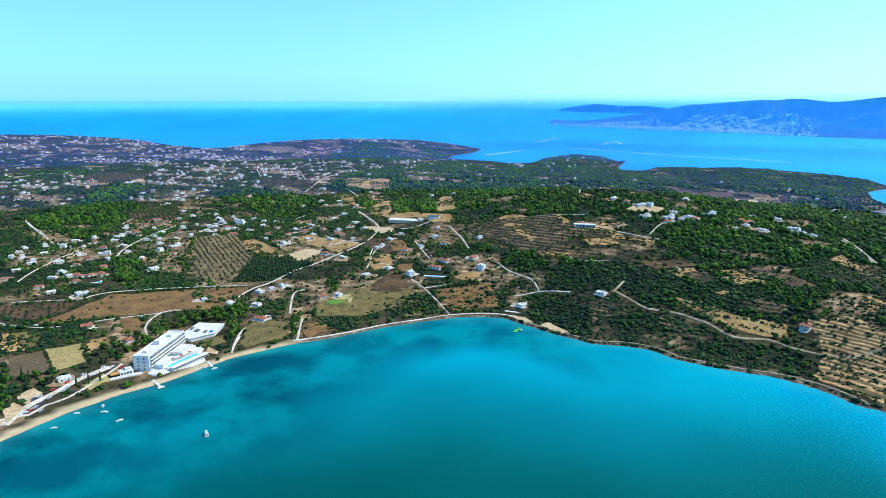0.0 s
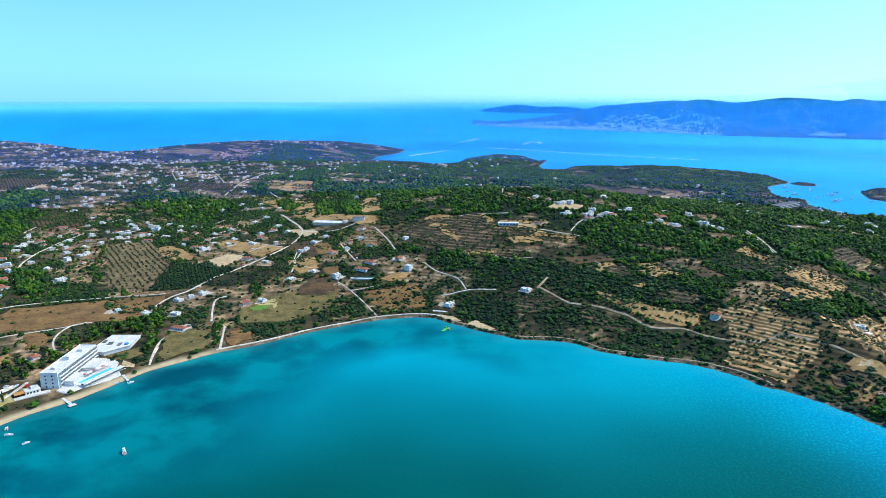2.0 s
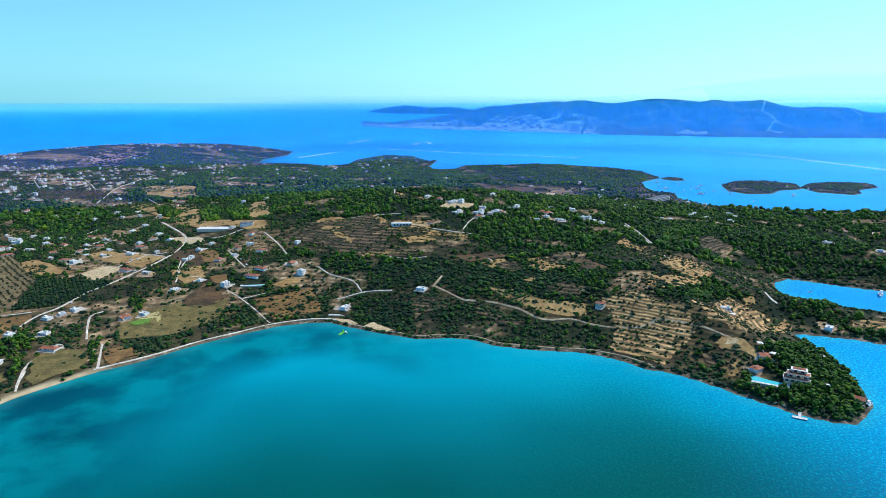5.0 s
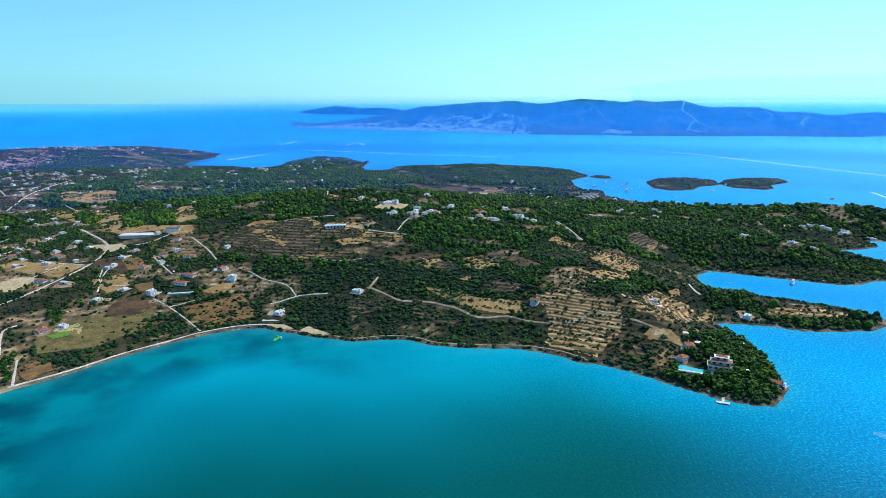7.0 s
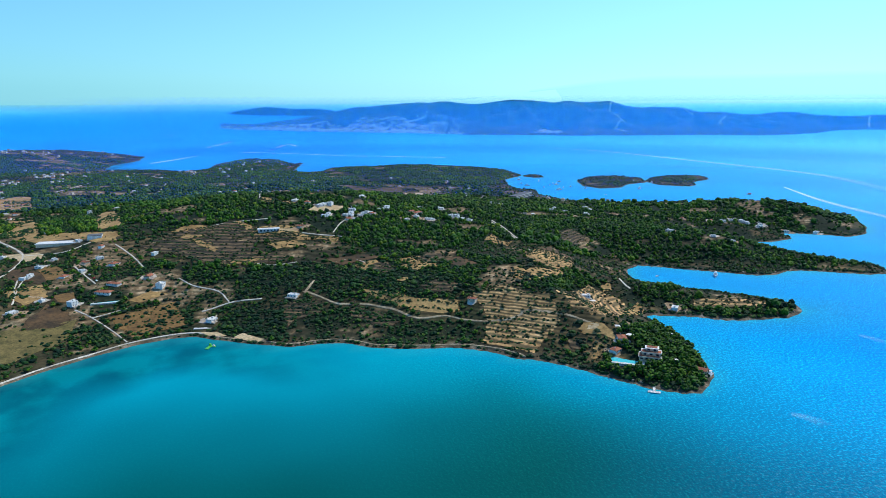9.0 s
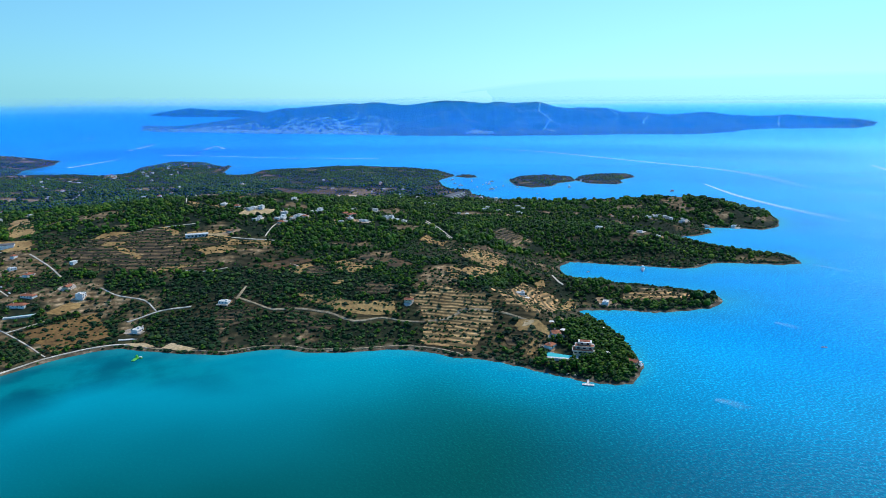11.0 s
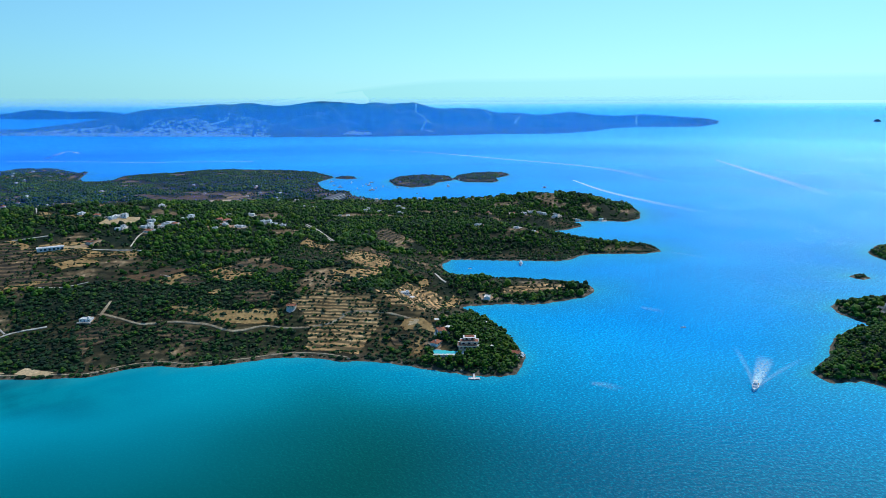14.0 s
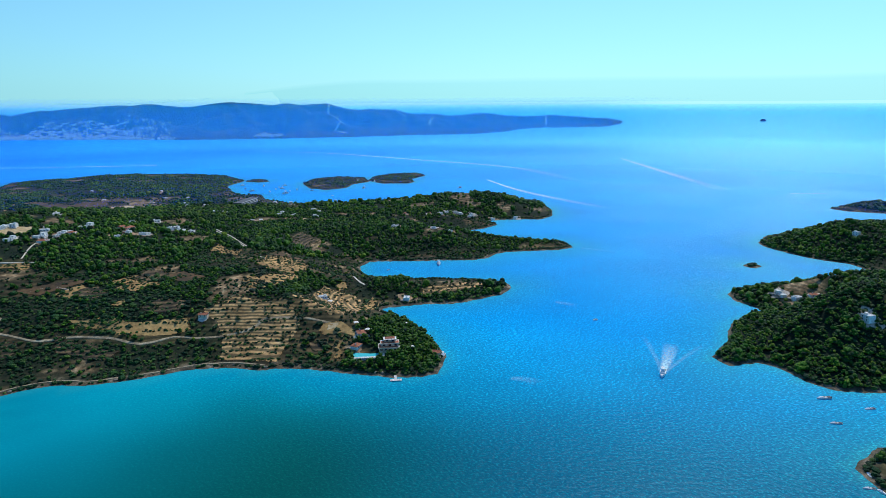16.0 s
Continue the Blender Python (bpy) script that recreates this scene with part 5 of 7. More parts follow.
M_GLASS = plain("dark_window_glass", (0.02, 0.035, 0.05), 0.12, 0.6)
M_DOOR = plain("blue_painted_door", (0.05, 0.12, 0.25))
M_POOL = plain("pool_water", (0.08, 0.62, 0.66), 0.08, 0.5)
M_CANVAS = plain("pale_canvas", (0.75, 0.72, 0.66), 0.8)
M_RED = plain("faded_red_canvas", (0.42, 0.08, 0.08), 0.8)
M_GREEN = plain("green_inflatable", (0.10, 0.48, 0.05), 0.4)
M_BLUE = plain("blue_plastic", (0.05, 0.30, 0.62), 0.5)
M_DARK = plain("dark_trim", (0.03, 0.035, 0.045), 0.4)


def foam_material():
    """Foam on water: white flecks, open between."""
    m, n, l, b = mat("wake_foam", 0.7, 0.3)
    b.inputs["Base Color"].default_value = (0.64, 0.95, 1.0, 1)
    c = n.new("ShaderNodeTexCoord").outputs["Object"]
    f = noise_node(n, l, 1.7, 5.0, 0.7, c)
    r = n.new("ShaderNodeMapRange")
    r.inputs["From Min"].default_value, r.inputs["From Max"].default_value = 0.30, 0.66
    l.new(f, r.inputs["Value"])
    k = n.new("ShaderNodeMath")
    k.operation = "MULTIPLY"
    l.new(r.outputs[0], k.inputs[0])
    l.new(attr(n, "foam"), k.inputs[1])
    l.new(k.outputs[0], b.inputs["Alpha"])
    return m


M_FOAM = foam_material()


def part(name, bm, material, parent, label=""):
    me = bpy.data.meshes.new(name)
    bm.to_mesh(me)
    bm.free()
    me.materials.append(material)
    ob = new(name, me)
    ob.parent = parent
    return tagged(ob, label)


def share(name, ob, m, parent):
    """Another piece on the same mesh."""
    o = new(name, ob.data)
    o.parent = parent
    o.matrix_basis = m
    return o


def box(bm, x0, x1, y0, y1, z0, z1, bevel=0.0):
    c = bmesh.ops.create_cube(bm, size=1.0)["verts"]
    bmesh.ops.scale(bm, vec=(x1 - x0, y1 - y0, z1 - z0), verts=c)
    bmesh.ops.translate(bm, vec=((x0 + x1) / 2, (y0 + y1) / 2, (z0 + z1) / 2), verts=c)
    if bevel:
        es = list({e for v in c for e in v.link_edges})
        bmesh.ops.bevel(bm, geom=es, offset=bevel, segments=1, affect="EDGES")
    return c


def boxes(*rows, bevel=0.0):
    bm = bmesh.new()
    for r in rows:
        box(bm, *r, bevel=bevel)
    return bm


def hip_roof(L, W, z, rise, eave=0.6, gable=False):
    bm = bmesh.new()
    a, b = L / 2 + eave, W / 2 + eave
    r = a if gable else max(a - b, 0.3)
    lo = [bm.verts.new(p) for p in ((-a, -b, z), (a, -b, z), (a, b, z), (-a, b, z))]
    up = [bm.verts.new(p) for p in ((-a, -b, z + 0.25), (a, -b, z + 0.25), (a, b, z + 0.25), (-a, b, z + 0.25))]
    t = [bm.verts.new((-r, 0, z + rise)), bm.verts.new((r, 0, z + rise))]
    bm.faces.new(lo[::-1])
    for k in range(4):
        bm.faces.new((lo[k], lo[(k + 1) % 4], up[(k + 1) % 4], up[k]))
    bm.faces.new((up[0], up[1], t[1], t[0]))
    bm.faces.new((up[2], up[3], t[0], t[1]))
    bm.faces.new((up[1], up[2], t[1]))
    bm.faces.new((up[3], up[0], t[0]))
    return bm


def root(name, label, category, group=""):
    return tagged(new(name), label, category, group)


def windows(parent, L, W, floors, every=4.6, h=2.9):
    """Window panes with frames along both long sides and the ends."""
    first = None
    for fl in range(floors):
        z = 0.9 + fl * h
        n = max(2, int(L / every))
        spots = [((k + 0.5) * L / n - L / 2, s * W / 2, 0 if s < 0 else 180) for k in range(n) for s in (-1, 1)]
        for x, y, turn in spots:
            if first is None:
                first = part("window", boxes((-0.6, 0.6, -0.07, 0.05, 0, 1.5)), M_GLASS, parent)
                first.matrix_basis = pose(x, y, z, 0, 0, turn)
            else:
                share("window", first, pose(x, y, z, 0, 0, turn), parent)


def house_flat(L, W, floors, label, wall=M_WHITE):
    ob = root("house", label, "house", "houses on the plain and hills")
    h = floors * 2.9
    bm = boxes((-L / 2, L / 2, -W / 2, W / 2, -2.0, h))
    part("wall", bm, wall, ob)
    part("parapet", boxes((-L / 2, L / 2, -W / 2 - 0.02, -W / 2 + 0.25, h, h + 0.6), (-L / 2, L / 2, W / 2 - 0.25, W / 2 + 0.02, h, h + 0.6),
                          (-L / 2 - 0.02, -L / 2 + 0.25, -W / 2 + 0.25, W / 2 - 0.25, h, h + 0.6), (L / 2 - 0.25, L / 2 + 0.02, -W / 2 + 0.25, W / 2 - 0.25, h, h + 0.6)), wall, ob)
    part("roof", boxes((-L / 2 + 0.25, L / 2 - 0.25, -W / 2 + 0.25, W / 2 - 0.25, h, h + 0.12)), M_CONCRETE, ob, "pale flat roof")
    part("stair_head", boxes((L * 0.1, L * 0.1 + 3, -1.2, 1.2, h + 0.12, h + 2.2)), wall, ob)
    windows(ob, L, W, floors)
    part("door", boxes((-0.5, 0.5, -W / 2 - 0.1, -W / 2, 0, 2.1)), M_DOOR, ob)
    part("terrace", boxes((-L / 2 - 1, L / 2 + 2, -W / 2 - 4.5, -W / 2 - 0.02, -1.2, 0.1)), M_YARD, ob, "paved terrace in front")
    return ob


def house_tiled(L, W, floors, label, wall=M_WHITE, gable=False):
    ob = root("house", label, "house", "houses on the plain and hills")
    h = floors * 2.8
    part("wall", boxes((-L / 2, L / 2, -W / 2, W / 2, -1.3, h)), wall, ob)
    tiles = part("roof", hip_roof(L, W, h, 0.26 * W, gable=gable), M_TILE, ob, "terracotta tiled roof")
    part("chimney", boxes((L * 0.2, L * 0.2 + 0.7, 0.4, 1.1, h + 0.3, h + 0.26 * W + 0.9)), wall, tiles)
    windows(ob, L, W, floors)
    part("door", boxes((-0.5, 0.5, -W / 2 - 0.1, -W / 2, 0, 2.1)), M_DOOR, ob)
    part("terrace", boxes((-L / 2 - 1, L / 2 + 2, -W / 2 - 4, -W / 2 - 0.02, -1.2, 0.1)), M_YARD, ob, "paved terrace in front")
    return ob


def house_winged(label):
    ob = house_flat(15, 8, 1, label)
    part("upper_storey", boxes((-7.3, 0.5, -3.8, 3.6, 2.9, 6.0)), M_WHITE, ob)
    part("upper_roof", boxes((-7.6, 0.8, -4.1, 3.9, 6.0, 6.3)), M_CONCRETE, ob)
    part("side_wing", boxes((7.5, 13.0, -9, 1.5, -2.0, 2.9)), M_WHITE, ob)
    part("wing_roof", boxes((7.3, 13.2, -9.2, 1.7, 2.9, 3.15)), M_CONCRETE, ob)
    part("pergola", boxes(*[(-6.0 + k * 1.5, -5.8 + k * 1.5, -8.5, -4.0, 2.5, 2.65) for k in range(7)], (-6.2, 3.4, -8.6, -8.4, 2.35, 2.5), (-6.2, -6.0, -8.6, -8.4, 0, 2.4), (3.2, 3.4, -8.6, -8.4, 0, 2.4)), M_TIMBER, ob)
    return ob


def shed(label):
    ob = root("shed", label, "shed", "sheds")
    part("wall", boxes((-6, 6, -3.5, 3.5, -1.5, 3.0)), M_CREAM, ob)
    part("roof", hip_roof(12, 7, 3.0, 1.4, 0.4, True), M_CONCRETE, ob)
    part("door", boxes((-1.3, 1.3, -3.6, -3.5, 0, 2.6)), M_DARK, ob)
    return ob


def set_out(thing, poses):
    """The thing at the first of the poses, and a copy at each of the rest."""
    for m in poses[1:]:
        copy_thing(thing, m)
    if poses:
        thing.matrix_basis = poses[0]


def spot(x, y, turn=0.0, lift=0.0, size=1.0):
    """The pose of a thing that stands on the ground at x, y."""
    z = max(float(ground_z(x, y)[0]), 0.0) + lift
    R = max(math.hypot(x, y), 1.0)
    s = float(squeeze(R)) / R
    return pose(x * s, y * s, EYE + s * (z - EYE), 0, 0, turn) @ Matrix.Diagonal((s * size, s * size, s * size, 1))


PROTO = {
    "A": [house_flat(12, 9, 1, "white flat-roofed house with a paved terrace"), house_flat(14, 9, 1, "low white flat-roofed house among trees"),
          house_flat(11, 8, 1, "small white flat-roofed house with dark windows"), house_flat(10, 9, 2, "white two-storey cube-shaped house")],
    "B": [house_tiled(12, 9, 1, "white house with a terracotta hipped roof"), house_tiled(13, 9.5, 1, "white bungalow with a broad terracotta roof"),
          house_tiled(11, 8, 1, "cream house with a red tiled gable roof", M_CREAM, True)],
    "C": [house_tiled(21, 9, 1, "long low house with a red tiled roof")],
    "D": [house_winged("white winged villa with a pergola and flat roofs")],
    "E": [shed("plain rendered farm shed with a pale roof")],
}
ALL_HOUSES = PLAIN_HOUSES + VILLA_HOUSES + VILLAGE_HOUSES + HILLSIDE_HOUSES + WOOD_HOUSES + SHORE_HOUSES + MIDDLE_HOUSES + CLEARING_HOUSES
hr = random.Random(5)


def pepper(poly, count, kinds, gap):
    """Houses strewn over a settlement, apart from one another and off the roads and fields."""
    xs, ys = [p[0] for p in poly], [p[1] for p in poly]
    made = 0
    for _ in range(count * 30):
        if made >= count:
            break
        x, y = hr.uniform(min(xs), max(xs)), hr.uniform(min(ys), max(ys))
        p = (np.array([x]), np.array([y]))
        if not inside(*p, poly)[0] or not open_ground(*p, 6)[0] or sample(GD, *p)[0] < 25:
            continue
        if any((x - h[1]) ** 2 + (y - h[2]) ** 2 < gap * gap for h in ALL_HOUSES):
            continue
        ALL_HOUSES.append((hr.choice(kinds), round(x), round(y)))
        made += 1


pepper(FAR_TOWN, 80, "AAABD", 26)
pepper(RED_TOWN, 26, "BBC", 26)
pepper(MID_TOWN, 60, "AABBDE", 24)
pepper(UP_TOWN, 56, "AABD", 32)
pepper(POINT_TOWN, 12, "AB", 26)
pepper(RIDGE_TOWN, 16, "AABD", 30)
sites = {}
for kind, hx, hy in ALL_HOUSES:
    k = hr.choice((0, 0, 0, 1, 1, 1, 2, 2, 2, 3)) if kind == "A" else hr.randrange(len(PROTO[kind]))
    sites.setdefault((kind, k), []).append(spot(hx, hy, 40 + hr.choice((0, 90, 180, 270)) + hr.uniform(-28, 28), 0.2, hr.uniform(0.62, 0.84) if math.hypot(hx, hy) < 720 else hr.uniform(0.55, 0.8)))
for (kind, k), poses in sites.items():
    set_out(PROTO[kind][k], poses)
PLOTS += [(hx, hy, 8.0 if kind in "CD" else 6.5) for kind, hx, hy in ALL_HOUSES]


# ---- small houses of the villages, past counting ----
def village(name, count, box4, seed, tiled, label):
    """Small plain houses with low roofs on the clearings among the trees."""
    r = np.random.default_rng(seed)
    x, y = r.uniform(box4[0], box4[1], count * 14), r.uniform(box4[2], box4[3], count * 14)
    az, R = np.degrees(np.arctan2(x, y)), np.hypot(x, y)
    crowd = fbm(x, y, 330, 98, 2)
    ok = (sample(GD, x, y) > 30) & (az > -37) & (R > 720) & (R < 3300) & (bareness(x, y) > 0.52) & open_ground(x, y, 4) & (r.random(len(x)) < smooth(0.34, 0.62, crowd) * (0.5 + 0.5 * (x < -80)))
    ok &= ~(in_any(x, y, WOODS) & (r.random(len(x)) < 0.65))
    x, y = x[ok][:count], y[ok][:count]
    n = len(x)
    z, a = ground_z(x, y), 0.75 + r.choice((0, 1.57), n) + r.normal(0, 0.3, n)
    L, W, h = r.uniform(2.6, 6.6, n), r.uniform(2.3, 4.2, n), r.choice((2.6, 2.9, 3.1, 5.2), n)
    far = 0.70 + 0.18 * smooth(1500, 3000, np.hypot(x, y))
    L, W = L * far, W * far
    corner = np.array([(-1, -1), (1, -1), (1, 1), (-1, 1)], float)
    c, s = np.cos(a)[:, None], np.sin(a)[:, None]

    def ring(grow, level):
        px, py = corner[None, :, 0] * (L * grow)[:, None], corner[None, :, 1] * (W * grow)[:, None]
        return np.stack([x[:, None] + px * c - py * s, y[:, None] + px * s + py * c, (z + level)[:, None] + 0 * px], -1)
    quads = np.array([(k, (k + 1) % 4, (k + 1) % 4 + 4, k + 4) for k in range(4)] + [(4, 5, 6, 7)])
    walls = np.concatenate([ring(1.0, -2.0 + 0 * h), ring(1.0, h)], 1)
    body = shape(name, walls.reshape(-1, 3), (quads[None] + 8 * np.arange(n)[:, None, None]).reshape(-1, 4), M_CREAM if seed % 2 else M_WHITE)
    tagged(body, label, "village", kind="stuff")
    top = np.concatenate([ring(1.12, h - 0.05), ring(1.12, h + 0.2), ring(0.35 if tiled else 1.1, h + (1.5 if tiled else 0.3))], 1)
    rf = np.concatenate([quads[:4], quads + 4])
    roofs = shape("roofs", top.reshape(-1, 3), (rf[None] + 12 * np.arange(n)[:, None, None]).reshape(-1, 4), M_TILE if tiled else M_CONCRETE)
    tagged(roofs, kind="stuff")
    roofs.parent = body
    return [(float(p), float(q)) for p, q in zip(x, y)]


CROFTS = village("village_houses", 380, (-2300, 900, 700, 3200), 201, False, "scattered small cream houses with pale flat roofs")
CROFTS += village("village_houses", 210, (-2300, 500, 700, 3200), 204, False, "scattered small white houses with pale flat roofs")
CROFTS += village("village_houses", 230, (-2300, 300, 700, 3200), 206, True, "scattered small white houses with terracotta roofs")


# ---- yards: trodden earth and paving round the houses ----
def yards(places, material, label, seed, lo, hi):
    r = np.random.default_rng(seed)
    n, k = len(places), 9
    P = np.array(places, float) + r.normal(0, 2.0, (n, 2))
    a = np.arange(k) * 2 * np.pi / k + r.uniform(0, 6, (n, 1))
    rad = r.uniform(lo, hi, (n, 1)) * r.uniform(0.65, 1.3, (n, k))
    x = np.concatenate([P[:, :1] + rad * np.cos(a), P[:, :1]], 1)
    y = np.concatenate([P[:, 1:] + rad * np.sin(a) * r.uniform(0.7, 1.3, (n, 1)), P[:, 1:]], 1)
    z = ground_z(x.ravel(), y.ravel()).reshape(x.shape) + r.uniform(0.28, 0.42, (n, 1))
    f = np.array([(q, (q + 1) % k, k) for q in range(k)])
    ob = shape("yards", np.stack([x, y, z], -1).reshape(-1, 3), (f[None] + (k + 1) * np.arange(n)[:, None, None]).reshape(-1, 3), material)
    return tagged(ob, label, "yards", kind="stuff")


_near = [(hx, hy) for kind, hx, hy in ALL_HOUSES]
yards(_near[::2], M_FIELD_YARD, "trodden tan earth round the houses", 301, 6, 11)
yards(_near[1::2], M_PAVED_YARD, "pale dusty yards round the houses", 302, 5, 10)
yards(CROFTS[::3], M_PAVED_YARD, "pale dusty yards round village houses", 303, 4, 9)
yards(CROFTS[1::3], M_FIELD_YARD, "trodden tan earth round village houses", 304, 5, 11)


# ---- the restaurant by the beach ----
def restaurant():
    ob = root("restaurant", "white beach restaurant with an ochre awning", "restaurant")
    part("wall", boxes((-2, 12, -4, 5, -1.5, 3.2)), M_WHITE, ob)
    part("roof", boxes((-2.3, 12.3, -4.3, 5.3, 3.2, 3.5)), M_CONCRETE, ob)
    part("upper_storey", boxes((4, 11, 0, 5, 3.5, 5.8)), M_WHITE, ob)
    part("awning", boxes((-12, -2.4, -5, 4, 2.7, 2.85)), plain("ochre_canvas", (0.55, 0.27, 0.07), 0.85), ob)
    for x, y in ((-11.7, -4.7), (-11.7, 3.7), (-7, -4.7), (-7, 3.7)):
        part("post", boxes((x - 0.1, x + 0.1, y - 0.1, y + 0.1, -0.5, 2.7)), M_TIMBER, ob)
    part("forecourt", boxes((-13, 20, -11, -4.05, -1.5, 0.1)), M_PAVING, ob, "pale paved forecourt")
    g = None
    for x in (0, 3, 6, 9):
        if g is None:
            g = part("window", boxes((-0.9, 0.9, -0.06, 0.06, 0.5, 2.5)), M_GLASS, ob)
            g.matrix_basis = pose(x, -4.03, 0)
        else:
            share("window", g, pose(x, -4.03, 0), ob)
    (ax, ay), (bx, by) = RESTAURANT
    ob.matrix_basis = spot((ax + bx) / 2, (ay + by) / 2, math.degrees(math.atan2(by - ay, bx - ax)), 0.2, math.hypot(bx - ax, by - ay) / 25)
    PLOTS.append(((ax + bx) / 2, (ay + by) / 2, 17.0))


restaurant()


# ---- the beach hotel ----
def hotel():
    ob = root("hotel", "white four-storey beach hotel with rows of balconies", "hotel")
    L, W, fl, h = 58.0, 13.0, 4, 2.85
    top = fl * h
    part("wall", boxes((0, W, 0, L, -2, top)), M_WHITE, ob)
    part("roof", boxes((0.4, W - 0.4, 0.4, L - 0.4, top, top + 0.15)), M_CONCRETE, ob, "pale flat roof")
    part("parapet", boxes((-0.03, 0.3, 0, L, top, top + 1.0), (W - 0.3, W + 0.03, 0, L, top, top + 1.0), (0.3, W - 0.3, -0.03, 0.3, top, top + 1.0), (0.3, W - 0.3, L - 0.3, L + 0.03, top, top + 1.0)), M_WHITE, ob)
    part("lift_tower", boxes((3, 8, 26, 33, top + 0.15, top + 3.2)), M_WHITE, ob)
    part("roof_plant", boxes((4, 7, 8, 12, top + 0.15, top + 1.6), (5, 9, 44, 49, top + 0.15, top + 1.8), bevel=0.05), M_CONCRETE, ob)
    n = 16
    slab = glass = None
    for f in range(fl):
        for k in range(n):
            y = (k + 0.5) * (L - 2) / n + 1
            m = pose(W, y, f * h)
            if slab is None:
                slab = part("balcony", boxes((0, 1.5, -1.62, 1.62, -0.14, 0.0), (1.38, 1.5, -1.62, 1.62, 0, 0.95), (0, 1.38, -1.62, -1.5, -0.1, h - 0.15), (0, 1.38, 1.5, 1.62, -0.1, h - 0.15)), M_WHITE, ob)
                glass = part("window", boxes((-0.05, 0.06, -1.2, 1.2, 0.05, 2.2)), M_GLASS, ob)
                slab.matrix_basis, glass.parent = m, slab
            else:
                share("window", glass, Matrix(), share("balcony", slab, m, ob))
            if k % 2 == 0:
                share("window", glass, pose(0, y, f * h, 0, 0, 180), ob)
        for x in (4.0, 9.0):
            share("window", glass, pose(x, 0, f * h + 0.6, 0, 0, -90) @ Matrix.Diagonal((1, 0.45, 0.55, 1)), ob)
    part("porch", boxes((W + 1.6, W + 9, 4, 20, 0, 3.6)), M_WHITE, ob)
    part("porch_roof", boxes((W + 1.4, W + 9.4, 3.6, 20.4, 3.6, 3.9)), M_CONCRETE, ob)
    part("restaurant", boxes((W + 1.6, W + 12, 30, 48, 0, 3.4)), M_WHITE, ob)
    part("restaurant_roof", boxes((W + 1.4, W + 12.4, 29.6, 48.4, 3.4, 3.7)), M_PAVING, ob)
    a = math.degrees(math.atan2(HOTEL[2][1] - HOTEL[1][1], HOTEL[2][0] - HOTEL[1][0])) - 90
    ob.matrix_basis = pose(HOTEL[0][0], HOTEL[0][1], float(ground_z(HOTEL[1][0], HOTEL[1][1] + 20)[0]) - 0.2, 0, 0, a)
    return ob


hotel()
PLOTS += [(-236, 500, 26.0), (-220, 555, 26.0), (-236, 480, 16.0), (-231, 525, 18.0), (-210, 500, 22.0)]
tagged(patch("terrace", TERRACE, M_PAVING, 0.6), "pale paved pool terrace beside the hotel", "terrace", kind="structure")


def block(name, label, category, poly, h, wall, roof, group=""):
    """A low building on any ground plan, with a roof that stands over its walls."""
    ob = root(name, label, category, group)
    m = np.mean(poly, axis=0)
    z = float(ground_z(*m)[0])

    def prism(grow, z0, z1):
        bm = bmesh.new()
        c = [(p[0] - m[0], p[1] - m[1]) for p in poly]
        c = [(x * (1 + grow), y * (1 + grow)) for x, y in c]
        lo, hi = [bm.verts.new((x, y, z0)) for x, y in c], [bm.verts.new((x, y, z1)) for x, y in c]
        bm.faces.new(hi)
        bm.faces.new(lo[::-1])
        for k in range(len(c)):
            q = (k + 1) % len(c)
            bm.faces.new((lo[k], lo[q], hi[q], hi[k]))
        bmesh.ops.recalc_face_normals(bm, faces=bm.faces)
        return bm
    part("wall", prism(0, -2, h), wall, ob)
    part("roof", prism(0.04, h, h + 0.5), roof, ob)
    ob.matrix_basis = pose(m[0], m[1], z)
    return ob


def bar_poly(a, b, width):
    (x1, y1), (x2, y2) = a, b
    d = math.hypot(x2 - x1, y2 - y1)
    nx, ny = -(y2 - y1) / d * width, (x2 - x1) / d * width
    return [(x1, y1), (x2, y2), (x2 + nx, y2 + ny), (x1 + nx, y1 + ny)]


hall = block("conference_hall", "low hall with a broad pale roof behind the hotel", "hall", HALL, 2.4, M_WHITE, M_CONCRETE)
part("skylight", boxes((-6, -2, -3, 3, 2.9, 3.5), (3, 6, -6, 0, 2.9, 3.4), (-12, -9, 2, 8, 2.9, 3.3), bevel=0.1), M_GREY, hall)
part("water_tank", boxes((9, 12, -5, -2, 2.9, 4.3), bevel=0.3), M_BLUE, hall, "blue plastic tank")
block("packing_shed", "long packing shed with a pale sheet roof", "shed", bar_poly(*SHED, 16), 2.0, M_CREAM, M_CONCRETE)
block("office_building", "small blue-grey flat building beside the shed", "building", bar_poly((-22, 902), (-6, 900), 12), 4.0, M_WHITE, M_GREY)
flats = block("apartment_block", "dark grey shaded apartment block by the bay", "building", bar_poly((735, 1062), (800, 1100), 16), 9.0, M_GREY, M_GREY)
for fz in (2.6, 5.4, 8.2):
    band = part("balcony_band", boxes((-37, 37, -9.6, -8.2, fz, fz + 0.9)), M_CONCRETE, flats)
    band.matrix_basis = pose(0, 0, 0, 0, 0, 30.3)
row = block("terraced_row", "low white row of holiday flats on a bare terrace", "building", bar_poly(*WHITE_ROW, 8), 3.2, M_WHITE, M_CONCRETE)
bay = part("window", boxes((-1.0, 1.0, -0.1, 0.1, 0.8, 2.8)), M_GLASS, row)
for k in range(6):
    m = pose(-10 + k * 4.0, -1.0 - 4.6 - k * 0.9 + 2.6, 0, 0, 0, -15)
    if k:
        share("window", bay, m, row)
    else:
        bay.matrix_basis = m
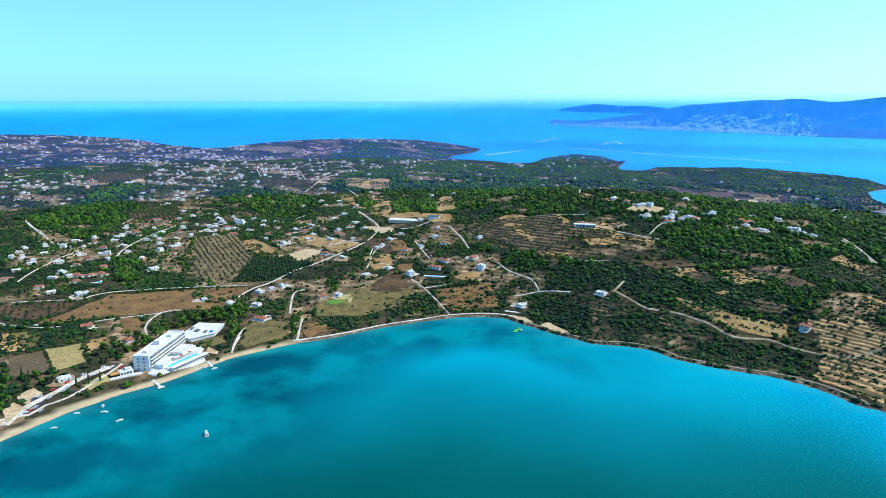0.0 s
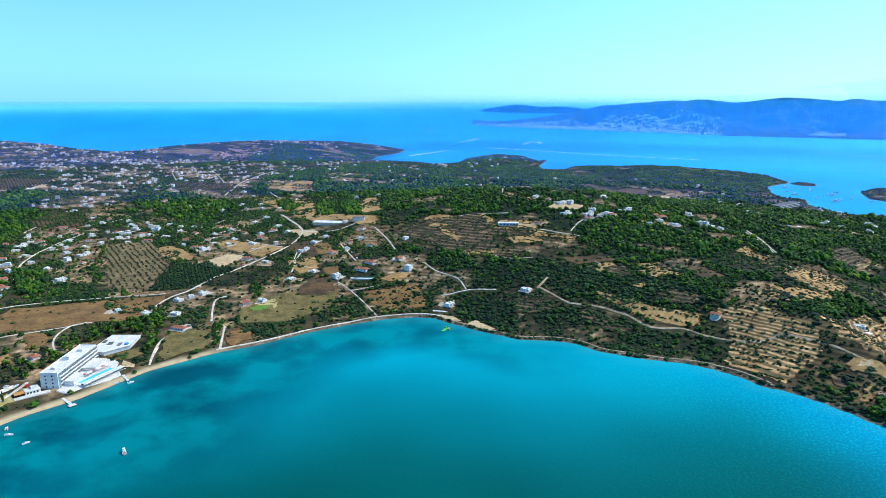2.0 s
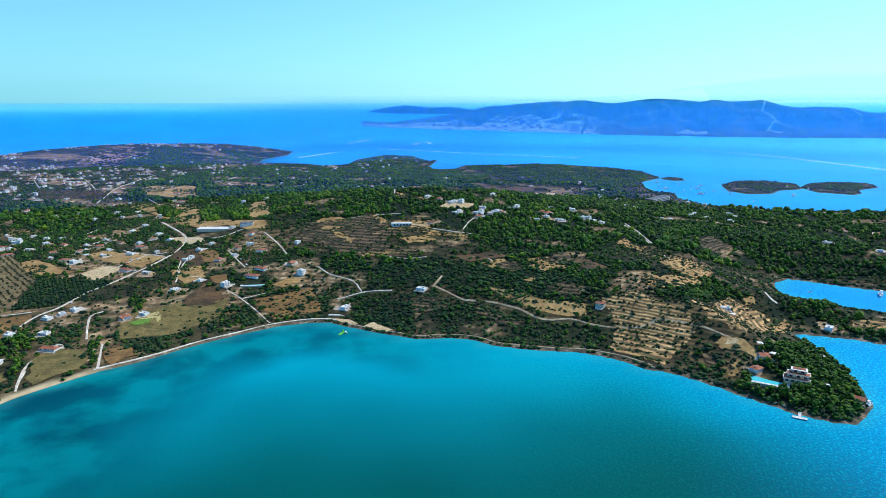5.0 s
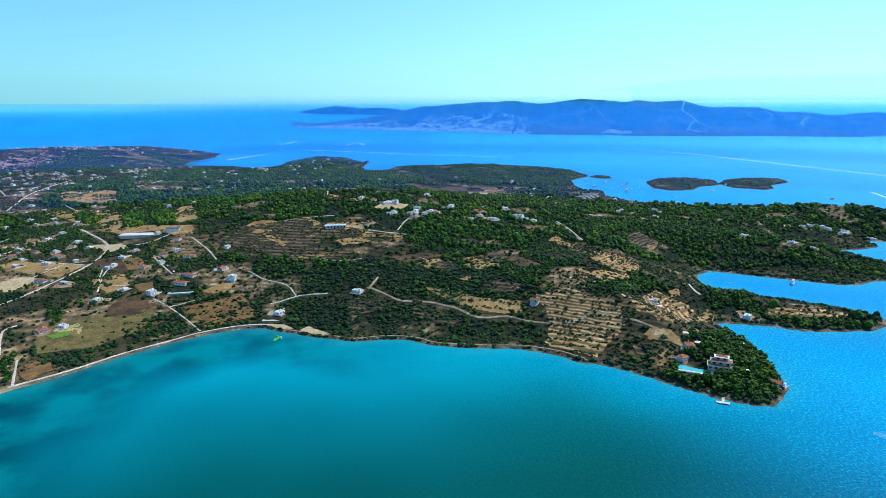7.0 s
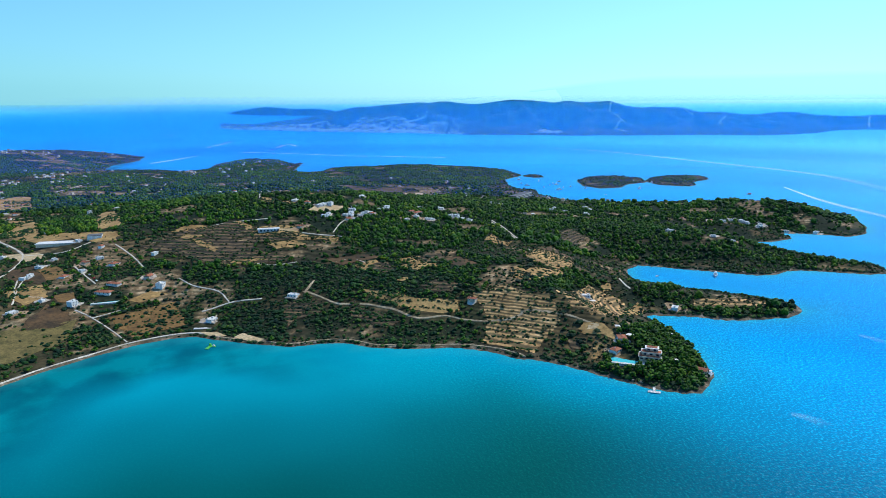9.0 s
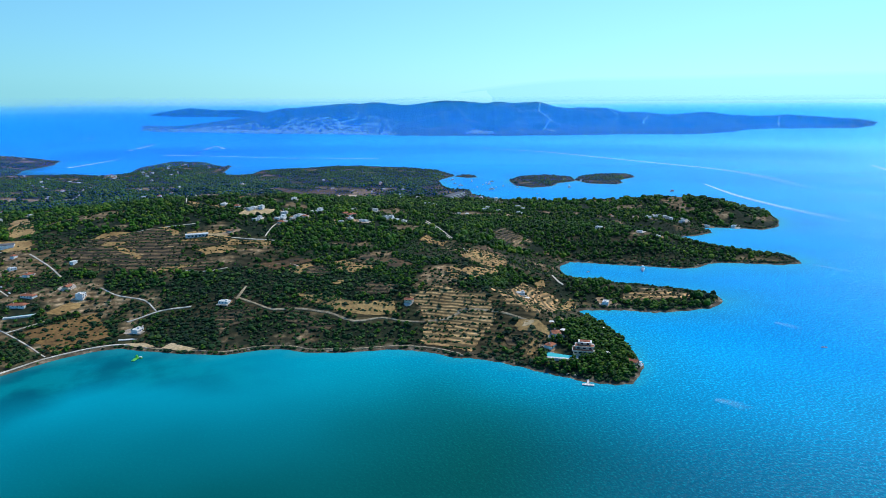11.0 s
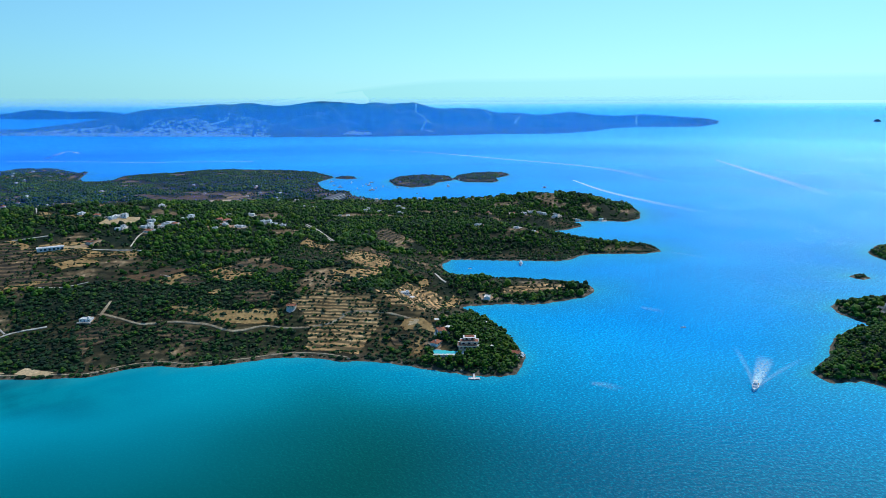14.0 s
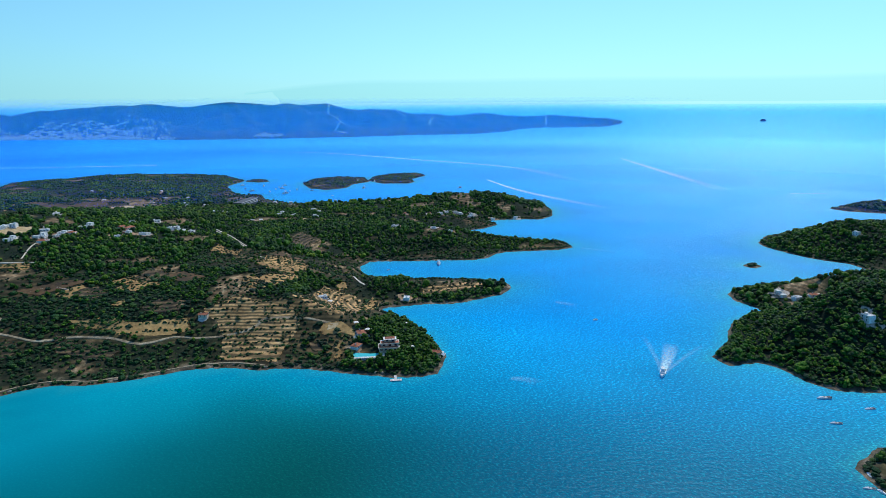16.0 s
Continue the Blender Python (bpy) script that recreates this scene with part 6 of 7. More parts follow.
PLOTS += [(-52, 915, 30.0), (-30, 905, 22.0), (768, 1085, 34.0), (180, 796, 20.0)]


# ---- the villa on the cape ----
def cape_villa():
    ob = root("villa", "stepped cream villa with terracotta terraces and white slabs among pines", "villa")
    g = None
    for k, (x0, x1, y0, y1) in enumerate(((-9.5, 8.0, -6.5, 6.0), (-7.5, 9.0, -2.0, 7.0), (-4.5, 6.5, 2.5, 8.5))):
        z = 2.9 * k
        part("storey", boxes((x0, x1, y0, y1, z - (3.0 if k == 0 else 0.0), z + 2.6)), M_CREAM, ob)
        part("slab", boxes((x0 - 0.9, x1 + 0.9, y0 - 1.6, y1 + 0.3, z + 2.6, z + 2.9)), M_WHITE, ob, "white overhanging slab")
        if k < 2:
            part("terrace_floor", boxes((x0 - 0.5, x1 + 0.5, y0 - 1.2, y1 - 2.0, z + 2.9, z + 2.96)), M_TILE, ob, "terracotta paved terrace")
            part("parapet", boxes((x0 - 0.9, x1 + 0.9, y0 - 1.6, y0 - 1.35, z + 2.9, z + 3.7)), M_CREAM, ob)
        n = 4 - k
        for q in range(n):
            m = pose(x0 + (q + 0.5) * (x1 - x0) / n, y0 - 0.03, z + 0.3)
            if g is None:
                g = part("window", boxes((-1.2, 1.2, -0.06, 0.06, 0, 2.1)), M_GLASS, ob)
                g.matrix_basis = m
            else:
                share("window", g, m, ob)
    part("roof", hip_roof(9.0, 4.5, 8.7, 1.3, 0.3), M_TILE, ob, "low terracotta hipped roof").matrix_basis = pose(1.0, 5.4, 0)
    part("stairs", boxes(*[(9.2, 11.4, -6.0 + 0.6 * q, -5.4 + 0.6 * q, -2.6, 0.2 * q - 1.0) for q in range(14)]), M_PAVING, ob)
    ob.matrix_basis = spot(379, 352, -47, 0.6, 0.88)
    return ob


def garden_sail(x, y, turn, w):
    """A pale canvas shade on four posts."""
    ob = root("shade_sail", "pale canvas garden shade on timber posts", "awning", "garden shades on the cape")
    bm = bmesh.new()
    bmesh.ops.create_grid(bm, x_segments=4, y_segments=4, size=w)
    for v in bm.verts:
        v.co.z = 2.9 - 0.25 * (v.co.x * v.co.x + v.co.y * v.co.y) / (w * w)
    bmesh.ops.solidify(bm, geom=bm.faces, thickness=0.06)
    part("canopy", bm, M_CANVAS, ob)
    for sx in (-1, 1):
        for sy in (-1, 1):
            part("post", boxes((sx * w * 0.95 - 0.08, sx * w * 0.95 + 0.08, sy * w * 0.95 - 0.08, sy * w * 0.95 + 0.08, -0.6, 2.42)), M_TIMBER, ob)
    ob.matrix_basis = spot(x, y, turn, 0.1)
    PLOTS.append((x, y, w + 1.5))


for _x, _y, _turn, _w in ((385, 382, 20, 2.6), (384, 396, -30, 2.2), (430, 370, 50, 2.6), (440, 388, 10, 2.4), (395, 340, 70, 2.0), (419, 468, 25, 2.4)):
    garden_sail(_x, _y, _turn, _w)
cape_villa()
PLOTS += [(379, 352, 10.5), (361, 361, 11.0), (370, 352, 7.0)]


def pool(x, y, turn, L, W, label, lift=-0.1):
    ob = root("swimming_pool", label, "pool", "swimming pools")
    part("pool_deck", boxes((-L / 2 - 3, L / 2 + 3, -W / 2 - 3, -W / 2, -2.5, 0.1), (-L / 2 - 3, L / 2 + 3, W / 2, W / 2 + 3, -2.5, 0.1), (-L / 2 - 3, -L / 2, -W / 2, W / 2, -2.5, 0.1), (L / 2, L / 2 + 3, -W / 2, W / 2, -2.5, 0.1)), M_PAVING, ob)
    basin = part("pool_basin", boxes((-L / 2, L / 2, -W / 2, W / 2, -2.4, -1.0)), M_PAVING, ob)
    part("pool_water", boxes((-L / 2 + 0.01, L / 2 - 0.01, -W / 2 + 0.01, W / 2 - 0.01, -1.0, -0.06)), M_POOL, basin, "clear turquoise water")
    ob.matrix_basis = spot(x, y, turn, lift)
    return ob


for (px, py), (turn, L, W) in zip(POOLS, ((-10, 22, 8), (0, 20, 7), (5, 22, 7), (-20, 14, 6), (-47, 24, 9))):
    pool(px, py, turn, L, W, "turquoise swimming pool with a pale paved deck", 0.7 if px > 300 else -0.5)
    PLOTS.append((px, py, 12.0))
pool(-213, 493, 62, 30, 7, "long turquoise hotel pool with a pale deck", 0.9)


# ---- parasols and sunbeds ----
def parasol(colour, label):
    ob = root("parasol", label, "parasol", "parasols round the hotel pool")
    bm = bmesh.new()
    bmesh.ops.create_cone(bm, segments=8, radius1=1.6, radius2=0.05, depth=0.7, cap_ends=True)
    bmesh.ops.translate(bm, vec=(0, 0, 2.55), verts=bm.verts)
    part("canopy", bm, colour, ob)
    bm = bmesh.new()
    bmesh.ops.create_cone(bm, segments=6, radius1=0.05, radius2=0.05, depth=2.4, cap_ends=True)
    bmesh.ops.translate(bm, vec=(0, 0, 1.2), verts=bm.verts)
    part("pole", bm, M_TIMBER, ob)
    part("foot", boxes((-0.3, 0.3, -0.3, 0.3, 0, 0.12), bevel=0.03), M_CONCRETE, ob)
    return ob


def sunbed():
    ob = root("sunbed", "white sunbed with a pale mattress", "sunbed", "sunbeds round the hotel pool")
    part("frame", boxes((-0.35, 0.35, -1.0, 1.0, 0.22, 0.32), (-0.33, -0.25, -0.9, -0.8, 0, 0.22), (0.25, 0.33, -0.9, -0.8, 0, 0.22), (-0.33, -0.25, 0.8, 0.9, 0, 0.22), (0.25, 0.33, 0.8, 0.9, 0, 0.22)), M_WHITE, ob)
    part("mattress", boxes((-0.32, 0.32, -0.95, 0.35, 0.32, 0.42), bevel=0.03), M_CANVAS, ob)
    bm = boxes((-0.32, 0.32, 0, 0.65, 0, 0.1), bevel=0.03)
    bmesh.ops.rotate(bm, cent=(0, 0, 0), matrix=Matrix.Rotation(radians(35), 3, "X"), verts=bm.verts)
    bmesh.ops.translate(bm, vec=(0, 0.35, 0.34), verts=bm.verts)
    part("backrest", bm, M_CANVAS, ob)
    return ob


shades = [parasol(M_CANVAS, "pale canvas parasol beside the pool"), parasol(M_RED, "faded red parasol beside the pool")]
bed = sunbed()
shade_poses, bed_poses = ([], []), []
ca, sa = math.cos(radians(62)), math.sin(radians(62))
for rowv in (-8.5, -6.0, 6.2):
    for k in range(13):
        u = -17 + k * 2.8
        x, y = -213 + u * ca - rowv * sa, 493 + u * sa + rowv * ca
        w = k % 3 == 1 and rowv > 0
        m = spot(x, y, hr.uniform(0, 40), 1.0)
        shade_poses[w].append(m)
        bed_poses.append(spot(x + 1.3, y + 0.4, 150 + hr.uniform(-6, 6), 1.0))
set_out(shades[0], shade_poses[0])
set_out(shades[1], shade_poses[1])
set_out(bed, bed_poses)


# ---- boats ----
def hull_mesh(L, W, H, z0=-0.4):
    bm = bmesh.new()
    rows = []
    for k in range(9):
        u = k / 8
        w = W / 2 * (1 - max(0, (u - 0.45) / 0.55) ** 2.2) if u < 1 else 0.02
        sheer = H * (1 + 0.25 * u * u)
        y = -L / 2 + L * u
        rows.append([bm.verts.new(p) for p in ((-w, y, sheer), (-w * 0.8, y * 0.97, z0 + 0.25 * (sheer - z0)), (0, y * 0.94, z0), (w * 0.8, y * 0.97, z0 + 0.25 * (sheer - z0)), (w, y, sheer))])
    for a, b in zip(rows, rows[1:]):
        for q in range(4):
            bm.faces.new((a[q], a[q + 1], b[q + 1], b[q]))
        bm.faces.new((a[4], a[0], b[0], b[4]))
    bm.faces.new(rows[0])
    bm.faces.new(rows[-1][::-1])
    bmesh.ops.recalc_face_normals(bm, faces=bm.faces)
    return bm


def small_boat():
    ob = root("motorboat", "small white open motorboat at anchor", "boat", "boats at anchor")
    part("hull", hull_mesh(6.0, 2.2, 0.8), M_HULL, ob)
    console = part("console", boxes((-0.5, 0.5, -0.6, 0.3, 0.8, 1.7), bevel=0.08), M_HULL, ob)
    part("windscreen", boxes((-0.5, 0.5, 0.3, 0.36, 1.5, 2.0)), M_GLASS, console)
    part("bench", boxes((-0.8, 0.8, -2.1, -1.5, 0.8, 1.15), bevel=0.05), M_BLUE, ob)
    part("outboard", boxes((-0.25, 0.25, -3.35, -2.95, 0.2, 1.25), bevel=0.08), M_DARK, ob)
    return ob


def dinghy():
    ob = root("dinghy", "tiny white rowing dinghy on the water", "boat", "dinghies off the cove")
    part("hull", hull_mesh(3.6, 1.5, 0.5, -0.2), M_HULL, ob)
    part("thwart", boxes((-0.6, 0.6, -0.2, 0.1, 0.5, 0.6), (-0.55, 0.55, -1.3, -1.0, 0.5, 0.6)), M_TIMBER, ob)
    return ob


def launch():
    """A low open launch with a dark stern cover."""
    ob = root("motor_launch", "low white motor launch with a dark stern cover at anchor", "boat", "boats at anchor")
    part("hull", hull_mesh(11.0, 2.9, 0.95), M_HULL, ob)
    part("rubbing_strake", boxes((-1.46, -1.40, -5.3, 1.0, 0.75, 0.9), (1.40, 1.46, -5.3, 1.0, 0.75, 0.9)), M_DARK, ob)
    cuddy = part("cuddy", boxes((-0.95, 0.95, 0.2, 3.2, 0.9, 1.55), bevel=0.22), M_HULL, ob)
    part("windscreen", boxes((-0.9, 0.9, 0.05, 0.2, 1.2, 1.85)), M_GLASS, cuddy)
    part("stern_cover", boxes((-1.25, 1.25, -5.2, -2.4, 0.95, 1.35), bevel=0.2), M_DARK, ob, "dark canvas cover")
    part("seat", boxes((-1.0, 1.0, -1.9, -1.2, 0.95, 1.4), bevel=0.08), M_CANVAS, ob)
    part("outboard", boxes((-0.3, 0.3, -5.9, -5.45, 0.2, 1.5), bevel=0.1), M_DARK, ob)
    return ob


def cruiser(L=13.0, label="white cabin cruiser lying at anchor", group="boats at anchor"):
    ob = root("motor_yacht", label, "boat", group)
    W = L * 0.29
    part("hull", hull_mesh(L, W, L * 0.11), M_HULL, ob)
    z = L * 0.11
    cabin = part("cabin", boxes((-W * 0.36, W * 0.36, -L * 0.22, L * 0.2, z, z + 1.3), bevel=0.25), M_HULL, ob)
    part("windows", boxes((-W * 0.37, W * 0.37, -L * 0.18, L * 0.17, z + 0.6, z + 1.05)), M_GLASS, cabin)
    part("flybridge", boxes((-W * 0.3, W * 0.3, -L * 0.2, L * 0.05, z + 1.3, z + 1.9), bevel=0.15), M_HULL, ob)
    part("awning", boxes((-W * 0.3, W * 0.3, -L * 0.2, L * 0.02, z + 3.2, z + 3.3), (-W * 0.28, -W * 0.26, -L * 0.18, -L * 0.17, z + 1.9, z + 3.2), (W * 0.26, W * 0.28, -L * 0.18, -L * 0.17, z + 1.9, z + 3.2)), M_CANVAS, ob)
    part("stern_deck", boxes((-W * 0.4, W * 0.4, -L * 0.48, -L * 0.24, z, z + 0.1)), M_TIMBER, ob)
    part("bathing_platform", boxes((-W * 0.4, W * 0.4, -L * 0.56, -L * 0.49, 0.15, 0.35)), M_TIMBER, ob)
    part("bow_rail", boxes((-W * 0.2, -W * 0.17, L * 0.25, L * 0.42, z + 0.9, z + 0.96), (W * 0.17, W * 0.2, L * 0.25, L * 0.42, z + 0.9, z + 0.96), (-W * 0.2, -W * 0.18, L * 0.26, L * 0.265, z, z + 0.9), (W * 0.18, W * 0.2, L * 0.26, L * 0.265, z, z + 0.9)), M_DARK, ob)
    return ob


def afloat(x, y, turn, size=1.0):
    R = math.hypot(x, y)
    s = float(squeeze(R)) / R
    return pose(x * s, y * s, EYE * (1 - s), 0, 0, turn) @ Matrix.Diagonal((s * size, s * size, s * size, 1))


set_out(small_boat(), [afloat(x, y, hr.uniform(0, 360) if k > 4 else -70 + hr.uniform(-25, 25), hr.uniform(0.7, 0.95)) for k, (x, y) in enumerate(SMALL_BOATS)])
set_out(dinghy(), [afloat(x, y, 30 + 50 * k, 0.9) for k, (x, y) in enumerate(DINGHIES)])
moored = []
for k, (x, y) in enumerate(CRUISERS + MARINA):
    turn = (25, 130, 120, 110, 100, 100)[k] if k < 6 else hr.uniform(80, 150)
    size = (0.62, 1.25, 1.5, 1.3, 1.6, 1.2)[k] if k < 6 else hr.uniform(0.7, 1.3)
    moored.append(afloat(x, y, turn, size))
set_out(cruiser(), moored)
set_out(launch(), [afloat(x, y, turn, size) for (x, y), turn, size in zip(LAUNCHES, (40, 33, 46, 30, 52), (1.0, 0.72, 0.72, 0.6, 0.6))])
heading = math.degrees(math.atan2(FAST_YACHT[0][1] - FAST_YACHT[1][1], FAST_YACHT[0][0] - FAST_YACHT[1][0])) - 90
fast = cruiser(13.0, "white motor yacht under way with a foaming wake", "boats under way")
fast.matrix_basis = afloat(*FAST_YACHT[0], heading, 1.2)


def wake(line, w0, w1, label="long white wake of foam on the blue sea", strength=1.7):
    c = spline(line, 12.0)
    d = np.gradient(c, axis=0)
    nrm = np.stack([-d[:, 1], d[:, 0]], -1) / np.maximum(np.hypot(d[:, 0], d[:, 1]), 1e-6)[:, None]
    u = np.linspace(0, 1, len(c))
    w = (w0 + (w1 - w0) * u) / 2
    rows, foam = [], []
    for s in (-1, -0.6, -0.2, 0.2, 0.6, 1):
        p = c + nrm * (w * s)[:, None]
        rows.append(np.column_stack([p, np.full(len(p), 0.4)]))
        foam.append(strength * (1 - u) ** 0.8 * (1 - abs(s)) ** 0.5 * np.ones(len(p)))
    ob = shape("wake", np.stack(rows, 1).reshape(-1, 3), lattice(len(c), len(rows)), M_FOAM, attrs={"foam": np.stack(foam, 1)})
    return tagged(ob, label, "wake", "wakes on the sea", "stuff")


for line, w0, w1 in ((WAKE_A, 9, 60), (WAKE_B, 7, 40), (WAKE_C, 9, 60), (WAKE_D, 22, 34), (WAKE_E, 24, 36), (WAKE_F, 24, 34), (WAKE_G, 17, 26), (WAKE_H, 17, 26), (WAKE_I, 30, 45), (WAKE_J, 6, 12)):
    wake(line, w0, w1)
for line in ([(602, 312), (604, 300), (603, 286)], [(403, 245), (408, 235), (408, 222)], [(866, 408), (869, 382), (866, 350)]):
    wake(line, 7, 16, "pale slick of foam drifting on the sea", 0.3)
(fx, fy), (gx2, gy2) = FAST_YACHT
ux, uy = (gx2 - fx) / math.hypot(gx2 - fx, gy2 - fy), (gy2 - fy) / math.hypot(gx2 - fx, gy2 - fy)
wake([(fx - 4 * ux, fy - 4 * uy), (fx + 12 * ux, fy + 12 * uy), (fx + 30 * ux, fy + 30 * uy), (fx + 74 * ux, fy + 74 * uy)], 4, 17, "churned white wake behind a motor yacht", 1.9)
for sgn in (-1, 1):
    wake([(fx - 5 * ux, fy - 5 * uy), (fx + 14 * ux - sgn * 4 * uy, fy + 14 * uy + sgn * 4 * ux), (fx + 45 * ux - sgn * 13 * uy, fy + 45 * uy + sgn * 13 * ux), (fx + 85 * ux - sgn * 27 * uy, fy + 85 * uy + sgn * 27 * ux)], 2.5, 7, "spreading bow wave of a motor yacht", 0.42)


# ---- jetties and the floating playground ----
def jetty(a, b, width, label, head=0.0):
    ob = root("jetty", label, "jetty", "jetties")
    L = math.hypot(b[0] - a[0], b[1] - a[1])
    deck = part("deck", boxes((-width / 2, width / 2, -4, L, 0.55, 0.8), *([(-head, head, L, L + width * 1.6, 0.5, 0.8)] if head else [])), M_PAVING, ob)
    for k in range(int(L / 4) + 1):
        for s in (-1, 1):
            part("post", boxes((s * width / 2 - 0.12, s * width / 2 + 0.12, k * 4 - 0.12, k * 4 + 0.12, -1.5, 1.1)), M_TIMBER, deck)
    ob.matrix_basis = pose(a[0], a[1], 0, 0, 0, math.degrees(math.atan2(b[1] - a[1], b[0] - a[0])) - 90)


jetty(PIERS[0], PIERS[1], 2.2, "narrow pale jetty off the hotel beach", 2.5)
jetty(PIERS[2], PIERS[3], 2.0, "short pale jetty beside the hotel")
jetty(PIERS[4], PIERS[5], 2.0, "short white landing stage below the wooded cape", 4.5)
fl = root("floating_playground", "green inflatable platform floating off the shore", "inflatable")
part("platform", boxes((-1.5, 1.5, -5, 5, 0, 0.6), (1.5, 5, 1, 3, 0, 0.6), bevel=0.2), M_GREEN, fl)
part("slide", boxes((-1.2, 0.2, 2.5, 4.5, 0.6, 2.4), bevel=0.25), M_GREEN, fl)
part("hut", boxes((2.5, 4.5, 1.2, 2.8, 0.6, 1.8), bevel=0.2), M_CANVAS, fl)
fl.matrix_basis = afloat(69, 569, -35)


# ---- parked cars ----
def car(paint, label):
    ob = root("car", label, "car", "cars parked near the beach")
    part("body", boxes((-0.88, 0.88, -2.1, 2.1, 0.35, 0.95), bevel=0.12), paint, ob)
    cabin = part("cabin", boxes((-0.76, 0.76, -1.3, 1.0, 0.95, 1.5), bevel=0.2), paint, ob)
    part("windows", boxes((-0.78, 0.78, -1.05, 0.75, 1.05, 1.36)), M_GLASS, cabin)
    for x in (-0.85, 0.85):
        for y in (-1.3, 1.3):
            bm = bmesh.new()
            bmesh.ops.create_cone(bm, segments=12, radius1=0.33, radius2=0.33, depth=0.22, cap_ends=True)
            bmesh.ops.rotate(bm, cent=(0, 0, 0), matrix=Matrix.Rotation(radians(90), 3, "Y"), verts=bm.verts)
            bmesh.ops.translate(bm, vec=(x, y, 0.33), verts=bm.verts)
            part("wheel", bm, M_DARK, ob)
    return ob


def parked(line, count, kinds, poses):
    c = spline(line, 1.0)
    for k in range(count):
        q = hr.randrange(3, len(c) - 3)
        d = c[q + 1] - c[q - 1]
        s = hr.choice((-1, 1)) * hr.uniform(3.2, 4.2)
        n = math.hypot(*d)
        poses[hr.randrange(kinds)].append(spot(c[q][0] - d[1] / n * s, c[q][1] + d[0] / n * s, math.degrees(math.atan2(d[1], d[0])) - 90, 0.1))


paints = ((M_HULL, "white parked car beside the beach road"), (plain("silver_paint", (0.42, 0.44, 0.46), 0.3), "silver parked car beside the road"), (plain("dark_blue_paint", (0.03, 0.05, 0.12), 0.3), "dark blue parked car beside the road"), (plain("red_paint", (0.4, 0.04, 0.03), 0.3), "red parked car beside the road"))
car_poses = [[] for _ in paints]
for name, width, line in ROADS:
    if name in ("beach_road", "plain_lane", "main_road", "villa_lane", "village_road"):
        parked(line, {"beach_road": 12, "main_road": 6}.get(name, 3), len(paints), car_poses)
for (paint, label), poses in zip(paints, car_poses):
    if poses:
        set_out(car(paint, label), poses)


# ---- the white town on the far island ----
M_TOWN = speckled("sunlit_town_walls", (0.88, 0.76, 0.68), (0.92, 0.90, 0.88), 60.0, fine=9.0)


def far_town(span, count, low, high, seed, name="island_town", label="white hillside town crowded along the far island's shore"):
    r = np.random.default_rng(seed)
    az = span[0] + (span[1] - span[0]) * r.beta(1.9, 1.7, count)
    u = low + (high - low) * r.random(count) ** 1.7
    keep = fbm(az * 40, u * 260, 12, 93, 3) + 0.12 * (1 - u / high) > 0.48
    az, u = az[keep], u[keep]
    n = len(az)
    x, y = island_place(az, u, ISLAND_SHORE, ISLAND[0], ISLAND[1])
    z = island_height(az, u, x, y, ISLAND_CREST, ISLAND[2], ISLAND[3], (ISLAND_SHORE[0][0], ISLAND_SHORE[-1][0]))
    w, d, h = r.uniform(4, 11, n), r.uniform(4, 8, n), r.choice((2.5, 3.5, 5.0), n)
    ends = ((-1, -1), (1, -1), (1, 1), (-1, 1))
    cube = np.array([(sx, sy, sz) for sz in (0, 1) for sx, sy in ends] + [(0.3 * sx, 0.12 * sy, 1.45) for sx, sy in ends], float)      # walls and a hipped roof
    f = np.array([(k, (k + 1) % 4, (k + 1) % 4 + 4, k + 4) for k in range(4)] + [(k + 4, (k + 1) % 4 + 4, (k + 1) % 4 + 8, k + 8) for k in range(4)] + [(8, 9, 10, 11)])
    turn = 0.55 + r.normal(0, 0.25, n)[:, None]
    c, s = np.cos(turn), np.sin(turn)
    px, py = cube[None, :, 0] * w[:, None] / 2, cube[None, :, 1] * d[:, None] / 2
    V = np.stack([x[:, None] + px * c - py * s, y[:, None] + px * s + py * c, z[:, None] - 3 + cube[None, :, 2] * (h + 3)[:, None]], -1)
    F = (f[None] + 12 * np.arange(n)[:, None, None]).reshape(-1, 4)
    return tagged(shape(name, V.reshape(-1, 3), F, M_TOWN), label, "town", kind="stuff")


far_town((8.9, 30.0), 4400, 0.0, 0.66, 91)
far_town((36.0, 38.7), 190, 0.08, 0.42, 92, "island_hamlet", "cluster of pale houses on the far island's slope")


def island_track(line, width):
    """A pale dirt track that climbs the far island's slope, as bearings and shares of the way up."""
    t = np.linspace(0, len(line) - 1, 14 * len(line))
    az, u = [np.interp(t, np.arange(len(line)), [p[k] for p in line]) for k in (0, 1)]
    rows = []
    for side in (-0.5, 0.5):
        x, y = island_place(az, u, ISLAND_SHORE, ISLAND[0], ISLAND[1])
        R = np.hypot(x, y)
        x, y = x + side * width * y / R, y - side * width * x / R
        z = island_height(az, u, x, y, ISLAND_CREST, ISLAND[2], ISLAND[3], (ISLAND_SHORE[0][0], ISLAND_SHORE[-1][0])) + 5
        rows += [np.stack([x, y, z - 4], -1), np.stack([x, y, z], -1)] if side < 0 else [np.stack([x, y, z], -1), np.stack([x, y, z - 4], -1)]
    ob = shape("dirt_track", np.stack(rows, 1).reshape(-1, 3), lattice(len(t), 4), M_ROAD)
    return tagged(ob, "pale dirt track climbing the far island's slope", "track", kind="structure")


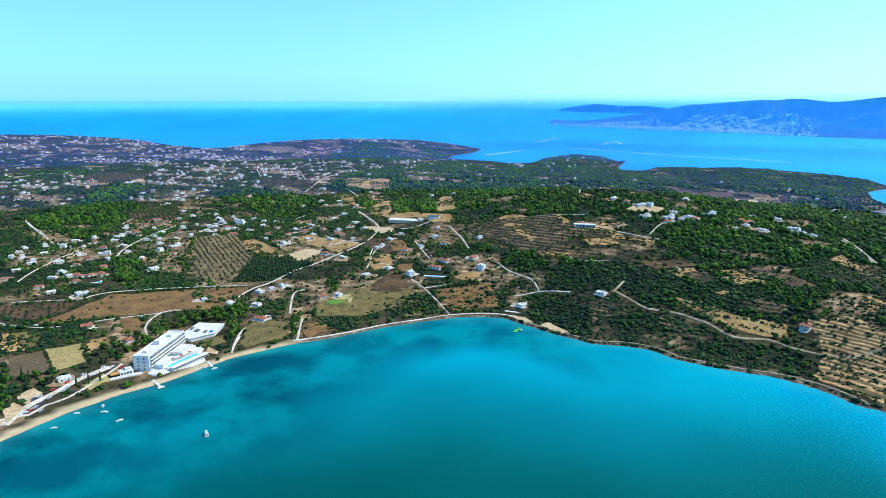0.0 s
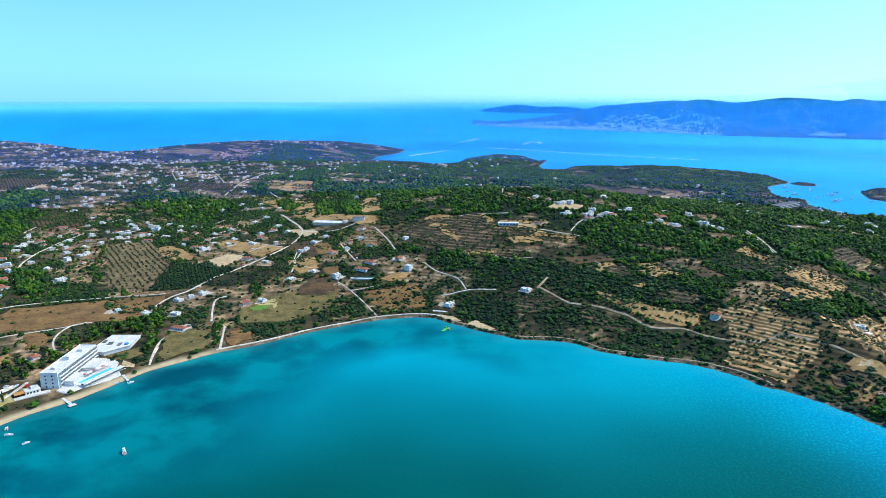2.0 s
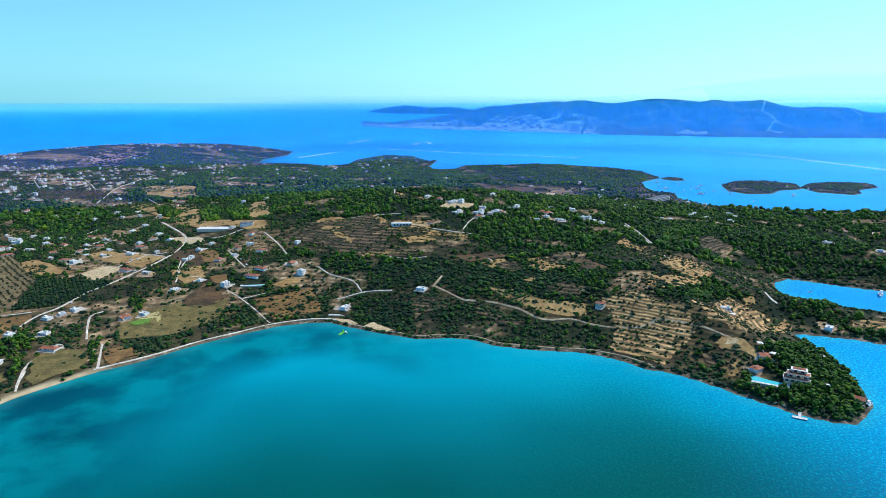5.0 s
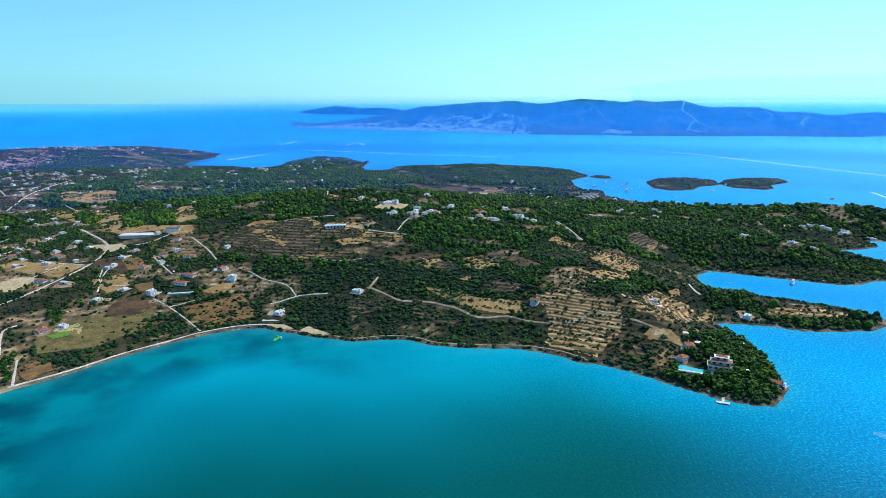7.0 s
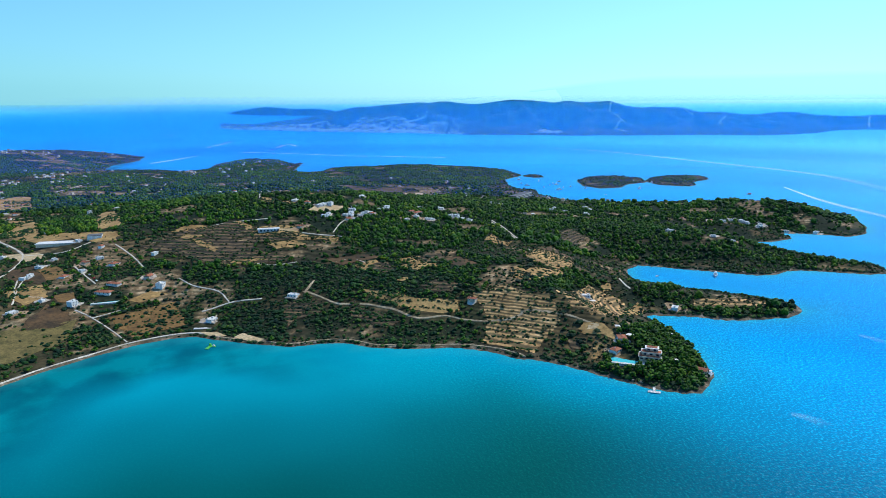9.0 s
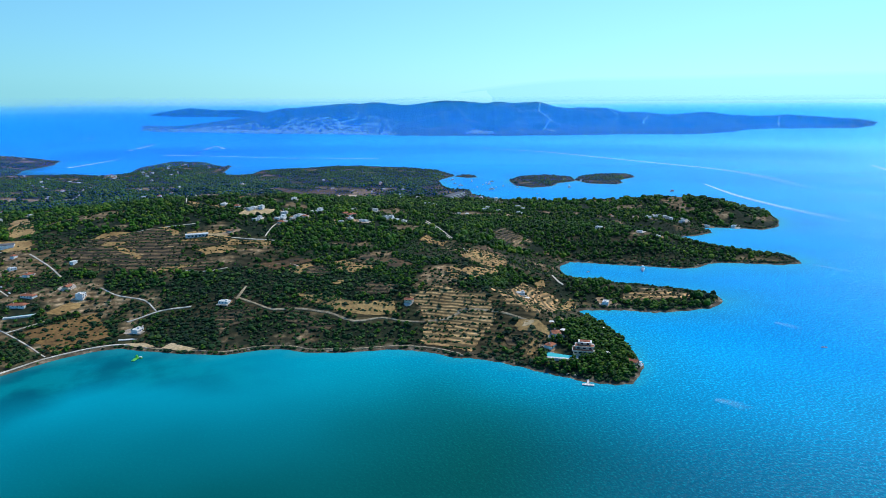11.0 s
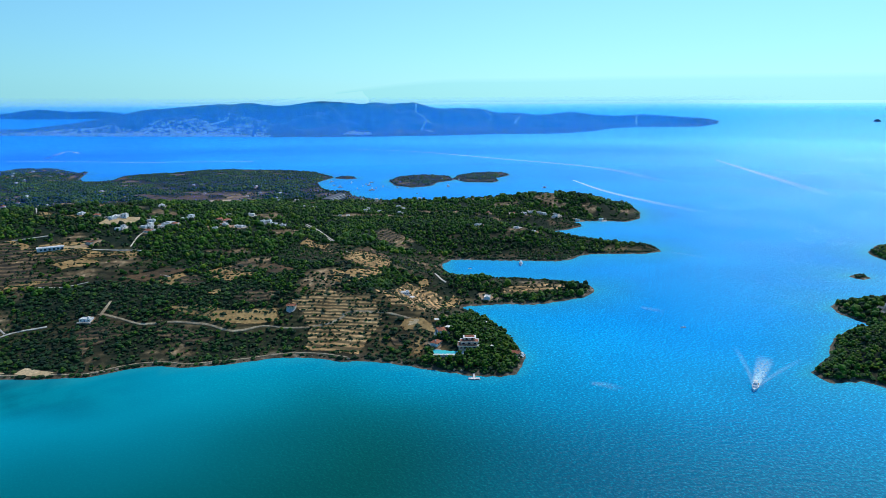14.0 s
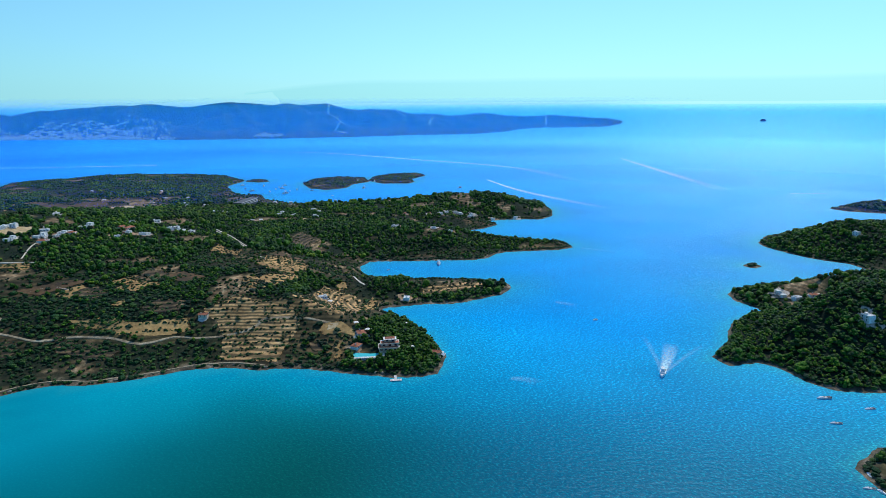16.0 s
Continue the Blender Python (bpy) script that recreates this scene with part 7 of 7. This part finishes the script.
island_track([(42.5, 0.93), (42.4, 0.76), (42.8, 0.70), (43.8, 0.58), (42.9, 0.36), (43.0, 0.29), (43.85, 0.15)], 15)
island_track([(48.3, 0.95), (49.1, 0.78)], 11)
island_track([(51.5, 0.72), (51.05, 0.53), (51.3, 0.44)], 13)
island_track([(61.3, 0.87), (61.25, 0.5), (61.35, 0.14)], 14)

# ---- single trees on the cape and round the hotel ----
def crown_mesh(seed, tall, n=15):
    """A crown of many small uneven clumps with gaps between them."""
    r = random.Random(seed)
    bm = bmesh.new()
    for k in range(n):
        a, q = r.uniform(0, 6.28), r.random() ** 0.6
        z = r.uniform(0.35, 1.0)
        rad = (0.75 if z < 0.75 else 0.5) * q
        got = bmesh.ops.create_icosphere(bm, subdivisions=1, radius=r.uniform(0.2, 0.42))["verts"]
        for v in got:
            v.co *= r.uniform(0.6, 1.35)
            v.co.z *= 0.75
        bmesh.ops.translate(bm, vec=(rad * math.cos(a), rad * math.sin(a), z * tall), verts=got)
    return bm


def tree_kind(name, seed, tall, material, label):
    ob = root(name, label, "tree", "single trees near the water")
    bm = bmesh.new()
    bmesh.ops.create_cone(bm, segments=7, radius1=0.09, radius2=0.045, depth=tall * 0.7 + 0.2, cap_ends=True)
    bmesh.ops.translate(bm, vec=(0, 0, tall * 0.35 - 0.1), verts=bm.verts)
    for a in (0.4, 2.5, 4.6):
        got = bmesh.ops.create_cone(bm, segments=5, radius1=0.04, radius2=0.018, depth=0.6, cap_ends=True)["verts"]
        bmesh.ops.rotate(bm, cent=(0, 0, 0), matrix=Matrix.Rotation(a, 3, "Z") @ Matrix.Rotation(0.8, 3, "Y"), verts=got)
        bmesh.ops.translate(bm, vec=(0.2 * math.cos(a), 0.2 * math.sin(a), tall * 0.55), verts=got)
    part("trunk", bm, M_BARK, ob)
    part("crown", crown_mesh(seed, tall), material, ob)
    return ob


KINDS = [tree_kind("pine_tree", 100 + k, t, M_PINE, "green pine with a broad uneven crown") for k, t in enumerate((1.5, 1.7, 1.35, 1.6))]
KINDS += [tree_kind("olive_tree", 110 + k, 1.3, M_OLIVE, "grey-green olive tree on dry soil") for k in range(2)]


def cypress():
    ob = root("cypress", "slim dark green cypress", "tree", "single trees near the water")
    r = random.Random(7)
    bm = bmesh.new()
    for k in range(9):
        got = bmesh.ops.create_icosphere(bm, subdivisions=1, radius=0.34 * (1.15 - k / 9))["verts"]
        for v in got:
            v.co *= r.uniform(0.8, 1.2)
            v.co.z *= 1.5
        bmesh.ops.translate(bm, vec=(r.uniform(-0.05, 0.05), r.uniform(-0.05, 0.05), 0.5 + k * 0.38), verts=got)
    part("crown", bm, M_SCRUB, ob)
    bm = bmesh.new()
    bmesh.ops.create_cone(bm, segments=6, radius1=0.08, radius2=0.05, depth=0.8, cap_ends=True)
    bmesh.ops.translate(bm, vec=(0, 0, 0.3), verts=bm.verts)
    part("trunk", bm, M_BARK, ob)
    return ob


KINDS.append(cypress())
stands = [[] for _ in KINDS]


def set_tree(k, x, y, size):
    stands[k].append(spot(x, y, hr.uniform(0, 360), -0.1, size))


def grove(poly, step, kinds, lo, hi, chance=0.9, shore=3.0):
    x, y, d = scatter(min(p[0] for p in poly), max(p[0] for p in poly), min(p[1] for p in poly), max(p[1] for p in poly), step)
    ok = inside(x, y, poly) & (d > shore) & open_ground(x, y, 2.0) & (rng.random(len(x)) < chance)
    for a, b in zip(x[ok], y[ok]):
        set_tree(hr.choice(kinds), float(a), float(b), hr.uniform(lo, hi))


grove(CAPE_GROVE, 4.9, (0, 1, 2, 3), 2.5, 4.5, 0.92, 0.5)
grove(HOTEL_GROVE, 9.0, (0, 1, 2, 4, 5), 2.8, 4.6, 0.8)
grove(GARDEN_GROVE, 7.0, (0, 1, 3, 5), 2.4, 4.2, 0.9)
grove(HALL_GROVE, 7.0, (0, 1, 2, 3), 3.0, 5.0, 0.9)
grove(BEACH_GROVE, 8.5, (0, 1, 3, 4, 6), 2.6, 4.4, 0.75, 16.0)
for x, y in ((-268, 450), (-262, 455), (-275, 446), (-210, 640), (-204, 644)):
    set_tree(6, x, y, 2.6)
for kind, poses in zip(KINDS, stands):
    set_out(kind, poses)

# ---- boulders on the headlands ----
def boulders():
    x, y, d = scatter(60, 1300, -200, 1300, 4.0)
    d2 = shore_distance(x, y)
    ok = (d2 > -1.5) & (d2 < 4.0) & (vnoise(x, y, 40, 95) > 0.45) & (rng.random(len(x)) < 0.7) & (np.hypot(x, y) < 1300)
    x, y = x[ok], y[ok]
    plant("shore_boulders", BUSHES, x, y, rng.uniform(0.6, 1.9, len(x)), 0.9, M_STONE, "pale rough boulders along the waterline", "rocks")


boulders()
woods()
clump_trees()
scrubland()
garden_trees()
shore_growth()
hedgerows()
for kind, poly in FIELDS:
    if kind == "orchard":
        rows_of_trees(poly, 3.9, 2.0, 0.3, "orchard", M_SCRUB, "dense dark green orchard rows")
    elif kind == "grove" or kind == "soil" and poly[0][0] < -200:
        rows_of_trees(poly, 6.4, 1.6, 0.5, "olive_grove", M_OLIVE, "olive trees in rows on bare brown soil")
    elif kind in ("terrace", "hillside", "quarry") or kind == "stubble" and poly[0][0] > 150 and len(poly) != 8:
        terrace_growth(poly)
